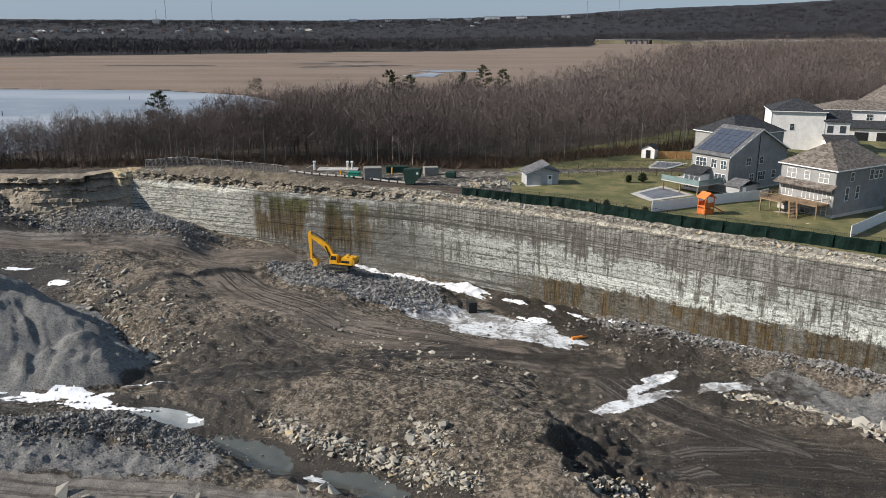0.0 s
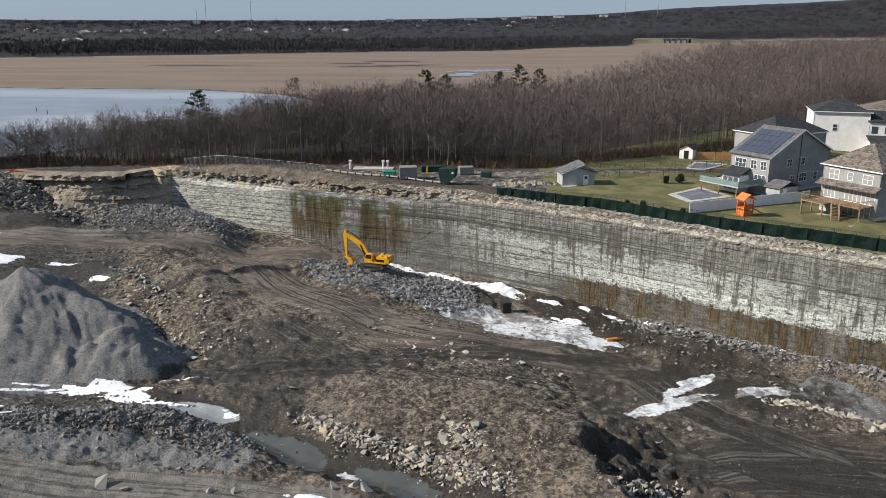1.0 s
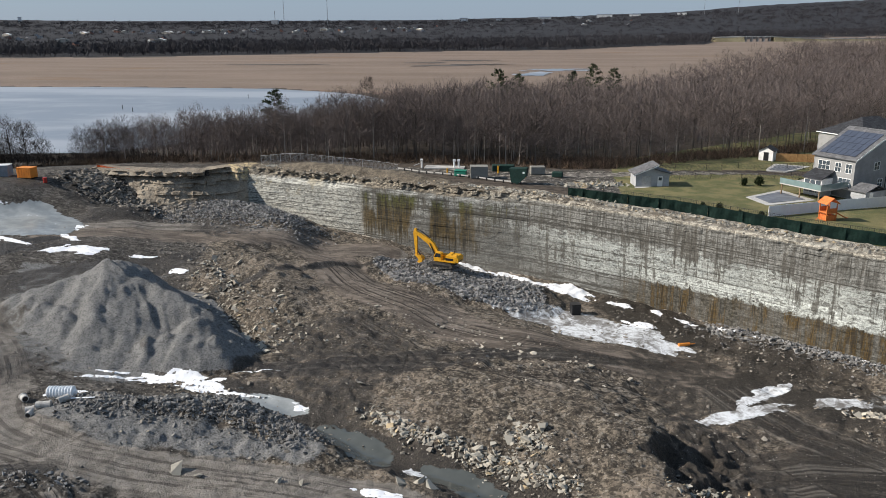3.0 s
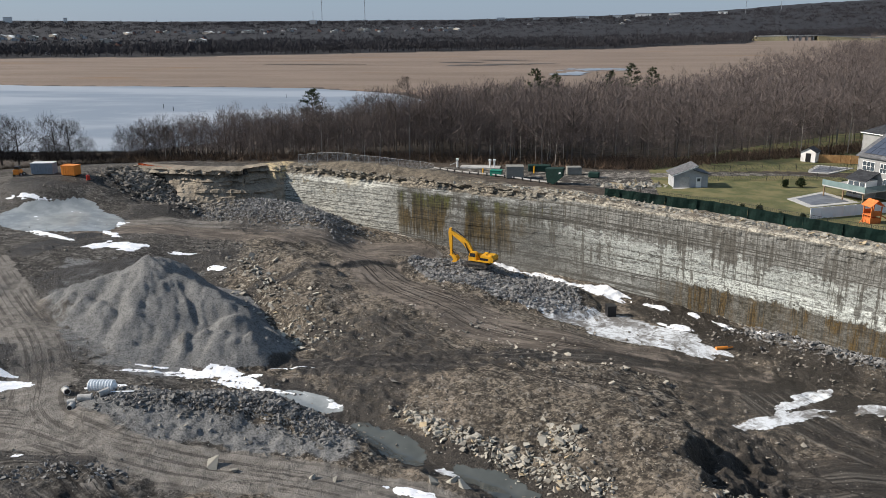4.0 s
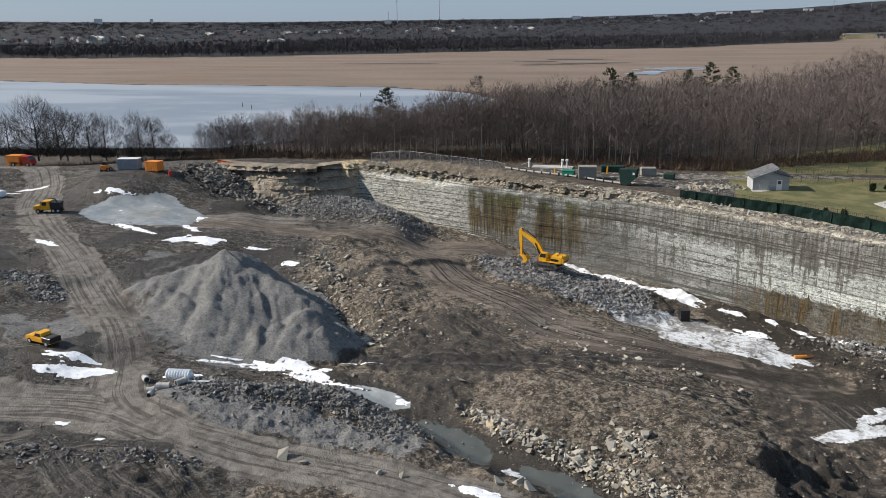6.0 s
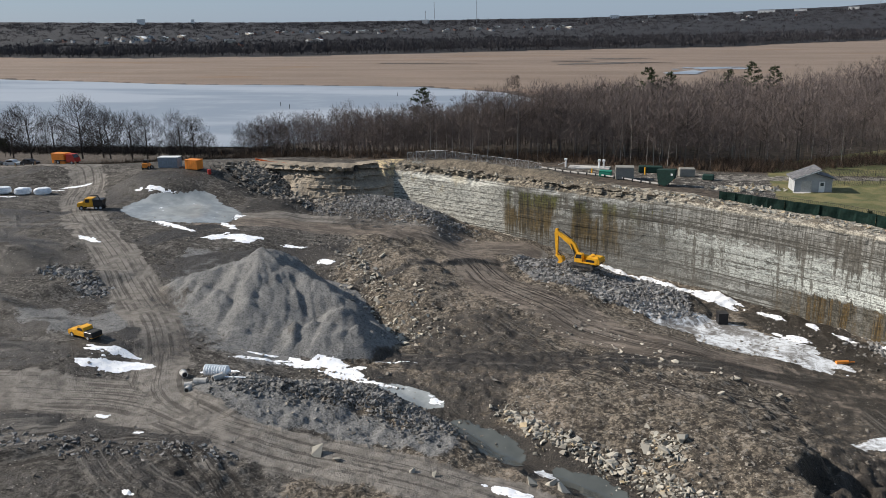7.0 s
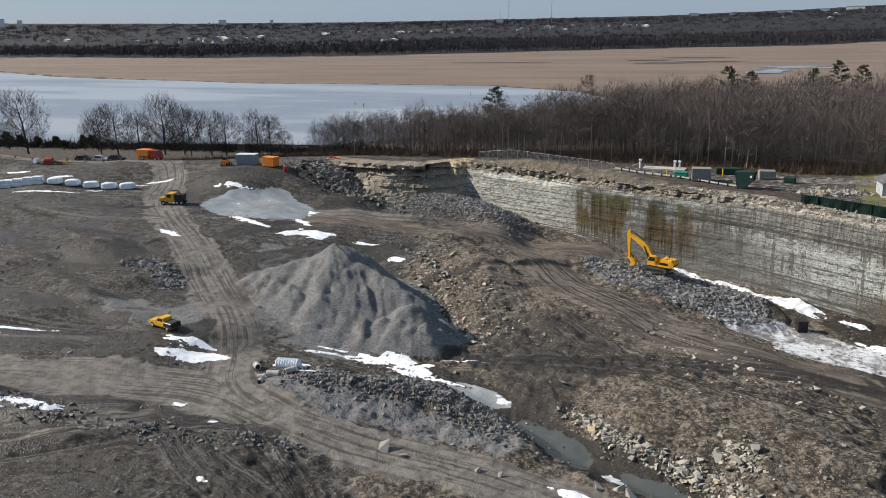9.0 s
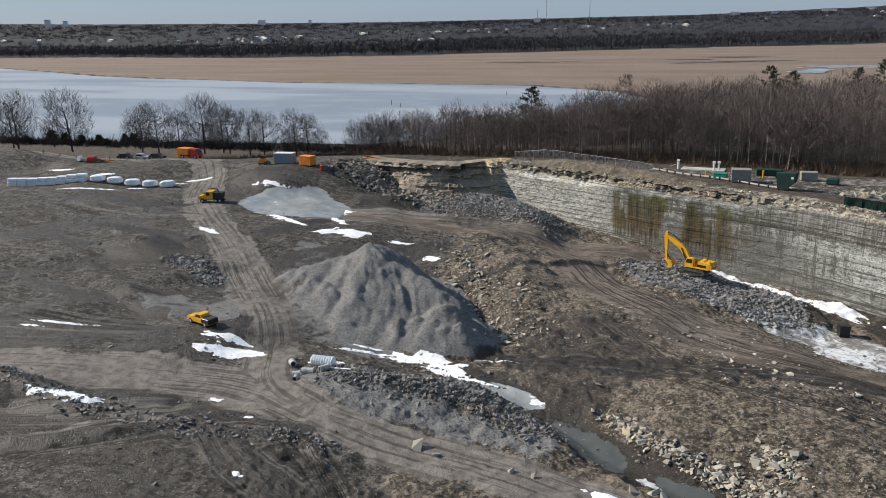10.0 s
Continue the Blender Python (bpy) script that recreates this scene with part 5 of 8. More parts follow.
# ---- the houses on the rim ----
def window(parent, face, along, sill, w, h, span, deep, mullions=1, name="window"):
    """A framed window proud of a wall; face: front, left, right or back."""
    t, d = 0.09, 0.07
    def at(a, z, out):
        return {"front": (a, -out, z), "back": (a, deep + out, z), "left": (-out, a, z), "right": (span + out, a, z)}[face]
    def put(bm, a0, z0, a1, z1, d0, d1):
        p, q = at(a0, z0, d0), at(a1, z1, d1)
        add_box(bm, *[min(c) for c in zip(p, q)], *[max(c) for c in zip(p, q)])
    ring = bmesh.new()
    loops = []
    for grow, out in ((t, 0.002), (t, d), (0, d), (0, 0.002)):
        loops.append([ring.verts.new(at(a, z, out)) for a, z in ((along - w / 2 - grow, sill - grow), (along + w / 2 + grow, sill - grow), (along + w / 2 + grow, sill + h + grow), (along - w / 2 - grow, sill + h + grow))])
    for one, two in zip(loops, loops[1:] + loops[:1]):
        for k in range(4):
            ring.faces.new((one[k], one[(k + 1) % 4], two[(k + 1) % 4], two[k]))
    bmesh.ops.recalc_face_normals(ring, faces=ring.faces)
    opening = part(name, ring, WHITE_TRIM, parent)
    bars = [(along - w / 2 + w * k / mullions - 0.035, sill, along - w / 2 + w * k / mullions + 0.035, sill + h) for k in range(1, mullions)]
    bars.append((along - w / 2, sill + h * 0.5 - 0.025, along + w / 2, sill + h * 0.5 + 0.025))
    for k, (a0, z0, a1, z1) in enumerate(bars):
        bar = bmesh.new()
        put(bar, a0, z0, a1, z1, 0.031, d - 0.004 * (k + 1))
        part("mullion", bar, WHITE_TRIM, opening)
    pane = bmesh.new()
    put(pane, along - w / 2, sill, along + w / 2, sill + h, 0.004, 0.03)
    part("pane", pane, GLASS, opening)
    return opening


def add_roof(parent, kind, w, d, eave, rise, material, over=0.45, trim=True):
    o, t = over, 0.16
    if kind == "gable_front":
        bm = bmesh.new()
        slope = rise / (w / 2)
        z0 = eave - o * slope
        add_slab(bm, [(-o, z0), (w / 2, eave + rise), (w + o, z0), (w + o, z0 + t), (w / 2, eave + rise + t * 1.2), (-o, z0 + t)], -o, d + o, "y")
        roof = part("roof", bm, material, parent)
        if trim:
            edge = bmesh.new()
            for sgn, x0, x1 in ((1, -o, w / 2), (-1, w + o, w / 2)):
                add_slab(edge, [(x0, z0 - 0.12), (x1, eave + rise - 0.12), (x1, eave + rise + t), (x0, z0 + t)], -o - 0.06, -o - 0.002, "y")
            part("fascia", edge, WHITE_TRIM, roof)
        return roof
    bm = bmesh.new()
    run = min(w, d) / 2
    if w >= d:
        r0, r1 = (run, d / 2), (w - run, d / 2)
    else:
        r0, r1 = (w / 2, run), (w / 2, d - run)
    slope = rise / run
    z0 = eave - o * slope * 0.5
    lo = [bm.verts.new(p) for p in ((-o, -o, z0), (w + o, -o, z0), (w + o, d + o, z0), (-o, d + o, z0))]
    up = [bm.verts.new((v.co.x, v.co.y, z0 + t)) for v in lo]
    a, b = bm.verts.new((*r0, eave + rise)), bm.verts.new((*r1, eave + rise))
    bm.faces.new(lo[::-1])
    for k in range(4):
        bm.faces.new((lo[k], lo[(k + 1) % 4], up[(k + 1) % 4], up[k]))
    if w >= d:
        for f in ((up[0], up[1], b, a), (up[1], up[2], b), (up[2], up[3], a, b), (up[3], up[0], a)):
            bm.faces.new(f)
    else:
        for f in ((up[0], up[1], a), (up[1], up[2], b, a), (up[2], up[3], b), (up[3], up[0], a, b)):
            bm.faces.new(f)
    roof = part("roof", bm, material, parent)
    if trim:
        edge = bmesh.new()
        for x0, y0, x1, y1 in ((-o - 0.06, -o - 0.06, w + o + 0.06, -o - 0.003), (-o - 0.06, d + o + 0.003, w + o + 0.06, d + o + 0.06), (-o - 0.06, -o, -o - 0.003, d + o), (w + o + 0.003, -o, w + o + 0.06, d + o)):
            add_box(edge, x0, y0, z0 - 0.05, x1, y1, z0 + t - 0.02)
        part("fascia", edge, WHITE_TRIM, roof)
    return roof


def house(x, y, turn, w, d, eave, rise, kind, wall_mat, roof_mat, label, base=0.5, name="house"):
    h = thing(name, x, y, -0.3, turn, label, "house", "houses above the quarry")
    if kind == "gable_front":
        walls = slab([(0, 0.0), (0, eave), (w / 2, eave + rise - 0.02), (w, eave), (w, 0.0)], 0, d, "y")
    else:
        walls = box(0, 0, 0, w, d, eave)
    part("wall", walls, wall_mat, h)
    part("foundation", box(-0.03, -0.03, -0.6, w + 0.03, d + 0.03, base), CONCRETE, h)
    add_roof(h, kind, w, d, eave, rise, roof_mat)
    corner = bmesh.new()
    for cx, cy in ((0, 0), (w, 0), (0, d), (w, d)):
        add_box(corner, cx - 0.06, cy - 0.06, base, cx + 0.06, cy + 0.06, eave - 0.1)
    part("corner_board", corner, wall_mat, h)
    return h


def railing(parent, x0, y0, x1, y1, z, height=1.0, material=DECK_WOOD):
    n = max(2, int(math.hypot(x1 - x0, y1 - y0) / 0.22))
    bm = add_tube(bmesh.new(), (x0, y0, z + height), (x1, y1, z + height), 0.05, sides=4)
    add_tube(bm, (x0, y0, z + 0.12), (x1, y1, z + 0.12), 0.035, sides=4)
    for k in range(n + 1):
        px, py = x0 + (x1 - x0) * k / n, y0 + (y1 - y0) * k / n
        add_tube(bm, (px, py, z), (px, py, z + height), 0.05 if k % 7 == 0 else 0.018, sides=4)
    return part("railing", bm, material, parent)


def steps(parent, x, y, top, bottom, wide, run, direction, material=DECK_WOOD):
    """An open wooden stair; direction: (dx, dy) of its fall."""
    n = max(2, int((top - bottom) / 0.19))
    dx, dy = direction
    px, py = -dy, dx
    for k in range(n):
        t = (k + 0.5) / n
        cx, cy, z = x + dx * run * t, y + dy * run * t, top - (top - bottom) * t
        bm = box(-0.15, -wide / 2, -0.02, 0.15, wide / 2, 0.03)
        bm.transform(Matrix.Translation((cx, cy, z)) @ Matrix(((dx, px, 0, 0), (dy, py, 0, 0), (0, 0, 1, 0), (0, 0, 0, 1))))
        part("step", bm, material, parent)
    bm = bmesh.new()
    for s in (-1, 1):
        ox, oy = px * s * wide / 2, py * s * wide / 2
        add_tube(bm, (x + ox, y + oy, top), (x + ox + dx * run, y + oy + dy * run, bottom), 0.09, sides=4)
        add_tube(bm, (x + ox, y + oy, top + 0.95), (x + ox + dx * run, y + oy + dy * run, bottom + 0.95), 0.05, sides=4)
        for k in range(6):
            t = k / 5
            add_tube(bm, (x + ox + dx * run * t, y + oy + dy * run * t, top - (top - bottom) * t), (x + ox + dx * run * t, y + oy + dy * run * t, top - (top - bottom) * t + 0.95), 0.025, sides=4)
    part("stringer", bm, material, parent)


def build_houses():
    # hip-roofed house with the timber deck
    b = house(66.3, 132.5, 31.5, 15.5, 10.5, 8.6, 3.9, "hip", SHADED_SIDING, BROWN_SHINGLE, "grey two-storey house with a brown shingle hip roof, walls darkened as in shade", 0.9)
    # added sheet gives the side towards the sun a lighter tone
    part("front_wall", box(-0.06, 0.04, 0.9, -0.004, 10.4, 8.3), GREY_SIDING, b, "grey siding of the sunlit side, in a lighter tone")
    for a, s, ww, hh, m in ((2.2, 6.2, 1.7, 1.5, 2), (5.4, 6.4, 0.9, 1.3, 1), (8.4, 6.2, 1.7, 1.6, 2)):
        window(b, "left", a, s, ww, hh, 15.5, 10.5, m)
    part("porch_roof", slab([(-1.5, 5.15), (0.0, 5.9), (0.0, 6.05), (-1.5, 5.3)], -0.4, 10.9, "y"), BROWN_SHINGLE, b)
    for a, ww in ((1.7, 2.3), (4.8, 2.2), (8.9, 2.0)):
        window(b, "left", a, 2.9, ww, 2.1, 15.5, 10.5, 3, "patio_door")
    for a, ww in ((2.0, 1.9), (5.0, 2.0)):
        window(b, "left", a, 0.45, ww, 1.9, 15.5, 10.5, 2, "patio_door")
    for a, s, ww, hh, m in ((4.6, 6.4, 0.9, 1.4, 1), (10.2, 6.2, 1.0, 1.7, 1), (11.7, 6.2, 1.0, 1.4, 1), (13.0, 6.2, 1.0, 1.4, 1), (3.6, 3.1, 0.9, 2.2, 1), (6.6, 3.1, 0.9, 2.2, 1)):
        window(b, "front", a, s, ww, hh, 15.5, 10.5, m)
    deck = bmesh.new()
    add_box(deck, -3.4, 0.6, 2.55, -0.1, 6.0, 2.75)
    add_box(deck, -5.4, 6.0, 2.55, -0.1, 10.4, 2.75)
    dk = part("deck", deck, DECK_WOOD, b, "weathered timber deck on posts")
    for px, py in ((-3.3, 0.7), (-3.3, 5.9), (-5.3, 10.2), (-5.3, 6.2), (-2.6, 10.2)):
        part("post", box(px - 0.09, py - 0.09, 0.0, px + 0.09, py + 0.09, 2.55), DECK_WOOD, dk)
    railing(b, -3.4, 0.6, -3.4, 4.6, 2.75)
    railing(b, -5.4, 6.0, -5.4, 10.4, 2.75)
    railing(b, -5.4, 10.4, -0.1, 10.4, 2.75)
    railing(b, -3.4, 0.6, -0.1, 0.6, 2.75)
    steps(b, -3.5, 5.2, 2.7, 0.35, 1.2, 3.2, (-0.75, -0.66))
    part("patio", box(-6.6, -0.2, 0.1, -0.1, 8.5, 0.34, 0.03), PATIO, b, "pale patio slab")
    # gable house with solar panels
    a = house(55.5, 153.0, 35.0, 19.0, 8.6, 7.6, 4.5, "gable_front", GREY_SIDING, GREY_SHINGLE, "grey gabled two-storey house with roof solar panels", 0.5)
    for al, s, ww, hh, m in ((6.2, 5.3, 1.4, 1.4, 2), (10.4, 5.3, 1.1, 1.4, 1), (7.6, 2.1, 1.3, 1.3, 2), (10.9, 2.0, 2.3, 1.6, 3), (15.0, 2.0, 1.2, 1.5, 1)):
        window(a, "front", al, s, ww, hh, 19.0, 8.6, m)
    for al, s, ww, hh, m in ((1.2, 5.0, 1.2, 1.6, 2), (3.4, 5.0, 1.2, 1.6, 2), (6.4, 5.0, 2.4, 1.6, 3), (1.8, 2.0, 2.4, 1.9, 3)):
        window(a, "left", al, s, ww, hh, 19.0, 8.6, m)
    part("downpipe", tube((9.2, -0.08, 0.3), (9.2, -0.08, 11.6), 0.06, sides=6), DARK_STEEL, a)
    slope = math.atan2(4.5, 9.5)
    rack = new("solar_array")
    rack.parent = a
    rack.matrix_local = Matrix.Translation((0.0, 0.0, 7.6 + 0.22)) @ Matrix.Rotation(-slope, 4, "Y")
    for i in range(4):
        for j in range(6):
            part("solar_panel", box(0.5 + i * 2.1, 0.6 + j * 1.25, 0.02, 0.5 + i * 2.1 + 2.02, 0.6 + j * 1.25 + 1.18, 0.07), SOLAR, rack)
    bay = part("bay", box(-3.0, 4.2, 0.0, 0.0, 8.0, 3.6), WHITE_SIDING, a, "white glazed bay under a dark roof")
    part("bay_roof", slab([(-3.4, 3.5), (0.0, 4.9), (0.0, 5.0), (-3.4, 3.65)], 3.9, 8.3, "y"), BLACK_SHINGLE, bay)
    for al in (4.9, 6.1, 7.3):
        part("bay_pane", box(-3.06, al - 0.5, 0.9, -3.003, al + 0.5, 3.2), GLASS, bay)
    terrace = part("terrace", box(-7.5, 0.8, 2.3, -0.1, 9.8, 2.5), CONCRETE, a, "raised deck with glass rail")
    for py in (1.2, 5.3, 9.4):
        part("post", box(-7.4, py - 0.09, 0, -7.2, py + 0.09, 2.3), DECK_WOOD, terrace)
    part("glass_rail", box(-7.5, 0.8, 2.5, -7.45, 9.8, 3.5), glass("rail_glass", (0.10, 0.14, 0.14)), terrace)
    part("glass_rail", box(-7.4, 0.8, 2.5, -0.2, 0.85, 3.5), glass("rail_glass_end", (0.10, 0.14, 0.14)), terrace)
    lean = thing("garden_shed", 56.5, 149.0, -0.1, 35, "small grey garden shed with a sloping roof", "shed")
    part("wall", box(0, 0, 0, 5.6, 3.0, 2.2), SHED_SIDING, lean)
    part("roof", slab([(-0.4, 2.15), (2.8, 3.2), (6.0, 2.15), (6.0, 2.3), (2.8, 3.35), (-0.4, 2.3)], -0.3, 3.3, "y"), GREY_SHINGLE, lean)
    part("door", box(1.0, -0.05, 0.05, 2.0, -0.004, 2.0), WHITE_TRIM, lean)
    # dark house behind
    c = house(68.5, 186.5, 30.0, 17.0, 12.0, 7.2, 3.6, "hip", GREY_SIDING, BLACK_SHINGLE, "grey two-storey house with a black hip roof", 0.5)
    for al, s in ((8.0, 4.8), (12.0, 4.8)):
        window(c, "front", al, s, 1.4, 1.4, 17.0, 12.0, 2)
    part("downpipe", tube((0.3, -0.08, 0.2), (0.3, -0.08, 7.0), 0.06, sides=6), WHITE_TRIM, c)
    # white houses further along the street
    d = house(86.0, 210.0, -14.0, 13.0, 12.0, 10.4, 2.8, "hip", WHITE_SIDING, BLACK_SHINGLE, "white two-storey house with a black hip roof", 0.5)
    window(d, "front", 5.2, 5.6, 1.0, 1.6, 13.0, 12.0, 1)
    window(d, "right", 2.0, 5.4, 1.6, 1.8, 13.0, 12.0, 2)
    window(d, "right", 5.0, 5.4, 1.2, 1.8, 13.0, 12.0, 2)
    wing = part("wing", slab([(0, 0), (0, 8.2), (3.2, 10.4), (6.4, 8.2), (6.4, 0)], 13.0, 19.0, "x"), WHITE_SIDING, d)
    part("wing_roof", slab([(-0.4, 8.0), (3.2, 10.5), (6.8, 8.0), (6.8, 8.2), (3.2, 10.75), (-0.4, 8.2)], 12.6, 19.4, "x"), BLACK_SHINGLE, wing)
    for u in (1.6, 4.6):
        part("wing_pane", box(19.004, u - 0.7, 5.4, 19.05, u + 0.7, 7.2), GLASS, wing)
    for u in (14.4, 17.4):
        part("wing_pane", box(u - 0.7, -0.05, 5.2, u + 0.7, -0.004, 7.0), GLASS, wing)
    garage = part("garage", box(13.0, -6.0, 0, 20.0, -0.1, 3.4), WHITE_SIDING, d)
    part("garage_roof", slab([(-6.5, 3.3), (0.2, 4.6), (0.2, 4.8), (-6.5, 3.5)], 12.6, 20.4, "x"), BLACK_SHINGLE, garage)
    part("garage_door", box(14.5, -6.06, 0.1, 18.5, -6.004, 2.6), DARK_STEEL, garage)
    e = house(112.0, 238.0, -16.0, 22.0, 12.0, 8.0, 2.4, "hip", WHITE_SIDING, BROWN_SHINGLE, "pale house with a brown shingle hip roof", 0.5)
    for al in (3.5, 7.5, 13.0, 18.0):
        window(e, "front", al, 5.2, 1.6, 1.7, 22.0, 12.0, 2)
    porch = part("garage", box(6.0, -7.0, 0, 20.0, -0.1, 3.6), WHITE_SIDING, e)
    part("garage_roof", slab([(-7.5, 3.5), (0.2, 5.0), (0.2, 5.2), (-7.5, 3.7)], 5.5, 20.5, "x"), BLACK_SHINGLE, porch)
    for u in (8.2, 14.0):
        part("garage_door", box(u, -7.06, 0.1, u + 3.6, -7.004, 2.5), DARK_STEEL, porch)
    f = house(141.0, 252.0, 18.0, 20.0, 14.0, 8.0, 4.6, "gable_front", WHITE_SIDING, BROWN_SHINGLE, "tall white gabled house with a brown roof", 0.5)
    window(f, "front", 6.0, 5.2, 1.4, 1.6, 20.0, 14.0, 2)


build_houses()


def rail_fence(name, points, height, spacing, material, label, category, kind="chain", post=0.04, lift=None):
    """A fence along a line: each post and each bay is a part of its own."""
    f = thing(name, 0, 0, 0, 0, label, category)
    for a, b in zip(points, points[1:]):
        length = math.dist(a, b)
        n = max(1, round(length / spacing))
        for k in range(n):
            p = [a[i] + (b[i] - a[i]) * k / n for i in (0, 1)]
            q = [a[i] + (b[i] - a[i]) * (k + 1) / n for i in (0, 1)]
            zp, zq = max(float(ground_level(*p)), -0.6), max(float(ground_level(*q)), -0.6)
            if lift:
                zp, zq = float(rim_level(*p)) + lift(p[0]), float(rim_level(*q)) + lift(q[0])
            part("post", tube((*p, zp - 0.2), (*p, zp + height), post, sides=5), material, f)
            if kind == "chain":
                bm = add_tube(bmesh.new(), (*p, zp + height - 0.05), (*q, zq + height - 0.05), 0.03, sides=4)
                m = max(3, int(length / n / 0.3))
                for j in range(m):
                    for s in (0, 1):
                        t0, t1 = (j + s) / m, (j + 1 - s) / m
                        add_tube(bm, (p[0] + (q[0] - p[0]) * t0, p[1] + (q[1] - p[1]) * t0, zp + 0.05), (p[0] + (q[0] - p[0]) * t1, p[1] + (q[1] - p[1]) * t1, zq + height - 0.1), 0.018, sides=3)
                part("mesh_bay", bm, material, f)
            elif kind == "screen":
                part("screen", hang(p, q, zp, zq, height), material, f)
            else:
                part("panel", panel_between(p, q, zp, zq, height), material, f)
    return f


def hang(p, q, zp, zq, height):
    """Cloth that sags and ripples a little between two posts."""
    bm = bmesh.new()
    nx, ny = -(q[1] - p[1]), q[0] - p[0]
    l = math.hypot(nx, ny)
    nx, ny = nx / l, ny / l
    rows = []
    for k in range(7):
        t = k / 6
        off = 0.10 * math.sin(t * math.pi * 2 + p[0]) + 0.05
        rows.append([bm.verts.new((p[0] + (q[0] - p[0]) * t + nx * off * w, p[1] + (q[1] - p[1]) * t + ny * off * w, zp + (zq - zp) * t + z - 0.08 * math.sin(t * math.pi) * (z > 1))) for z, w in ((0.0, 1.0), (height * 0.5, 1.6), (height, 0.3))])
    for a, b in zip(rows, rows[1:]):
        for i in (0, 1):
            bm.faces.new((a[i], b[i], b[i + 1], a[i + 1]))
    bmesh.ops.solidify(bm, geom=bm.faces[:], thickness=0.02)
    return bm


def panel_between(p, q, zp, zq, height):
    bm = bmesh.new()
    d = Vector((q[0] - p[0], q[1] - p[1], 0))
    n = Vector((-d.y, d.x, 0)).normalized() * 0.03
    c = [Vector((p[0], p[1], zp + 0.05)), Vector((q[0], q[1], zq + 0.05)), Vector((q[0], q[1], zq + height)), Vector((p[0], p[1], zp + height))]
    front, back = [bm.verts.new(v + n) for v in c], [bm.verts.new(v - n) for v in c]
    bm.faces.new(front)
    bm.faces.new(back[::-1])
    for k in range(4):
        bm.faces.new((front[k], back[k], back[(k + 1) % 4], front[(k + 1) % 4]))
    return bm


def build_gardens():
    screen_line = [(4, 148), (22, 139.5), (39, 126.5), (53, 118), (66, 110), (96, 88)]
    rail_fence("screen_fence", screen_line, 2.0, 3.0, GREEN_SCREEN, "dark green cloth screen fence along the quarry rim", "fence", "screen")
    rail_fence("chain_link_fence", [(x + 1.2, y + 1.8) for x, y in screen_line], 2.0, 3.0, DARK_STEEL, "black chain-link fence behind the green screen", "fence")
    rail_fence("vinyl_fence", [(37, 137), (45, 141), (60, 147.5), (62, 149)], 1.9, 2.4, WHITE_VINYL, "white vinyl garden fence", "fence", "panel", 0.08)
    rail_fence("vinyl_fence", [(64, 121), (70, 126.5), (76, 132), (84, 139)], 1.9, 2.4, WHITE_VINYL, "white vinyl fence between gardens", "fence", "panel", 0.08)
    rail_fence("cedar_fence", [(53, 195), (64, 194)], 1.9, 2.2, FENCE_WOOD, "new orange-brown cedar board fence", "fence", "panel", 0.07)
    rail_fence("chain_link_fence", [(24, 176), (38, 181), (60, 186)], 1.6, 3.5, DARK_STEEL, "black chain-link fence along the lane", "fence")
    rail_fence("chain_link_fence", [(24, 168), (40, 171), (54, 174)], 1.6, 3.5, DARK_STEEL, "black chain-link fence along the lane", "fence")
    for pts, label in (([(37, 153), (39, 146), (49, 151.5), (45, 160.5)], "large grey swimming pool cover with a pale surround"), ([(47, 182), (51.5, 181), (59, 189), (52, 192)], "grey covered swimming pool with a pale surround")):
        pool = thing("swimming_pool", 0, 0, 0, 0, label, "pool")
        cx, cy = sum(p[0] for p in pts) / 4, sum(p[1] for p in pts) / 4
        z = float(ground_level(cx, cy)) + 0.12
        part("surround", slab(pts, z - 0.6, z, "z"), CONCRETE, pool)
        part("cover", slab([(cx + (x - cx) * 0.72, cy + (y - cy) * 0.72) for x, y in pts], z - 0.1, z + 0.06, "z"), POOL_COVER, pool)
    shed = thing("garden_shed", 17.5, 160.5, 0.0, 8, "pale grey shed with two opposed sloping roofs", "shed")
    part("wall", slab([(0, 0), (0, 2.5), (4.1, 4.1), (4.1, 3.3), (6.6, 2.6), (6.6, 0)], 0, 4.5, "y"), SHED_SIDING, shed)
    part("roof", slab([(-0.5, 2.4), (4.4, 4.3), (4.4, 4.5), (-0.5, 2.6)], -0.4, 4.9, "y"), GREY_SHINGLE, shed)
    part("roof", slab([(3.6, 3.5), (7.1, 2.55), (7.1, 2.72), (3.6, 3.68)], -0.4, 4.9, "y"), GREY_SHINGLE, shed)
    part("fascia", slab([(-0.5, 2.3), (4.4, 4.2), (4.4, 4.4), (-0.5, 2.5)], -0.46, -0.402, "y"), WHITE_TRIM, shed)
    part("door", box(1.2, -0.06, 0.05, 3.0, -0.004, 2.2), CONCRETE, shed, "tan roll-up door")
    part("door", box(4.3, -0.06, 0.05, 5.3, -0.004, 2.1), WHITE_TRIM, shed)
    part("pane", box(4.5, -0.09, 1.3, 5.1, -0.064, 1.9), GLASS, shed)
    part("slab", box(-0.3, -1.2, -0.3, 6.9, -0.05, 0.06), CONCRETE, shed)
    white = thing("pool_shed", 49.3, 196.0, 0.0, -30, "small white shed with a black roof by the pool", "shed")
    part("wall", slab([(0, 0), (0, 2.3), (1.6, 3.2), (3.2, 2.3), (3.2, 0)], 0, 3.0, "y"), WHITE_SIDING, white)
    part("roof", slab([(-0.3, 2.2), (1.6, 3.25), (3.5, 2.2), (3.5, 2.35), (1.6, 3.42), (-0.3, 2.35)], -0.3, 3.3, "y"), BLACK_SHINGLE, white)
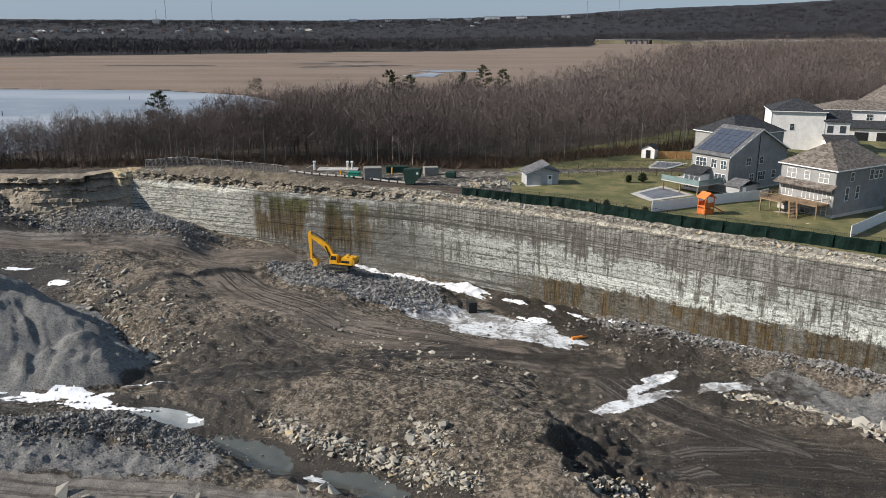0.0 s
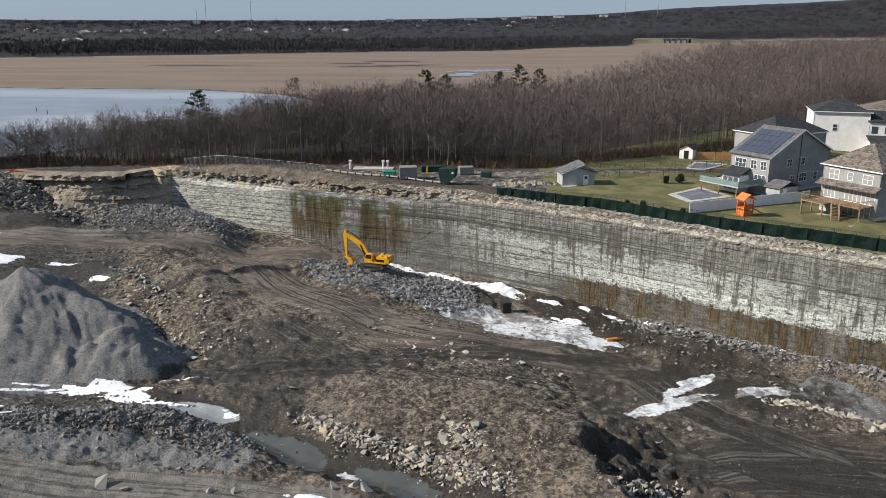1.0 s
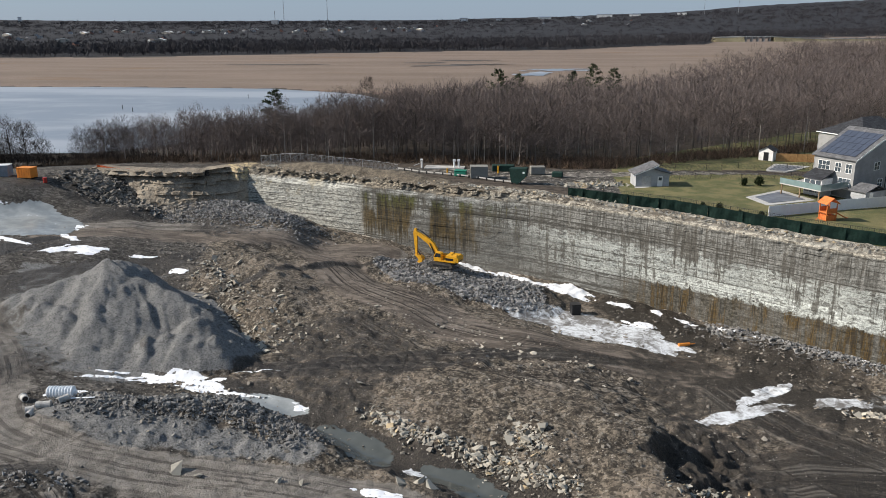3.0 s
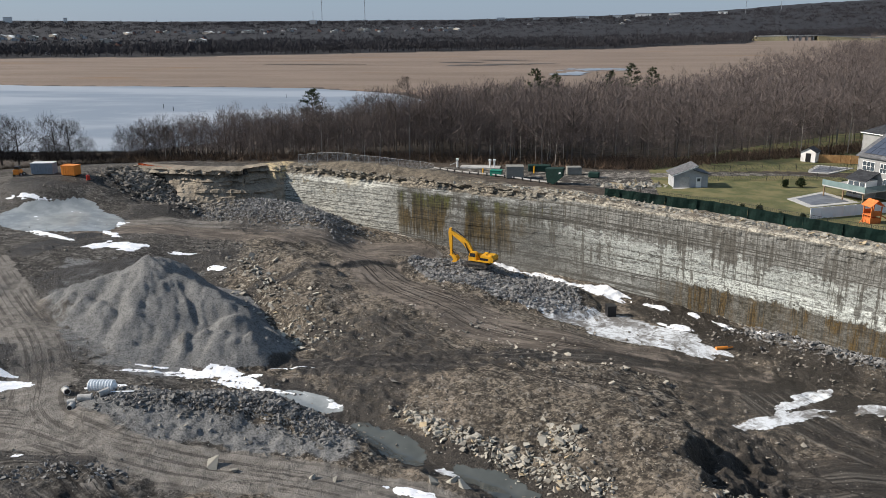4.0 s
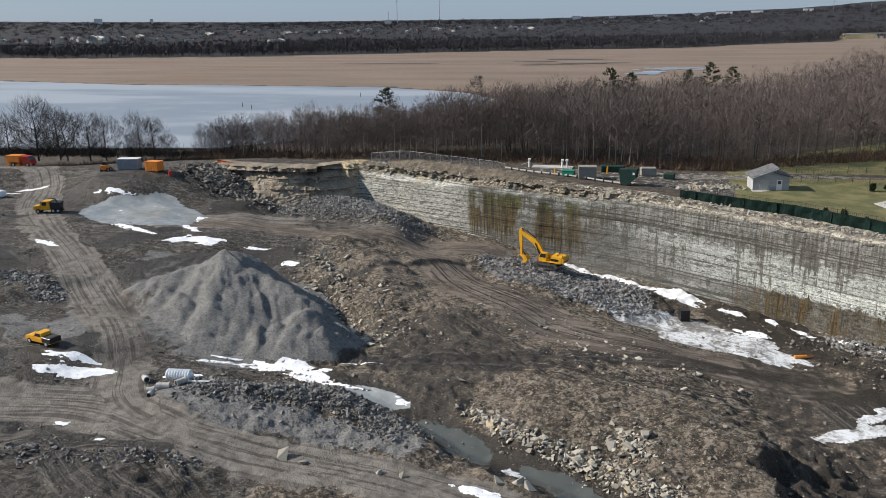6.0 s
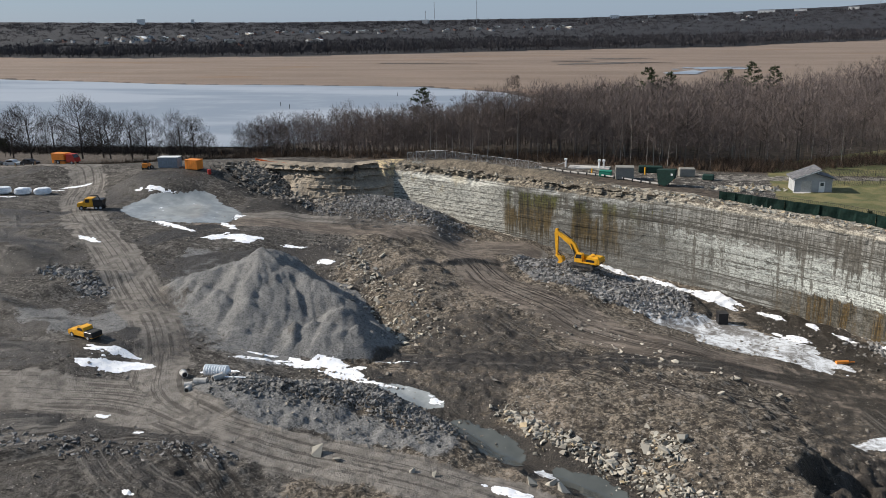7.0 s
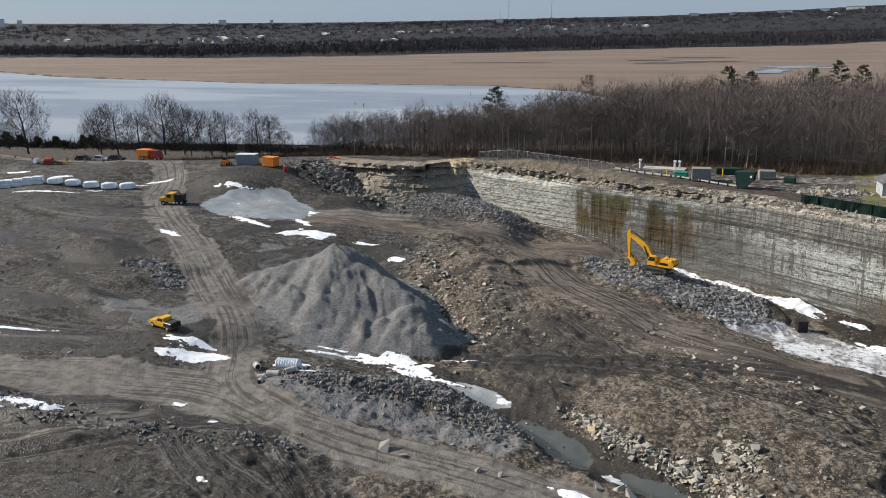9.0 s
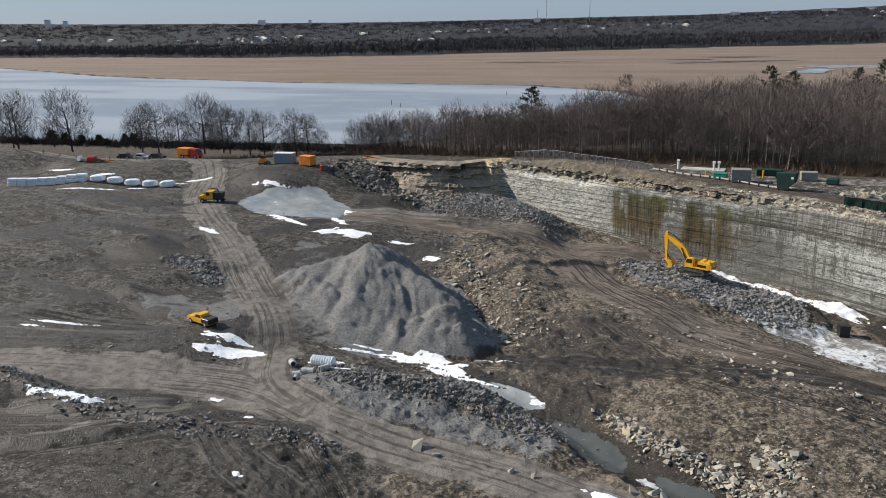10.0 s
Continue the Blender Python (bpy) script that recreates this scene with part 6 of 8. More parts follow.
    part("door", box(1.1, -0.06, 0.05, 2.2, -0.004, 2.0), BLACK_PAINT, white)
    # orange climbing frame
    p = thing("playset", 45.5, 134.8, 0.0, 20, "orange timber climbing frame with a roofed tower and slide", "playset")
    for px in (0, 1.8):
        for py in (0, 1.8):
            part("post", box(px - 0.07, py - 0.07, 0, px + 0.07, py + 0.07, 2.9), PLAYSET_ORANGE, p)
    part("platform", box(-0.1, -0.1, 1.35, 1.9, 1.9, 1.5), PLAYSET_ORANGE, p)
    part("roof", slab([(-0.35, 2.85), (0.9, 3.8), (2.15, 2.85), (2.15, 2.95), (0.9, 3.92), (-0.35, 2.95)], -0.3, 2.1, "y"), PLAYSET_ORANGE, p)
    for y0 in (-0.08, 1.82):
        part("side_panel", box(0.02, y0, 1.5, 1.78, y0 + 0.06, 2.2), PLAYSET_ORANGE, p)
    part("slide", slab([(1.9, 1.45), (4.3, 0.2), (4.7, 0.2), (4.7, 0.28), (4.35, 0.3), (1.9, 1.58)], 0.6, 1.2, "y"), PLAYSET_ORANGE, p)
    part("ladder", add_tube(tube((-1.0, 0.5, 0), (0, 0.5, 1.5), 0.05, sides=4), (-1.0, 1.2, 0), (0, 1.2, 1.5), 0.05, sides=4), PLAYSET_ORANGE, p)
    part("wall_base", box(0.05, 0.05, 0.1, 1.75, 1.75, 1.0), PLAYSET_ORANGE, p)
    # young conifers and shrubs on the lawn
    shrub, _ = tree_meshes(lambda: pine_tree(1.5, 0.55, 8, 26), 2, BARK, NEEDLES)
    for k, (sx, sy) in enumerate(((24, 142.5), (27, 141), (29.5, 139.5), (32.5, 137.5), (35.5, 135.5), (39, 164), (42, 164.5), (47, 166), (50, 165))):
        tree_thing("young_conifer", shrub[k % 2], sx, sy, 0.55 + 0.15 * (k % 3) + (0.5 if k == 6 else 0), k, "small dark evergreen on the lawn", "shrub", "young evergreens on the lawn")


build_gardens()


# ---- machines and site things ----
def ground_at(x, y, r=0.8):
    return float(np.mean(ground_level(np.array([x, x + r, x - r, x, x]), np.array([y, y, y, y + r, y - r]))))


def wheel(parent, x, y, r, w, side=1):
    t = part("tyre", tube((x, y - w / 2, r), (x, y + w / 2, r), r, sides=16), RUBBER, parent)
    part("rim", tube((x, y + side * (w / 2 + 0.005) - 0.02, r), (x, y + side * (w / 2 + 0.005) + 0.02, r), r * 0.55, sides=12), SILVER, t)
    return t


def build_excavator(x, y, turn):
    e = thing("excavator", x, y, ground_at(x, y, 1.5) + 0.75, turn, "large yellow tracked excavator parked on a heap of rock", "excavator")
    for s in (-1, 1):
        loop = [(-2.6, 0.55), (-2.3, 0.15), (-1.8, 0.0), (1.8, 0.0), (2.3, 0.15), (2.6, 0.55), (2.3, 0.98), (1.8, 1.08), (-1.8, 1.08), (-2.3, 0.98)]
        t = part("track", slab(loop, s * 1.05, s * 1.68, "y"), TRACK_STEEL, e, "muddy steel crawler track")
        for k in range(14):
            u = -2.2 + 4.4 * k / 13
            part("shoe", box(u - 0.11, s * 1.03, 1.06, u + 0.11, s * 1.70, 1.12), TRACK_STEEL, t)
        for k in range(5):
            part("roller", tube((-1.6 + 0.8 * k, s * 1.6, 0.35), (-1.6 + 0.8 * k, s * 1.74, 0.35), 0.2, sides=10), DARK_STEEL, t)
        part("track_frame", box(-1.9, s * 1.55, 0.35, 1.9, s * 1.72, 0.75, 0.05), DARK_STEEL, t)
    part("undercarriage", box(-1.3, -1.1, 0.5, 1.3, 1.1, 1.1, 0.1), DARK_STEEL, e)
    part("turntable", tube((0, 0, 1.05), (0, 0, 1.32), 0.95, sides=20), DARK_STEEL, e)
    part("deck", slab([(-3.2, 1.3), (1.7, 1.3), (1.7, 1.55), (-3.2, 1.6)], -1.5, 1.5, "y"), YELLOW, e)
    body = part("engine_cover", slab([(-3.3, 1.55), (-3.4, 1.9), (-3.3, 2.55), (-1.0, 2.72), (-0.9, 1.55)], -1.46, 1.46, "y"), YELLOW, e)
    for s in (-1, 1):
        part("side_vent", box(-2.7, s * 1.475 - 0.012, 1.7, -0.95, s * 1.475 + 0.012, 2.2), BLACK_PAINT, body)
    part("counterweight", slab([(-3.75, 1.4), (-3.8, 2.3), (-3.4, 2.62), (-2.7, 2.62), (-2.7, 1.35)], -1.42, 1.42, "y"), YELLOW, body)
    part("grille", box(-3.42, -1.0, 1.55, -3.82, 1.0, 1.75), BLACK_PAINT, body)
    part("exhaust", tube((-2.0, -0.7, 2.7), (-2.0, -0.7, 3.2), 0.09, sides=8), DARK_STEEL, body)
    for hx, hy in ((-2.9, 0.6), (-1.6, 0.3), (-1.4, -0.9)):
        part("hatch", box(hx - 0.35, hy - 0.3, 2.6, hx + 0.35, hy + 0.3, 2.82, 0.04), YELLOW, body)
    part("tank", box(-0.9, -1.45, 1.55, 0.9, -0.6, 2.35, 0.06), YELLOW, e)
    cab = part("cab", slab([(0.0, 1.55), (0.0, 3.1), (0.35, 3.2), (1.35, 3.15), (1.75, 2.2), (1.7, 1.55)], 0.5, 1.46, "y"), YELLOW, e)
    part("cab_glass", slab([(0.15, 2.2), (0.15, 3.0), (1.25, 3.0), (1.58, 2.2)], 1.463, 1.48, "y"), CAR_GLASS, cab)
    part("cab_glass", slab([(0.55, 2.25), (1.4, 2.25), (1.4, 3.0), (0.55, 3.0)], 1.6, 1.66, "x"), CAR_GLASS, cab)
    boom = slab([(0.7, 1.9), (1.5, 1.75), (3.5, 4.35), (6.5, 6.35), (6.75, 6.75), (6.4, 7.0), (3.1, 5.45), (2.2, 4.7)], -0.32, 0.32, "y")
    part("boom", boom, YELLOW, e)
    cyl = add_tube(bmesh.new(), (1.6, 0.42, 1.7), (2.6, 0.42, 3.6), 0.14)
    add_tube(cyl, (2.6, 0.42, 3.6), (3.1, 0.42, 4.7), 0.08)
    part("lift_ram", cyl, DARK_STEEL, e)
    ram = add_tube(bmesh.new(), (3.2, 0, 5.7), (5.2, 0, 7.0), 0.13)
    add_tube(ram, (5.2, 0, 7.0), (6.6, 0, 7.45), 0.07)
    part("stick_ram", ram, DARK_STEEL, e)
    part("stick", slab([(6.3, 7.5), (6.75, 7.45), (7.0, 6.5), (6.55, 1.7), (6.2, 1.6), (6.15, 6.0)], -0.24, 0.24, "y"), YELLOW, e)
    bk = slab([(6.6, 1.85), (6.1, 1.8), (5.1, 1.55), (4.7, 1.0), (4.9, 0.45), (5.5, 0.15), (6.0, 0.35), (5.6, 0.8), (5.9, 1.3)], -0.7, 0.7, "y")
    part("bucket", bk, YELLOW, e, "worn yellow digging bucket")
    part("bucket_link", add_tube(bmesh.new(), (6.1, 0, 2.6), (5.3, 0, 1.5), 0.1), DARK_STEEL, e)
    part("handrail", add_tube(add_tube(bmesh.new(), (-0.8, -1.4, 2.35), (-0.8, -1.4, 3.1), 0.03, sides=4), (-0.8, -1.4, 3.1), (-2.4, -1.4, 3.1), 0.03, sides=4), DARK_STEEL, e)
    e.scale = (0.88, 0.88, 0.88)
    return e


build_excavator(-18.3, 140.5, 163)


def build_pickup(x, y, turn, cab_mat, bed_mat, label, group=""):
    z = ground_at(x, y)
    p = thing("pickup_truck", x, y, z, turn, label, "truck", group)
    lower = part("body", slab([(-2.8, 0.5), (-2.8, 1.05), (2.75, 1.05), (2.8, 0.55), (2.6, 0.4)], -0.95, 0.95, "y"), cab_mat, p)
    part("hood", slab([(0.9, 1.05), (0.95, 1.28), (2.6, 1.15), (2.75, 1.05)], -0.9, 0.9, "y"), cab_mat, p)
    cab = part("cab", slab([(-0.95, 1.05), (-0.8, 1.85), (0.4, 1.88), (1.0, 1.25), (1.1, 1.05)], -0.85, 0.85, "y"), cab_mat, p)
    for s in (-1, 1):
        part("side_window", slab([(-0.7, 1.3), (-0.65, 1.75), (0.3, 1.76), (0.75, 1.3)], s * 0.853, s * 0.87, "y"), CAR_GLASS, cab)
    part("windscreen", slab([(0.48, 1.86), (1.02, 1.3), (1.05, 1.31), (0.52, 1.88)], -0.72, 0.72, "y"), CAR_GLASS, cab)
    bed = part("bed", box(-2.85, -0.98, 0.55, -0.98, 0.98, 1.35, 0.04), bed_mat, p)
    part("bed_floor", box(-2.7, -0.85, 1.352, -1.1, 0.85, 1.40), RUBBER, bed)
    part("bumper", box(2.7, -0.9, 0.4, 2.95, 0.9, 0.7, 0.05), BLACK_PAINT, p)
    for s in (-1, 1):
        part("headlight", box(2.72, s * 0.62 - 0.16, 0.82, 2.83, s * 0.62 + 0.16, 1.0), SILVER, lower)
        for wx in (-1.85, 1.85):
            wheel(p, wx, s * 0.86, 0.42, 0.28, s)
    p.scale = (0.9, 0.9, 0.9)
    return p


build_pickup(-79.5, 84.0, 168, YELLOW, BLACK_PAINT, "orange-yellow pickup truck with a black bed parked in the yard")


def build_dumper(x, y, turn):
    d = thing("dump_truck", x, y, ground_at(x, y), turn, "yellow site truck with a dark tipping body on the dirt road", "truck")
    part("chassis", box(-3.2, -0.6, 0.7, 3.0, 0.6, 1.0), DARK_STEEL, d)
    part("hood", slab([(1.3, 0.8), (1.3, 2.0), (2.9, 1.75), (3.1, 0.8)], -0.95, 0.95, "y"), YELLOW, d)
    part("grille", box(3.05, -0.7, 0.8, 3.14, 0.7, 1.6), SILVER, d)
    cab = part("cab", slab([(-0.9, 0.9), (-0.9, 2.9), (0.9, 2.9), (1.4, 2.0), (1.4, 0.9)], -1.15, 1.15, "y"), YELLOW, d)
    part("windscreen", slab([(1.02, 2.85), (1.42, 2.05), (1.46, 2.06), (1.06, 2.87)], -0.95, 0.95, "y"), CAR_GLASS, cab)
    for s in (-1, 1):
        part("side_window", box(-0.1, s * 1.153, 1.9, 0.9, s * 1.17, 2.7), CAR_GLASS, cab)
    part("tipping_body", slab([(-3.0, 1.1), (-3.3, 2.5), (-0.9, 2.7), (-0.9, 1.1)], -1.25, 1.25, "y"), BLACK_PAINT, d)
    part("loading_arm", add_tube(add_tube(bmesh.new(), (-3.2, 1.0, 1.2), (-2.2, 1.0, 3.6), 0.14), (-2.2, 1.0, 3.6), (-0.4, 1.0, 3.7), 0.12), DARK_STEEL, d)
    for s in (-1, 1):
        for wx in (-2.6, -1.5, 2.0):
            wheel(d, wx, s * 1.0, 0.55, 0.35, s)
    d.scale = (0.85, 0.85, 0.85)
    return d


build_dumper(-119, 132.5, 200)


def build_container(x, y, turn, length, wide, high, material, label, name="container", ribs=True, z=None):
    c = thing(name, x, y, ground_at(x, y) if z is None else z, turn, label, "container")
    part("body", box(0, 0, 0.12, length, wide, high, 0.03), material, c)
    if ribs:
        for k in range(int(length / 0.6)):
            u = 0.3 + 0.6 * k
            part("rib", box(u, -0.05, 0.25, u + 0.25, -0.003, high - 0.15), material, c)
    part("roof_edge", box(-0.04, -0.06, high, length + 0.04, wide + 0.06, high + 0.08), WHITE_PAINT if material is BLUE_GREY else material, c)
    for u in (0.4, length - 0.6):
        part("skid", box(u, 0, 0, u + 0.2, wide, 0.12), DARK_STEEL, c)
    part("door", box(-0.05, 0.25, 0.3, -0.003, wide - 0.25, high - 0.2), material, c)
    return c


def build_car(x, y, turn, material, label):
    c = thing("parked_car", x, y, ground_at(x, y), turn, label, "car", "cars parked by the road")
    part("body", slab([(-2.2, 0.35), (-2.25, 0.85), (-1.9, 0.95), (1.2, 0.98), (2.15, 0.8), (2.2, 0.4)], -0.88, 0.88, "y"), material, c)
    cab = part("cabin", slab([(-1.9, 0.94), (-1.3, 1.5), (0.3, 1.52), (1.2, 0.97)], -0.78, 0.78, "y"), material, c)
    for s in (-1, 1):
        part("side_window", slab([(-1.5, 1.0), (-1.2, 1.42), (0.25, 1.44), (0.85, 1.0)], s * 0.783, s * 0.80, "y"), CAR_GLASS, cab)
        for wx in (-1.35, 1.35):
            wheel(c, wx, s * 0.8, 0.34, 0.22, s)


def build_west_yard():
    build_container(-119.5, 156.0, 12, 4.8, 2.4, 2.5, BLUE_GREY, "blue-grey site container with a pale roof edge")
    build_container(-112.2, 156.0, -6, 3.4, 2.2, 2.2, ORANGE, "orange-yellow site cabin on skids", "site_cabin")
    build_container(-151.0, 157.0, 0, 3.8, 2.4, 2.5, ORANGE, "orange box container beside a red lorry", "container")
    loader = thing("skid_loader", -121.8, 155.0, ground_at(-121.8, 155.0), 100, "small orange and white loader by the container", "loader")
    part("body", slab([(-1.2, 0.5), (-1.2, 1.5), (0.3, 1.5), (1.0, 0.8), (1.0, 0.5)], -0.6, 0.6, "y"), ORANGE, loader)
    part("cab", box(-0.7, -0.5, 1.5, 0.3, 0.5, 2.2, 0.05), BLACK_PAINT, loader)
    part("bucket", slab([(1.0, 0.1), (1.8, 0.1), (1.2, 0.7)], -0.8, 0.8, "y"), DARK_STEEL, loader)
    for s in (-1, 1):
        for wx in (-0.7, 0.6):
            wheel(loader, wx, s * 0.7, 0.4, 0.28, s)
    lorry = thing("red_lorry", -145.5, 158.2, ground_at(-145.5, 158.2), 5, "dark red lorry cab beside the container", "truck")
    part("cab", slab([(-1.2, 0.6), (-1.2, 2.5), (0.4, 2.5), (1.0, 1.6), (1.2, 0.6)], -1.1, 1.1, "y"), RED, lorry)
    part("windscreen", slab([(0.42, 2.45), (1.0, 1.65), (1.04, 1.66), (0.46, 2.47)], -0.9, 0.9, "y"), CAR_GLASS, lorry)
    part("flatbed", box(-4.5, -1.1, 0.8, -1.25, 1.1, 1.05), BLACK_PAINT, lorry)
    for s in (-1, 1):
        for wx in (-3.6, 0.2):
            wheel(lorry, wx, s * 0.95, 0.5, 0.3, s)
    build_car(-168.5, 156.5, 8, BLACK_PAINT, "black car parked by the road")
    build_car(-163.4, 157.3, 6, SILVER, "silver car parked by the road")
    build_car(-158.3, 157.6, 4, BLACK_PAINT, "dark car parked by the road")
    drum = thing("red_drum", -105.6, 155.6, ground_at(-105.6, 155.6), 0, "dull red steel drum", "drum")
    part("shell", tube((0, 0, 0), (0, 0, 1.1), 0.42, sides=14), RED, drum)
    part("hoop", tube((0, 0, 0.52), (0, 0, 0.60), 0.44, sides=14), RED, drum)
    # long wrapped stacks and round bales
    a, b = Vector((-176.5, 127.0, 0)), Vector((-157.5, 133.5, 0))
    ang = math.degrees(math.atan2(b.y - a.y, b.x - a.x))
    for row, (n, lift) in enumerate(((8, 0.0), (8, 0.95))):
        for k in range(n):
            p = a.lerp(b, (k + 0.5 + 0.12 * row) / n)
            bale = thing("wrapped_stack", p.x, p.y, ground_at(p.x, p.y, 0.3) + lift - 0.1 if lift == 0 else ground_at(p.x, p.y, 0.3) + lift - 0.1, ang, "long stack wrapped in white plastic film", "bale", "white wrapped stacks in the yard")
            part("wrap", box(-1.22, -0.6, 0, 1.22, 0.6, 0.95, 0.12), WRAP, bale)
    for k in range(5):
        t = k / 4
        px, py = -154.5 + 17.5 * t, 134.2 + 4.3 * t
        bale = thing("bulk_bag", px, py, ground_at(px, py, 0.5) - 0.05, ang + 5 * k, "plump white bulk bag on the ground", "bag", "white bulk bags in the yard")
        bm = bmesh.new()
        bmesh.ops.create_icosphere(bm, subdivisions=3, radius=1.0)
        for v in bm.verts:
            q = 1.0 + 0.10 * noise.noise(v.co * 2.2 + Vector((k * 3, 0, 0)))
            v.co = Vector((math.copysign(abs(v.co.x) ** 0.6, v.co.x) * 1.75, math.copysign(abs(v.co.y) ** 0.6, v.co.y) * 0.95, math.copysign(abs(v.co.z) ** 0.55, v.co.z) * 0.8 + 0.75)) * q
        part("fabric", bm, WRAP, bale)
    junk = thing("wrecked_machine", -170.5, 147.8, ground_at(-170.5, 147.8), 20, "rusty red scrap machine parts", "scrap")
    part("drum", tube((-1.6, 0, 0.9), (0.4, 0.3, 0.9), 0.8, sides=14), RED, junk)
    part("frame", slab([(-2.2, 0.1), (3.2, 0.3), (3.0, 0.7), (0.3, 1.2), (-2.0, 0.5)], -0.5, 0.5, "y"), paint("rust", (0.18, 0.07, 0.03)), junk)
    part("beam", tube((1.0, -0.6, 0.3), (5.0, 0.6, 0.5), 0.18, sides=6), ORANGE, junk)
    dish = thing("white_tank", -175.2, 147.5, ground_at(-175.2, 147.5), 0, "small white plastic tank", "tank")
    part("shell", tube((0, -0.5, 0.7), (0, 0.5, 0.7), 0.65, sides=14), WRAP, dish)
    # concrete tanks and pipes in the hollow by the rubble bank
    tank = thing("ribbed_tank", -57.0, 81.3, ground_at(-57.0, 81.3, 1.0) + 0.1, 8, "white ribbed plastic tank lying on its side", "tank")
    bm = bmesh.new()
    rings = []
    for k in range(37):
        u = -1.6 + 3.2 * k / 36
        r = 0.70 + 0.06 * (1 if (k // 2) % 2 else -1) - (0.16 if k in (0, 36) else 0)
        rings.append([bm.verts.new((u, r * math.cos(a * math.pi / 8), 0.75 + r * math.sin(a * math.pi / 8))) for a in range(16)])
    for p, q in zip(rings, rings[1:]):
        for a in range(16):
            bm.faces.new((p[a], p[(a + 1) % 16], q[(a + 1) % 16], q[a]))
    bm.faces.new(rings[0][::-1])
    bm.faces.new(rings[-1])
    part("shell", bm, WRAP, tank)
    part("cap", tube((1.55, 0, 0.75), (1.85, 0, 0.75), 0.4, 0.3, 12), WRAP, tank)
    for k, (px, py, l, r, turn) in enumerate(((-57.6, 78.6, 1.5, 0.42, 15), (-55.6, 79.4, 1.2, 0.40, 60), (-61.4, 80.6, 0.8, 0.42, 140), (-59.2, 78.2, 0.8, 0.40, 30), (-58.4, 77.0, 0.6, 0.36, 100))):
        pipe = thing("concrete_pipe", px, py, ground_at(px, py, 0.6) - 0.1, turn, "short mud-stained concrete pipe section", "pipe", "concrete pipes in the hollow")
        bm = tube((-l / 2, 0, r), (l / 2, 0, r), r, sides=14)
        add_tube(bm, (l / 2, 0, r), (l / 2 + 0.15, 0, r), r * 1.15, sides=14)
        part("barrel", bm, CONCRETE, pipe)
        # black disc on the closed end paints the shade inside the pipe
        part("bore", tube((-l / 2 - 0.01, 0, r), (-l / 2 + 0.0, 0, r), r * 0.75, sides=14), BLACK_PAINT, pipe)
    plank = thing("plank", -53.8, 80.2, ground_at(-53.8, 80.2) + 0.25, 12, "pale timber plank lying on the rubble", "plank")
    part("board", box(-1.6, -0.12, 0, 1.6, 0.12, 0.06), WRAP, plank)
    rail_fence("snow_fence", [(-101.5, 169), (-97, 168.5), (-93, 167.5), (-89.5, 166.2)], 0.9, 1.4, ORANGE_MESH, "sagging orange plastic safety fence", "fence", "screen", 0.04)
    for k in range(12):
        t = k / 11
        px, py = -205 + 62 * t, 150.5 + 5.5 * t
        post = thing("road_post", px, py, ground_at(px, py), 0, "weathered timber guard post by the road", "post", "guard posts along the road")
        part("shaft", box(-0.12, -0.12, -0.2, 0.12, 0.12, 0.9), DECK_WOOD, post)


build_west_yard()


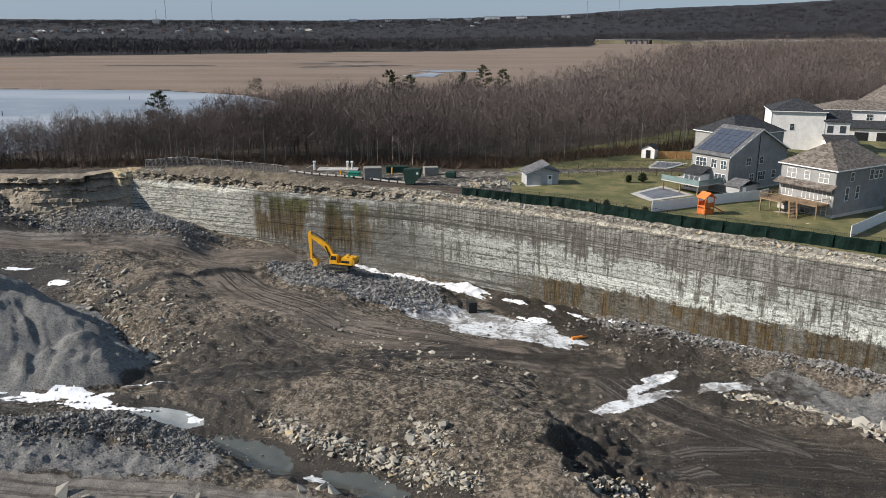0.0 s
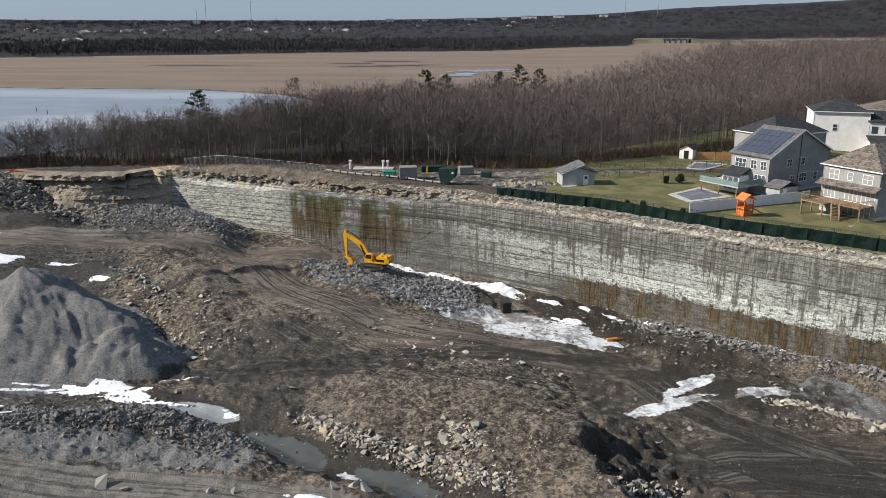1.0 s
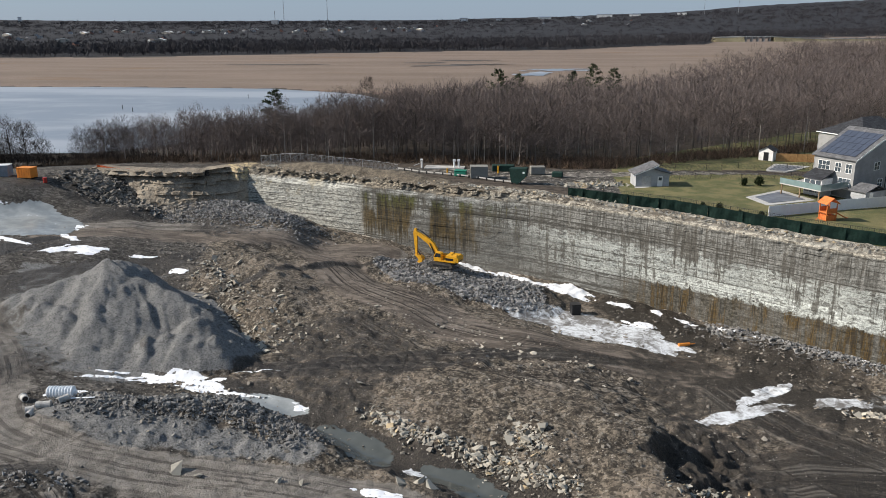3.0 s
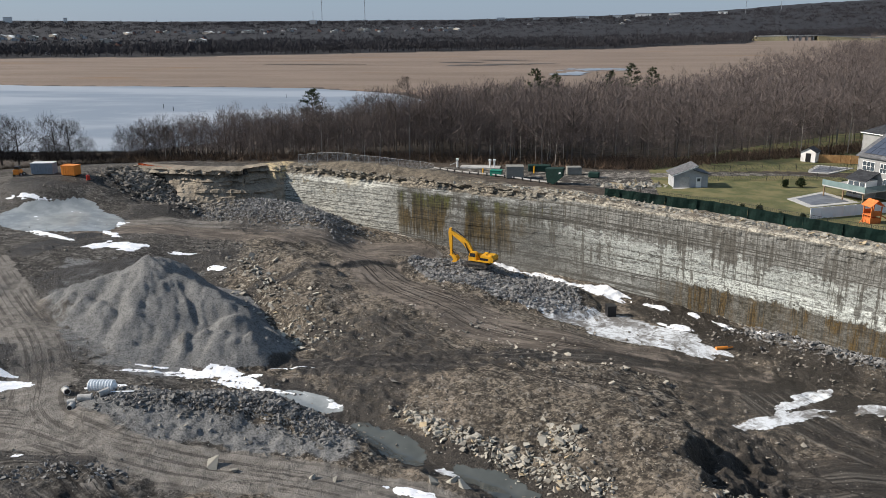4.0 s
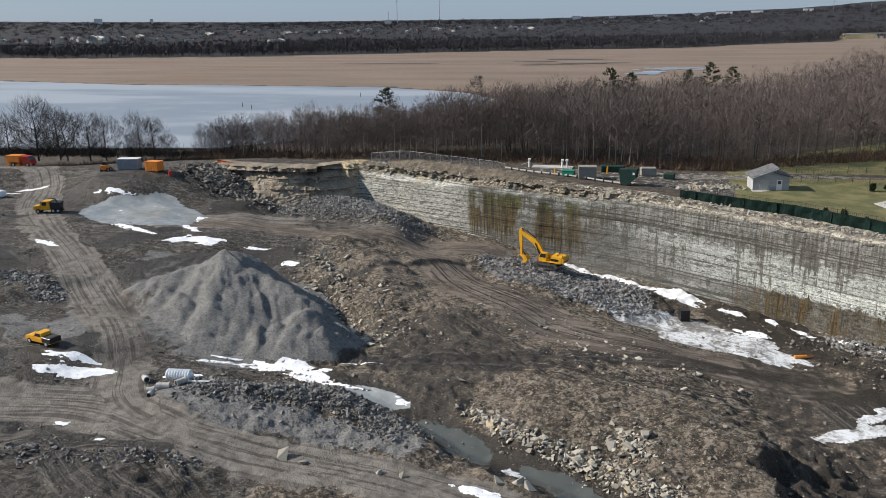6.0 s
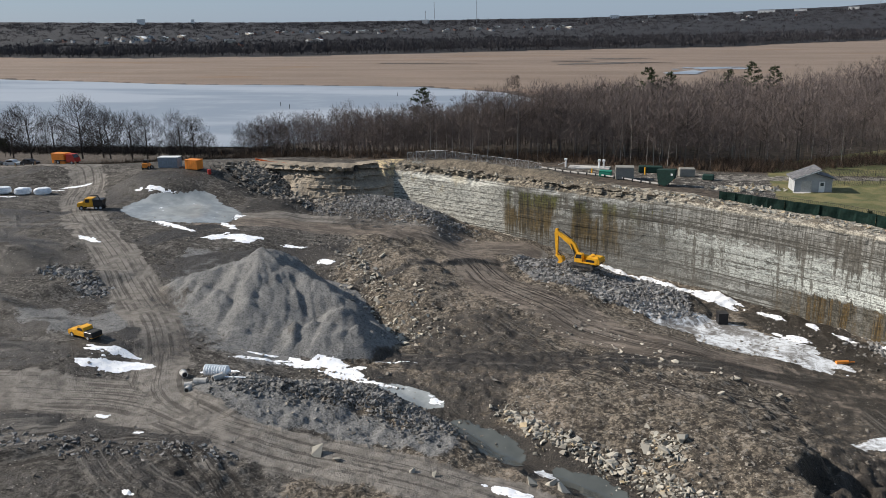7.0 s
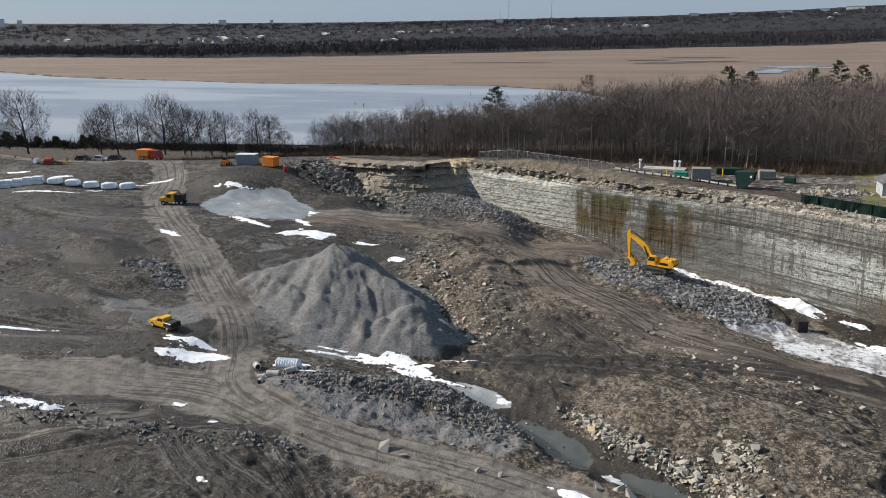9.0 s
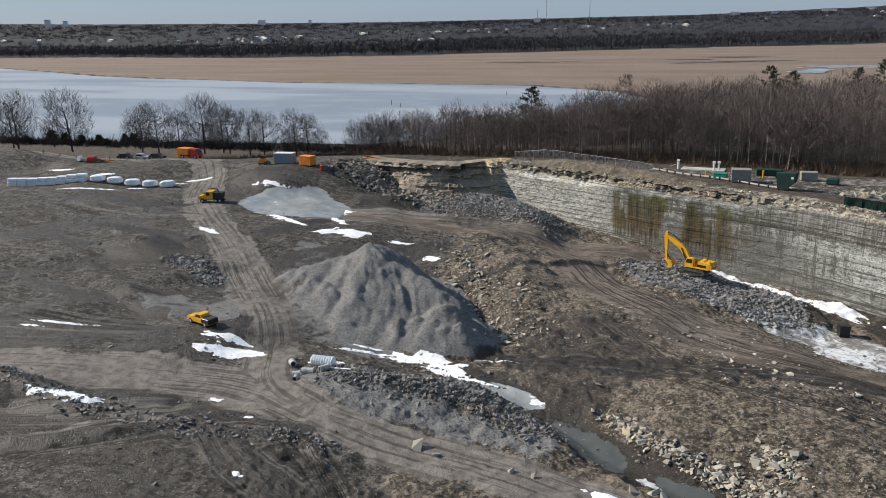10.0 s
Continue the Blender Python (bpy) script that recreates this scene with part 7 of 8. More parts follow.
def build_rim_things():
    rail_fence("chain_link_fence", [(-65, 175.5), (-60, 174.4), (-52, 171.7), (-44, 168.9), (-37, 166.2), (-31, 163.8)], 1.9, 3.0, GALVANISED, "galvanised chain-link fence along the rim", "fence", lift=lambda x: 0.3 + 1.3 * float(ease(x, -66, -54)) * float(ease(x, -24, -34)))
    rail = thing("guard_rail", 0, 0, 0, 0, "low white guard rail on dark posts", "barrier")
    pts = [(-33, 174.5), (-24, 169.5), (-14, 164.5), (-5, 159.5)]
    for a, b in zip(pts, pts[1:]):
        n = 5
        for k in range(n):
            p, q = [a[i] + (b[i] - a[i]) * k / n for i in (0, 1)], [a[i] + (b[i] - a[i]) * (k + 0.82) / n for i in (0, 1)]
            z0, z1 = float(ground_level(*p)), float(ground_level(*q))
            part("beam", panel_between(p, q, z0 + 0.25, z1 + 0.25, 0.32), CONCRETE, rail)
            part("post", box(q[0], q[1] - 0.1, z1 - 0.1, q[0] + 0.25, q[1] + 0.1, z1 + 0.6), DARK_STEEL, rail)
    build_container(-19.5, 167.0, -6, 2.4, 1.6, 1.2, TEAL, "small green metal box beside the rail", "green_box", False)
    cabin = build_container(-15.8, 164.6, 8, 3.6, 2.6, 2.5, TAN_PANEL, "tan-grey site cabin with a flat pale roof", "site_cabin", False)
    part("pane", box(-0.08, 0.9, 1.2, -0.052, 1.7, 1.9), GLASS, cabin)
    for px, py, h in ((-21.3, 169.5, 1.3), (-4.5, 167.0, 1.8), (-10.5, 172.0, 1.6)):
        bol = thing("yellow_bollard", px, py, ground_at(px, py), 0, "yellow steel bollard beside the track", "bollard")
        part("pipe", tube((0, 0, 0), (0, 0, h), 0.16, sides=8), YELLOW, bol)
    well = thing("well_head", -26.0, 178.0, ground_at(-26, 178), 0, "white pipe stand on a pale concrete slab", "pipe")
    part("slab", box(-1.5, -1.2, -0.2, 7.5, 2.0, 0.25), CONCRETE, well)
    for px in (-2.2, 5.2, 6.2):
        part("riser", tube((px, 0, 0), (px, 0, 1.8), 0.22, sides=10), WHITE_PAINT, well)
        part("head", tube((px - 0.3, 0, 1.8), (px + 0.3, 0, 1.8), 0.26, sides=10), WHITE_PAINT, well)
    part("crossbar", tube((-2.2, 0, 1.2), (-4.0, 0.4, 0.4), 0.08, sides=6), GALVANISED, well)
    bin_ = thing("green_skip", -7.2, 160.0, ground_at(-7.2, 160.0), -12, "dark green equipment bin with a torn cover", "bin")
    part("shell", slab([(0, 0.5), (-0.4, 3.2), (3.2, 3.4), (3.0, 1.6), (1.4, 0.1)], 0, 1.8, "y"), GREEN_SCREEN, bin_)
    for px in (0.3, 1.4):
        part("leg", box(px, 0.1, -0.3, px + 0.15, 0.3, 0.9), DARK_STEEL, bin_)
    part("mark", box(2.4, -0.05, 2.3, 2.8, -0.004, 2.7), WHITE_PAINT, bin_)
    for k, (px, py, sx, sz, turn) in enumerate(((-12, 174, 5.0, 1.4, 4), (-3.5, 170.5, 3.2, 1.8, 10), (1.0, 168.5, 2.2, 1.1, -8))):
        pile = thing("pallet_stack", px, py, ground_at(px, py), turn, "stack of dark tarped building material", "stack")
        part("tarp", box(0, 0, 0, sx, 1.6, sz, 0.15), GREEN_SCREEN if k != 1 else TAN_PANEL, pile)
    box_ = thing("pump_box", 5.4, 128.5, ground_at(5.4, 128.5) - 0.1, 15, "square black pump box standing in the ice", "box")
    part("body", box(-0.75, -0.75, 0, 0.75, 0.75, 1.9, 0.05), BLACK_PAINT, box_)
    part("lid", box(-0.8, -0.8, 1.9, 0.8, 0.8, 1.98), BLACK_PAINT, box_)
    bit = thing("orange_float", 21.5, 117.5, ground_at(21.5, 117.5), 20, "orange pipe float lying in mud", "float")
    part("float", tube((-0.9, 0, 0.25), (0.9, 0, 0.25), 0.26, sides=12), ORANGE, bit)
    part("hose", tube((0.85, 0, 0.2), (2.0, 0.3, 0.1), 0.1, sides=8), ORANGE, bit)
    van = thing("white_van", 124.5, 229.5, ground_at(124.5, 229.5), -16, "white delivery van in the driveway", "van")
    part("body", slab([(-2.6, 0.4), (-2.6, 2.2), (0.9, 2.2), (1.7, 1.3), (2.5, 1.1), (2.6, 0.4)], -0.95, 0.95, "y"), WHITE_PAINT, van)
    part("windscreen", slab([(0.95, 2.15), (1.65, 1.35), (1.7, 1.37), (1.0, 2.18)], -0.8, 0.8, "y"), CAR_GLASS, van)
    for s in (-1, 1):
        part("side_window", slab([(0.1, 1.4), (0.1, 1.95), (0.85, 1.95), (1.3, 1.4)], s * 0.953, s * 0.97, "y"), CAR_GLASS, van)
        for wx in (-1.6, 1.7):
            wheel(van, wx, s * 0.85, 0.36, 0.24, s)


build_rim_things()


# ---- loose rock ----
def rock_shapes(count=14):
    """Angular broken blocks: hulls of a few points."""
    out = []
    for k in range(count):
        bm = bmesh.new()
        for _ in range(9):
            p = RNG.uniform(-1, 1, 3)
            p = p / np.max(np.abs(p)) * RNG.uniform(0.75, 1.0) if RNG.random() < 0.8 else p
            bm.verts.new(Vector(p * 0.5))
        made = bmesh.ops.convex_hull(bm, input=bm.verts)
        bmesh.ops.delete(bm, geom=list({g for g in made["geom_interior"] + made["geom_unused"] if isinstance(g, bmesh.types.BMVert)}), context="VERTS")
        bmesh.ops.triangulate(bm, faces=bm.faces)
        bm.verts.index_update()
        out.append((np.array([v.co for v in bm.verts]), np.array([[v.index for v in f.verts] for f in bm.faces])))
        bm.free()
    return out


ROCKS = rock_shapes()


def rocks_at(xs, ys, sizes, flat=0.75, sink=0.12, zs=None):
    """Broken stones turned at random, all those of one shape at once."""
    n = len(xs)
    zs, kind = ground_level(xs, ys) if zs is None else zs, RNG.integers(0, len(ROCKS), n)
    a, b, c = RNG.uniform(-0.6, 0.6, n), RNG.uniform(-0.6, 0.6, n), RNG.uniform(0, 6.28, n)
    stretch = np.stack([RNG.uniform(0.8, 1.4, n), RNG.uniform(0.7, 1.1, n), flat * RNG.uniform(0.7, 1.2, n)], 1) * sizes[:, None]
    verts, faces, count = [], [], 0
    for k, (v, f) in enumerate(ROCKS):
        w = np.nonzero(kind == k)[0]
        p = v[None] * stretch[w][:, None]
        ca, sa, cb, sb, cc, sc = [q[w][:, None] for q in (np.cos(a), np.sin(a), np.cos(b), np.sin(b), np.cos(c), np.sin(c))]
        x, y, z = p[..., 0], p[..., 1] * ca - p[..., 2] * sa, p[..., 1] * sa + p[..., 2] * ca
        x, z = x * cb + z * sb, z * cb - x * sb
        x, y = x * cc - y * sc, x * sc + y * cc
        verts.append(np.stack([x + xs[w][:, None], y + ys[w][:, None], z + (zs[w] + (0.22 - sink) * sizes[w])[:, None]], -1).reshape(-1, 3))
        faces.append((f[None] + (count + len(v) * np.arange(len(w)))[:, None, None]).reshape(-1, 3))
        count += len(v) * len(w)
    return np.concatenate(verts), np.concatenate(faces)


def filled(name, n, cx, cy, rx, ry, turn, low, high, material, label, flat=0.75, edge=0.35):
    """Stones that wholly cover an uneven oval."""
    u, v = RNG.uniform(-1.2, 1.2, n), RNG.uniform(-1.2, 1.2, n)
    a = radians(turn)
    xs, ys = cx + u * rx * math.cos(a) - v * ry * math.sin(a), cy + u * rx * math.sin(a) + v * ry * math.cos(a)
    ok = u * u + v * v + edge * fbm(xs, ys, 6, 3, 93) < 1
    xs, ys = xs[ok], ys[ok]
    me = mesh_from(name, *rocks_at(xs, ys, low + (high - low) * RNG.random(len(xs)) ** 2.0, flat), material)
    return tagged(new(name, me), label, "rocks", kind="stuff")


def scatter(name, n, region, low, high, material, label, flat=0.75, power=2.2, top=None):
    """Stones over a region given as (spine points, half width); many small, few large."""
    points, half = region
    lengths = np.array([math.dist(a, b) for a, b in zip(points, points[1:])])
    seg = RNG.choice(len(lengths), n, p=lengths / lengths.sum())
    t = RNG.random(n)
    p, q = np.array(points)[seg], np.array(points)[seg + 1]
    xs = p[:, 0] + (q[:, 0] - p[:, 0]) * t + RNG.normal(0, half * 0.5, n)
    ys = p[:, 1] + (q[:, 1] - p[:, 1]) * t + RNG.normal(0, half * 0.5, n)
    sizes = low + (high - low) * RNG.random(n) ** power
    me = mesh_from(name, *rocks_at(xs, ys, sizes, flat, zs=None if top is None else top(xs, ys)), material)
    return tagged(new(name, me), label, "rocks", kind="stuff")


PALE_MESHES = [mesh_from("stone", v, f, PALE_BLOCK) for v, f in ROCKS]


def block_group(name, n, region, low, high, label):
    """Blocks large enough to pick apart: each is a part of its own."""
    points, half = region
    base = thing(name, 0, 0, 0, 0, label, "rocks")
    lengths = np.array([math.dist(a, b) for a, b in zip(points, points[1:])])
    seg, t = RNG.choice(len(lengths), n, p=lengths / lengths.sum()), RNG.random(n)
    p, q = np.array(points)[seg], np.array(points)[seg + 1]
    xs = p[:, 0] + (q[:, 0] - p[:, 0]) * t + RNG.normal(0, half * 0.5, n)
    ys = p[:, 1] + (q[:, 1] - p[:, 1]) * t + RNG.normal(0, half * 0.5, n)
    zs = ground_level(xs, ys)
    for x, y, z in zip(xs, ys, zs):
        ob = new("stone", PALE_MESHES[RNG.integers(0, len(PALE_MESHES))])
        ob.parent = base
        s = low + (high - low) * RNG.random() ** 2.5
        ob.matrix_local = pose(x, y, z + 0.12 * s, *RNG.uniform(-25, 25, 2), RNG.uniform(0, 360)) @ Matrix.Diagonal((s * RNG.uniform(1.0, 1.5), s, s * RNG.uniform(0.4, 0.75), 1))
    return base


def spread(name, n, x0, x1, y0, y1, low, high, material, label, keep=None):
    xs, ys = RNG.uniform(x0, x1, n), RNG.uniform(y0, y1, n)
    ok = inside(xs, ys, PIT_SIDE) | (xs < -104)
    ok &= road_cover(xs, ys) < RNG.random(n)
    ok &= np.maximum(packed_cover(xs, ys), 0.9 * lane_field(xs, ys)[2]) < RNG.uniform(0.0, 0.7, n)
    ok &= gravel_heap(xs, ys) < 0.2
    ok &= fbm(xs, ys, 9, 3, 91) > RNG.uniform(-0.35, 0.5, n)
    if keep:
        ok &= keep(xs, ys)
    xs, ys = xs[ok], ys[ok]
    sizes = low + (high - low) * RNG.random(len(xs)) ** 3.0
    me = mesh_from(name, *rocks_at(xs, ys, sizes, 0.6), material)
    return tagged(new(name, me), label, "stones", kind="stuff")


filled("rubble_heap", 13000, -15, 136.8, 19.5, 9.0, -25, 0.3, 0.8, GREY_RUBBLE, "heap of grey blasted rock under the excavator")
scatter("rubble_slope", 6500, ([(-80, 161), (-72, 161), (-62, 160), (-50, 157)], 7.5), 0.2, 0.72, GREY_RUBBLE, "slope of grey broken rock under the quarry face")
scatter("rubble_bank", 6000, ([(-54, 79.5), (-46, 81), (-36, 82.3), (-26, 79.5)], 3.0), 0.15, 0.65, DARK_RUBBLE, "bank of dark broken rock beside the ditch")
scatter("wall_foot_rubble", 3400, ([(26, 126), (37, 117.5), (50, 108), (62, 99), (76, 88)], 3.2), 0.2, 0.8, GREY_RUBBLE, "broken rock along the foot of the quarry wall")
scatter("pale_stone_slope", 650, ([(-21, 87.5), (-14, 82.5), (-8, 79.5), (-3, 76.5), (3.5, 72.5)], 1.7), 0.15, 0.75, PALE_RUBBLE, "pale limestone blocks at the foot of the brown mound")
scatter("pale_stone_slope", 110, ([(-3, 83), (0, 80)], 2.2), 0.25, 0.9, PALE_RUBBLE, "pale limestone blocks on the brown mound")
scatter("bank_stones", 220, ([(-60, 130), (-51, 120), (-43, 111), (-36, 104)], 4.5), 0.15, 0.8, PALE_RUBBLE, "pale blocks down the earth bank", 0.6)
scatter("stone_row", 220, ([(39, 96.5), (44, 93.5), (48, 89.5), (52, 85.5), (60, 80)], 1.7), 0.35, 1.3, PALE_RUBBLE, "row of pale limestone blocks on the pit floor", 0.6)
scatter("hole_stones", 260, ([(14, 72.5), (22, 74)], 2.2), 0.2, 0.9, PALE_RUBBLE, "pale stones around the dark hollow")
scatter("rim_stones", 2600, ([(-64, 174), (-38, 165), (-14, 155), (5, 146), (22.5, 135), (38.5, 123), (62.5, 105.5), (82, 92)], 1.5), 0.2, 0.8, PALE_RUBBLE, "loose pale rock along the rim", 0.6, top=lambda x, y: rim_level(x, y) + 0.36)
scatter("ledge_stones", 2600, ([(-104, 163), (-94, 161), (-84, 160), (-76, 161)], 4.5), 0.25, 1.3, FIELD_STONE, "tumbled limestone slabs below the ledge", 0.5)
scatter("yard_rubble", 700, ([(-104, 103), (-98, 103.5), (-92, 100), (-90, 98.5)], 2.2), 0.2, 0.8, GREY_RUBBLE, "small heaps of broken rock in the yard")
scatter("yard_rubble", 800, ([(-96, 62), (-84, 60), (-70, 61), (-58, 63), (-46, 66)], 2.0), 0.15, 0.6, GREY_RUBBLE, "gravelly bank by the dirt road")
scatter("garden_stones", 260, ([(6, 160), (14, 162)], 3.0), 0.4, 1.5, PALE_RUBBLE, "stored landscaping stones by the shed")
block_group("limestone_blocks", 220, ([(-18, 86), (-13, 82), (-8, 79.8), (-3, 76.8), (3.5, 72.8)], 1.6), 0.28, 0.85, "pale limestone blocks tumbled at the foot of the mound")
block_group("limestone_blocks", 60, ([(-3, 83), (0.5, 79.5)], 2.0), 0.3, 0.9, "pale limestone blocks on the slope of the mound")
block_group("limestone_blocks", 240, ([(-60, 130), (-51, 120), (-43, 111), (-36, 104)], 4.5), 0.3, 1.15, "pale limestone blocks strewn down the earth bank")
block_group("limestone_blocks", 190, ([(39, 96.5), (44, 93.5), (48, 89.5), (52, 85.5), (60, 80)], 1.7), 0.35, 1.15, "row of pale limestone blocks on the pit floor")
block_group("limestone_blocks", 120, ([(-22, 118), (-8, 108), (6, 100)], 9.0), 0.3, 0.8, "scattered pale stones on the brown earth")
spread("pit_stones", 22000, -70, 70, 66, 158, 0.12, 0.65, FIELD_STONE, "stones strewn over the brown earth")
spread("yard_stones", 6000, -210, -50, 44, 158, 0.12, 0.6, FIELD_STONE, "small stones strewn over the yard")


def build_boulders():
    """Larger blocks that stand alone."""
    for x, y, s in ((-37.5, 70.5, 1.4), (-35.0, 70.0, 0.8), (-26.6, 70.2, 0.9), (-24.0, 70.6, 0.9), (50.5, 86.5, 1.8), (52.8, 85.6, 1.6), (48.0, 87.5, 1.4), (56.5, 84.0, 1.7), (-12.5, 73.5, 1.5), (-10.8, 72.6, 1.3), (-14.0, 72.4, 1.1), (-3.0, 81.5, 1.5), (-1.2, 80.2, 1.3), (0.5, 82.4, 1.2)):
        v, f = ROCKS[int(abs(x * 3)) % len(ROCKS)]
        me = mesh_from("boulder", v * (s * 1.2, s, s * 0.75), f, PALE_RUBBLE)
        ob = new("boulder", me)
        ob.matrix_world = pose(x, y, float(ground_level(x, y)) + 0.2 * s, 10, 5, x * 50)
        tagged(ob, "pale limestone block lying on the earth", "rock", "single limestone blocks")


build_boulders()


# ---- snow, ice and water lying on the ground ----
from mathutils.bvhtree import BVHTree

LAND = bpy.data.objects["ground"].data
LAND_TREE = BVHTree.FromPolygons([v.co for v in LAND.vertices], [p.vertices for p in LAND.polygons])


def patch(name, cx, cy, rx, ry, turn, material, label, category, lift=0.05, seed=0, ragged=0.7, level=None, kind="structure"):
    """A thin sheet with a ragged edge and holes that follows the ground (or lies level, as water does)."""
    cell = max(0.13, min(0.5, ry / 9.0)) if level is None else max(rx, ry) / 60
    nu, nv = int(rx * 1.5 / cell) + 2, int(ry * 1.5 / cell) + 2
    u, v = np.meshgrid((np.arange(2 * nu + 1) - nu) * cell, (np.arange(2 * nv + 1) - nv) * cell)
    size = 0.55 * math.sqrt(rx * ry)
    field = 1 - (u / rx) ** 2 - (v / ry) ** 2 + ragged * 1.6 * fbm(u + 31 * seed, v * math.sqrt(rx / ry), size, 5, 100)
    a = radians(turn)
    x, y = cx + u * math.cos(a) - v * math.sin(a), cy + u * math.sin(a) + v * math.cos(a)
    keep = field > 0.25
    faces = grid_faces(*u.shape)
    faces = faces[keep.ravel()[faces].sum(1) >= 3]
    used, back = np.unique(faces, return_inverse=True)
    if not len(used):
        return None
    px, py = x.ravel()[used], y.ravel()[used]
    if level is None:
        pz = np.array([LAND_TREE.ray_cast(Vector((a_, b_, 50)), Vector((0, 0, -1)))[0].z for a_, b_ in zip(px, py)])
        pz = pz + lift * np.clip((field.ravel()[used] - 0.1) * 1.5, 0.15, 1.0)
    else:
        pz = np.full(len(px), level)
    me = mesh_from(name, np.stack([px, py, pz], 1), back.reshape(-1, 4), material, True)
    return tagged(new(name, me), label, category, kind=kind)


def build_patches():
    snow = ((-82.2, 127.6, 6.2, 2.6, 24, 1), (-63.5, 127.2, 2.0, 1.0, 9, 9), (-71.5, 130.2, 2.6, 0.7, 14, 10), (-47.6, 91.9, 6.0, 1.7, 4, 4), (-43.6, 90.6, 3.8, 1.8, -10, 30),
            (-55.0, 90.6, 4.6, 0.55, 25, 5), (-56.6, 91.8, 2.4, 0.45, 9, 29), (-51.5, 91.0, 3.0, 0.45, 16, 36), (-38.6, 96.0, 3.2, 0.45, 16, 31), (-39.0, 89.7, 4.2, 0.5, -4, 37), (-29.8, 88.0, 1.4, 0.7, 9, 23),
            (-71.5, 79.5, 5.4, 1.7, 22, 2), (-73.4, 82.0, 4.0, 1.0, 13, 28), (-80.8, 60.2, 5.8, 0.95, 12, 3), (-64.4, 68.8, 1.1, 0.5, 14, 45), (-57.6, 66.6, 0.8, 0.35, 5, 46), (-51.2, 56.5, 0.9, 0.35, -15, 47),
            (-105.8, 116.0, 3.0, 1.2, -12, 6), (-98.7, 76.0, 5.8, 0.36, 18, 25), (-102.4, 73.4, 2.2, 0.3, 17, 26), (-58.2, 83.2, 2.6, 0.9, 20, 22), (-15.4, 70.0, 3.6, 0.9, -12, 24),
            (-151.9, 128.9, 9.0, 0.6, 20, 14), (-142.4, 134.2, 2.2, 0.6, 26, 15), (-174.6, 140.6, 5.6, 0.6, -3, 12), (-156.7, 138.7, 3.0, 0.7, 31, 13), (-134.4, 146.0, 3.6, 0.9, 40, 11), (-137.5, 142.0, 2.6, 0.5, 12, 48),
            (-93.0, 140.5, 6.0, 3.0, 10, 7), (-113.0, 145.0, 5.2, 0.9, 12, 49), (-97.0, 128.6, 6.5, 1.1, -18, 8), (-87, 133.5, 3.5, 1.1, -30, 50),
            (-8, 146.0, 11.5, 2.3, -28, 16), (4.0, 139.6, 8.5, 2.4, -31, 17), (12.5, 133.8, 3.5, 1.0, -36, 32), (19, 130.5, 1.6, 0.7, -38, 38), (23.5, 127.5, 2.2, 0.6, -38, 39), (29, 124.2, 3.0, 0.7, -38, 18), (33, 120.6, 2.2, 0.6, -36, 40), (37, 118, 2.5, 0.6, -38, 19), (41, 115, 2.0, 0.5, -36, 41), (45, 112, 3.0, 0.6, -35, 20), (49, 109.5, 2.4, 0.55, -36, 42), (53, 107, 3.0, 0.6, -35, 21), (58, 103, 2.6, 0.5, -36, 43), (66, 96.5, 2.5, 0.5, -36, 44), (16.0, 124.5, 3.6, 1.4, -25, 51))
    for cx, cy, rx, ry, turn, seed in snow:
        patch("snow_patch", cx, cy, rx, ry, turn, SNOW, "ragged patch of old snow on the bare ground", "snow", 0.07, seed, 0.75)
    patch("pit_ice", 5.0, 123.0, 16.5, 6.2, -23, PIT_ICE, "grey-white ice and slush on the pit floor", "ice", 0.06, 31, 0.55)
    patch("pit_ice", 16, 117, 9, 3.2, -24, PIT_ICE, "grey-white ice and slush on the pit floor", "ice", 0.06, 32, 0.55)
    patch("pit_ice", 25.5, 95.3, 7.6, 1.9, 24, PIT_ICE, "patch of dirty ice on the pit floor", "ice", 0.06, 33, 0.6)
    patch("pit_ice", 29.8, 101.5, 5.8, 1.7, 44, PIT_ICE, "patch of dirty ice on the pit floor", "ice", 0.06, 52, 0.6)
    patch("pit_ice", 37.6, 99.3, 4.6, 2.0, 10, PIT_ICE, "patch of dirty ice on the pit floor", "ice", 0.06, 34, 0.8)
    patch("frozen_pond", -102.0, 139.0, 15.5, 11.0, -8, SILTY_ICE, "silty frozen pond with snow along its edge", "pond", 0.14, 35, 0.30)
    patch("ditch_water", -34.0, 88.6, 6.0, 2.0, -13, SILTY_ICE, "thin grey ice on the ditch", "ice", 0.06, 38, 0.35)
    patch("ditch_water", -22.0, 81.4, 8.0, 3.2, -36, WATER, "still grey water in the ditch", "water", 0.06, 36, 0.3)
    patch("ditch_water", -8.0, 75.0, 7.5, 2.4, -28, WATER, "still grey water in the ditch", "water", 0.06, 37, 0.35)
    patch("ditch_ice", -13.5, 76.5, 2.2, 0.9, -20, PIT_ICE, "scrap of pale ice in the ditch", "ice", 0.07, 53, 0.7)


build_patches()


# ---- far shore ----
def spot_at(az, r):
    return r * math.sin(radians(az)), r * math.cos(radians(az))


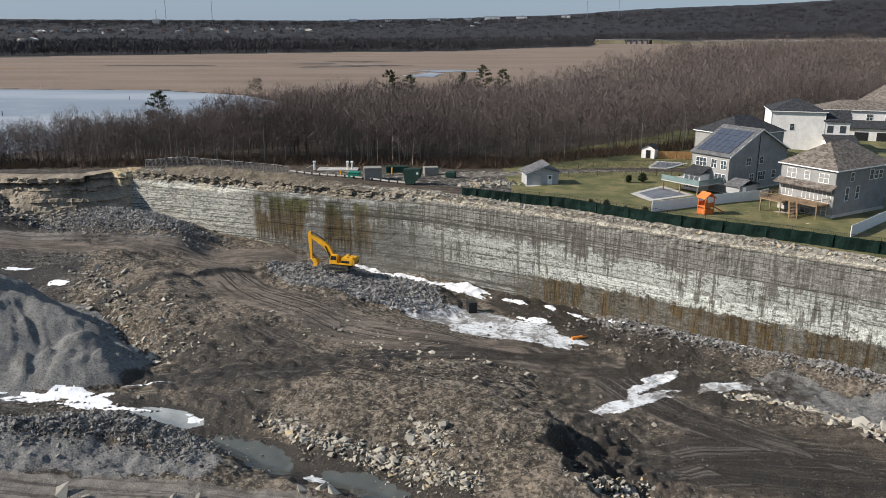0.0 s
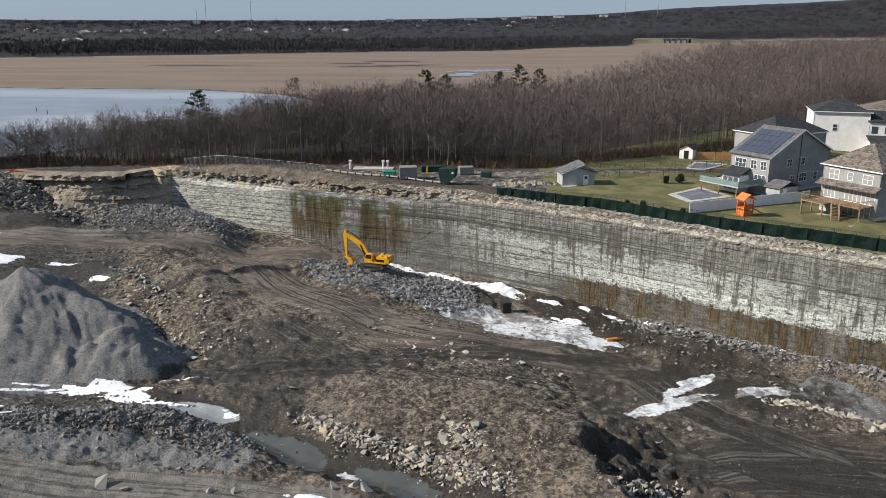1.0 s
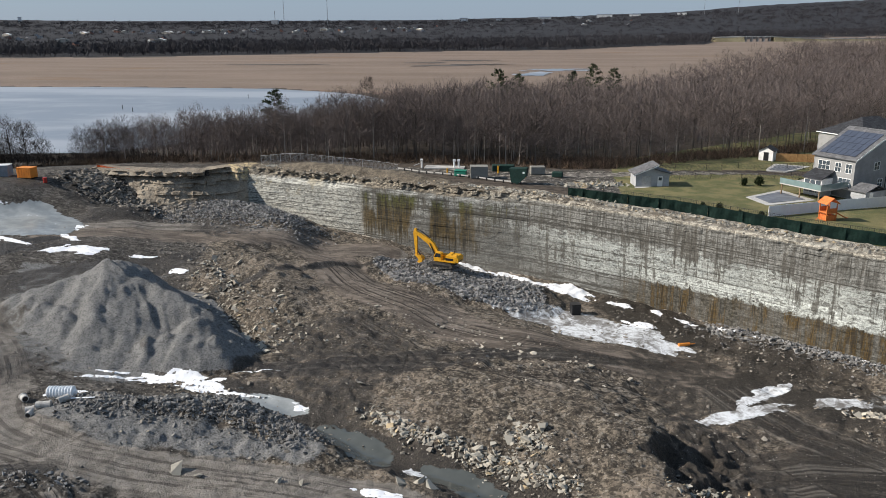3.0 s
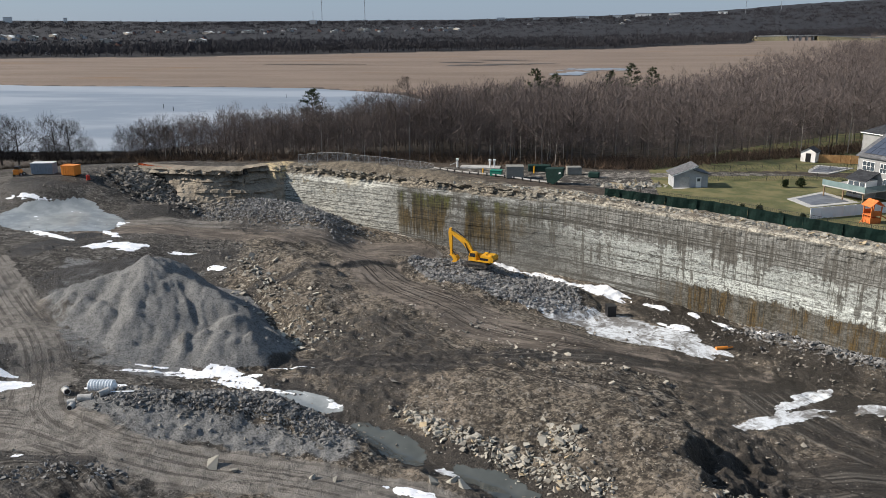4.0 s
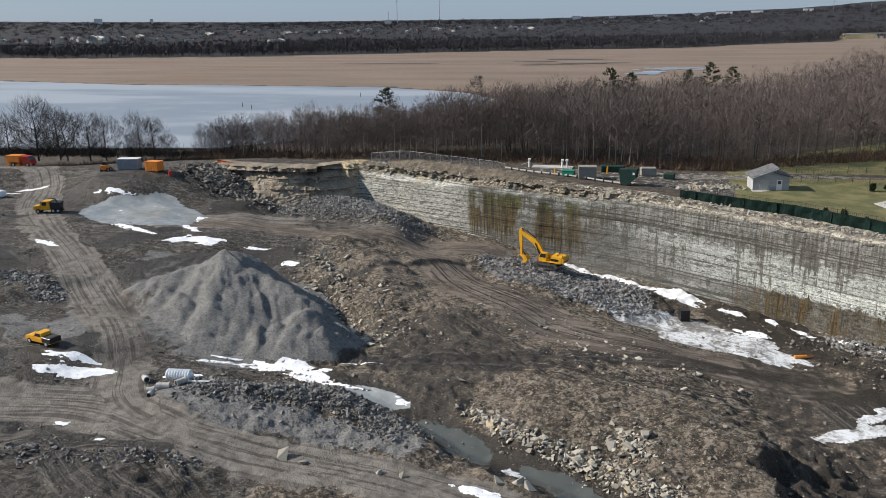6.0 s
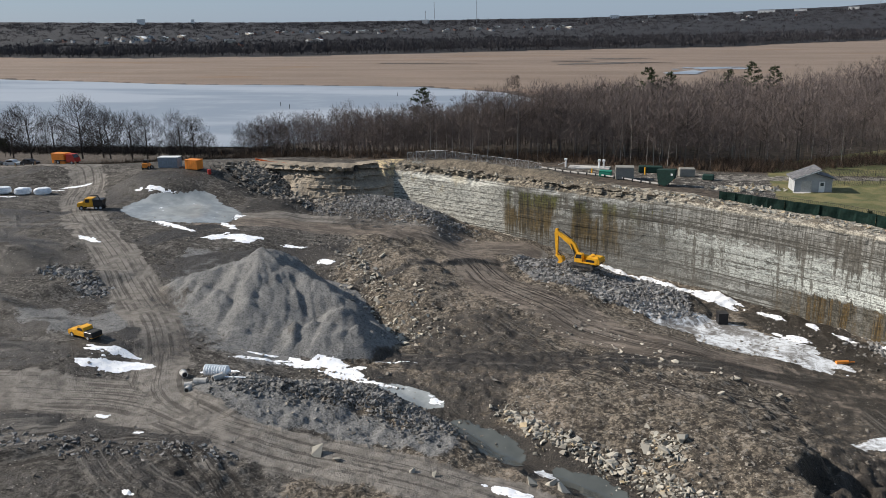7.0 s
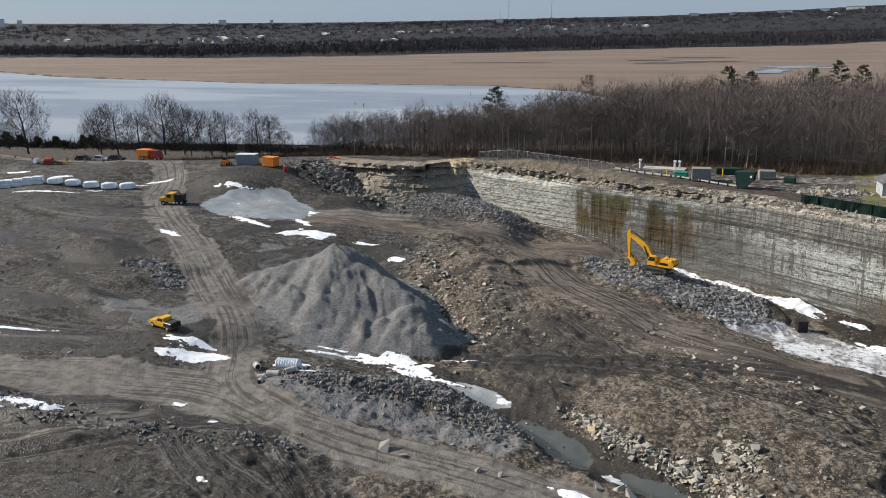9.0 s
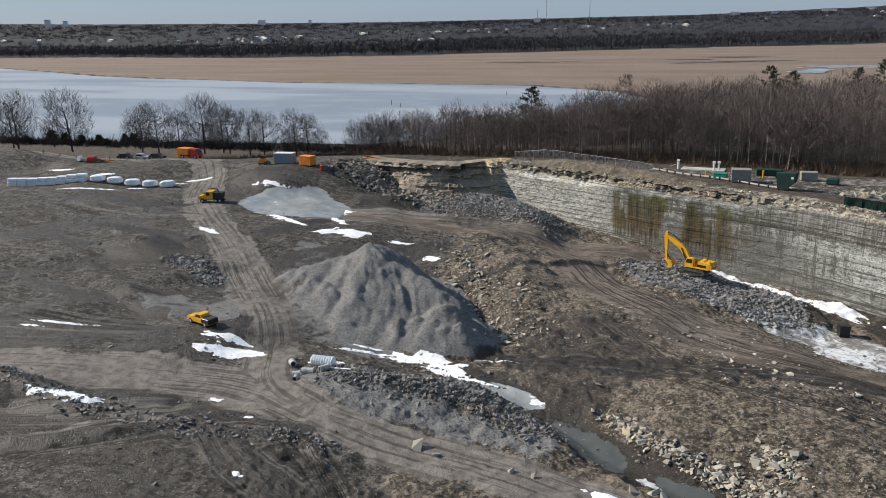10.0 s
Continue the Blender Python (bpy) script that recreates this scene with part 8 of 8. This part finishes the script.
def build_far():
    shapes = []
    for k, (w, d, h, rise) in enumerate(((11, 8, 5.5, 3.0), (16, 9, 6.0, 3.5), (26, 10, 6.5, 3.0), (9, 9, 6.5, 4.0))):
        walls = bmesh.new()
        add_slab(walls, [(-w / 2, -1), (-w / 2, h), (0, h + rise - 0.1), (w / 2, h), (w / 2, -1)], -d / 2, d / 2, "y")
        roof = bmesh.new()
        add_slab(roof, [(-w / 2 - 0.6, h - 0.3), (0, h + rise), (w / 2 + 0.6, h - 0.3), (w / 2 + 0.6, h), (0, h + rise + 0.4), (-w / 2 - 0.6, h)], -d / 2 - 0.5, d / 2 + 0.5, "y")
        panes = [box(u - 0.9, -d / 2 - 0.08, z, u + 0.9, -d / 2 - 0.01, z + 1.6) for u in (-w * 0.28, w * 0.28) for z in (1.0, 3.8)]
        shapes.append((walls, roof, panes))
    colours = (surface("pale_far_siding", (0.38, 0.38, 0.38), (0.52, 0.52, 0.52), 2.0, 0.2), SHED_SIDING, surface("tan_siding", (0.36, 0.32, 0.27), (0.46, 0.42, 0.36), 2.0, 0.2), surface("red_brick", (0.16, 0.08, 0.06), (0.24, 0.13, 0.10), 2.0, 0.2))
    roofs = (GREY_SHINGLE, BROWN_SHINGLE, WHITE_TRIM)
    protos = []
    for (walls, roof, panes), wall_mat, roof_mat in zip(shapes, colours, roofs + (BLACK_SHINGLE,)):
        h = thing("far_house", 0, 0, -500, 0, "small pale house among the trees across the lake", "house", "houses on the far shore")
        part("wall", walls, wall_mat, h)
        part("roof", roof, roof_mat, h)
        for pane in panes:
            part("window", pane, GLASS, h)
        h.scale = (0.72, 0.72, 0.72)
        protos.append(h)
    spots = []
    for az0, az1, r0, r1, n in ((-32, -17, 2100, 2500, 44), (-17, -8, 2150, 2500, 24), (-46, -33, 1500, 2100, 34), (-56, -46, 1800, 2600, 12), (-36, -24, 1250, 1500, 8), (-8, 6, 2700, 3300, 8)):
        for _ in range(n):
            spots.append((RNG.uniform(az0, az1), RNG.uniform(r0, r1)))
    for k, (az, r) in enumerate(spots):
        x, y = spot_at(az, r)
        copy_thing(protos[k % 4], pose(x, y, float(ground_level(x, y)) - 1.0, 0, 0, RNG.uniform(-40, 40)))
    for h in protos:
        for o in list(h.children_recursive) + [h]:
            bpy.data.objects.remove(o)
    # long pale sheds on the skyline
    for az, r, w, h in ((-0.5, 3900, 60, 14), (1.8, 3900, 40, 12), (3.5, 3920, 70, 15), (-6, 3950, 40, 16), (-3.6, 3950, 30, 12), (5.5, 3900, 50, 12), (8.5, 3880, 40, 12), (-37.5, 3950, 34, 26), (-34.3, 3950, 14, 24), (-50.6, 3900, 24, 34), (-49.6, 3900, 18, 30)):
        x, y = spot_at(az, r)
        hall = thing("far_hall", x, y, float(ground_level(x, y)) - 3, -az, "large pale building on the far skyline", "building", "large buildings on the skyline")
        part("wall", box(-w / 2, -10, -2, w / 2, 10, h), WHITE_SIDING, hall)
        part("roof", box(-w / 2 - 1, -11, h, w / 2 + 1, 11, h + 1.2), SHED_SIDING, hall)
    # radio masts
    for az, r, h in ((-15.3, 3300, 118), (-18.2, 3500, 130), (-18.8, 3500, 60), (9.9, 3800, 80), (12.0, 3800, 80)):
        x, y = spot_at(az, r)
        z = float(ground_level(x, y)) - 8
        mast = thing("radio_mast", x, y, z, 0, "tall thin lattice radio mast on the horizon", "mast", "radio masts")
        for k in range(3):
            a = 2.094 * k
            part("leg", tube((1.3 * math.cos(a), 1.3 * math.sin(a), 0), (0.7 * math.cos(a), 0.7 * math.sin(a), h), 0.28, sides=4), GALVANISED, mast)
        lace = bmesh.new()
        for k in range(int(h / 6)):
            for j in range(3):
                a, b = 2.094 * j, 2.094 * (j + 1)
                add_tube(lace, (1.2 * math.cos(a), 1.2 * math.sin(a), k * 6), (1.2 * math.cos(b), 1.2 * math.sin(b), k * 6 + 6), 0.16, sides=3)
        part("lacing", lace, DARK_STEEL, mast)
        if az == -18.8:
            part("cabin", box(-14, -8, 0, 14, 8, 24), SHED_SIDING, mast)
    # highway with its bridge over the marsh creek
    road = thing("highway", 0, 0, 0, 0, "pale raised highway across the marsh", "road")
    line = [(10.6, 1680, -1.0), (12.4, 1700, 0.0), (14.2, 1720, 0.0), (17, 1760, -4.5), (21, 1850, -4.5), (25, 1950, -4), (30, 2080, -3), (38, 2300, -3)]
    deck = bmesh.new()
    bank = bmesh.new()
    for k, ((a, r, z), (b, s, w)) in enumerate(zip(line, line[1:])):
        p, q = Vector((*spot_at(a, r), z)), Vector((*spot_at(b, s), w))
        side = Vector((-(q - p).y, (q - p).x, 0)).normalized() * 7
        v = [deck.verts.new(c + off + Vector((0, 0, dz))) for dz in (0, -1.6) for c, off in ((p, side), (p, -side), (q, -side), (q, side))]
        for f in ((0, 1, 2, 3), (7, 6, 5, 4), (0, 4, 5, 1), (1, 5, 6, 2), (2, 6, 7, 3), (3, 7, 4, 0)):
            deck.faces.new([v[i] for i in f])
        if k != 1:
            base = [bank.verts.new(c + off * 2.2 + Vector((0, 0, -9.8 - c.z))) for c, off in ((p, side), (p, -side), (q, -side), (q, side))]
            crest = [bank.verts.new(c + off + Vector((0, 0, -1.6))) for c, off in ((p, side), (p, -side), (q, -side), (q, side))]
            for i in range(4):
                bank.faces.new((base[i], base[(i + 1) % 4], crest[(i + 1) % 4], crest[i]))
    part("deck", deck, CONCRETE, road)
    part("embankment", bank, surface("dry_grass_bank", (0.14, 0.12, 0.07), (0.24, 0.21, 0.13), 0.4, 0.03), road)
    p, q = Vector((*spot_at(12.4, 1700), 0)), Vector((*spot_at(14.2, 1720), 0))
    for k in range(5):
        c = p.lerp(q, (k + 0.5) / 5)
        part("pier", box(c.x - 1.2, c.y - 6, -10, c.x + 1.2, c.y + 6, -1.6), CONCRETE, road)
    # winding creek on the marsh
    for cx, cy, rx, ry, turn, seed in ((-12, 662, 15, 26, -20, 41), (6, 715, 34, 17, 18, 42), (-84, 792, 58, 13, 24, 43), (-128, 830, 26, 9, 8, 44), (-92, 880, 34, 10, 4, 45), (-270, 790, 55, 7, 6, 46)):
        patch("marsh_creek", cx, cy, rx, ry, turn, LAKE_ICE if seed < 43 else CREEK_MUD, "narrow winding creek through the reeds", "creek", 0.1, seed, 1.1, -9.45)
    for az, r in ((-29.0, 430), (-28.4, 415), (-20.9, 470), (-45, 400), (-44.4, 392)):
        x, y = spot_at(az, r)
        stake = thing("ice_stake", x, y, -9.6, 0, "thin dark stake standing in the ice", "stake")
        part("shaft", tube((0, 0, 0), (0, 0, 2.2), 0.16, sides=5), DARK_STEEL, stake)


build_far()
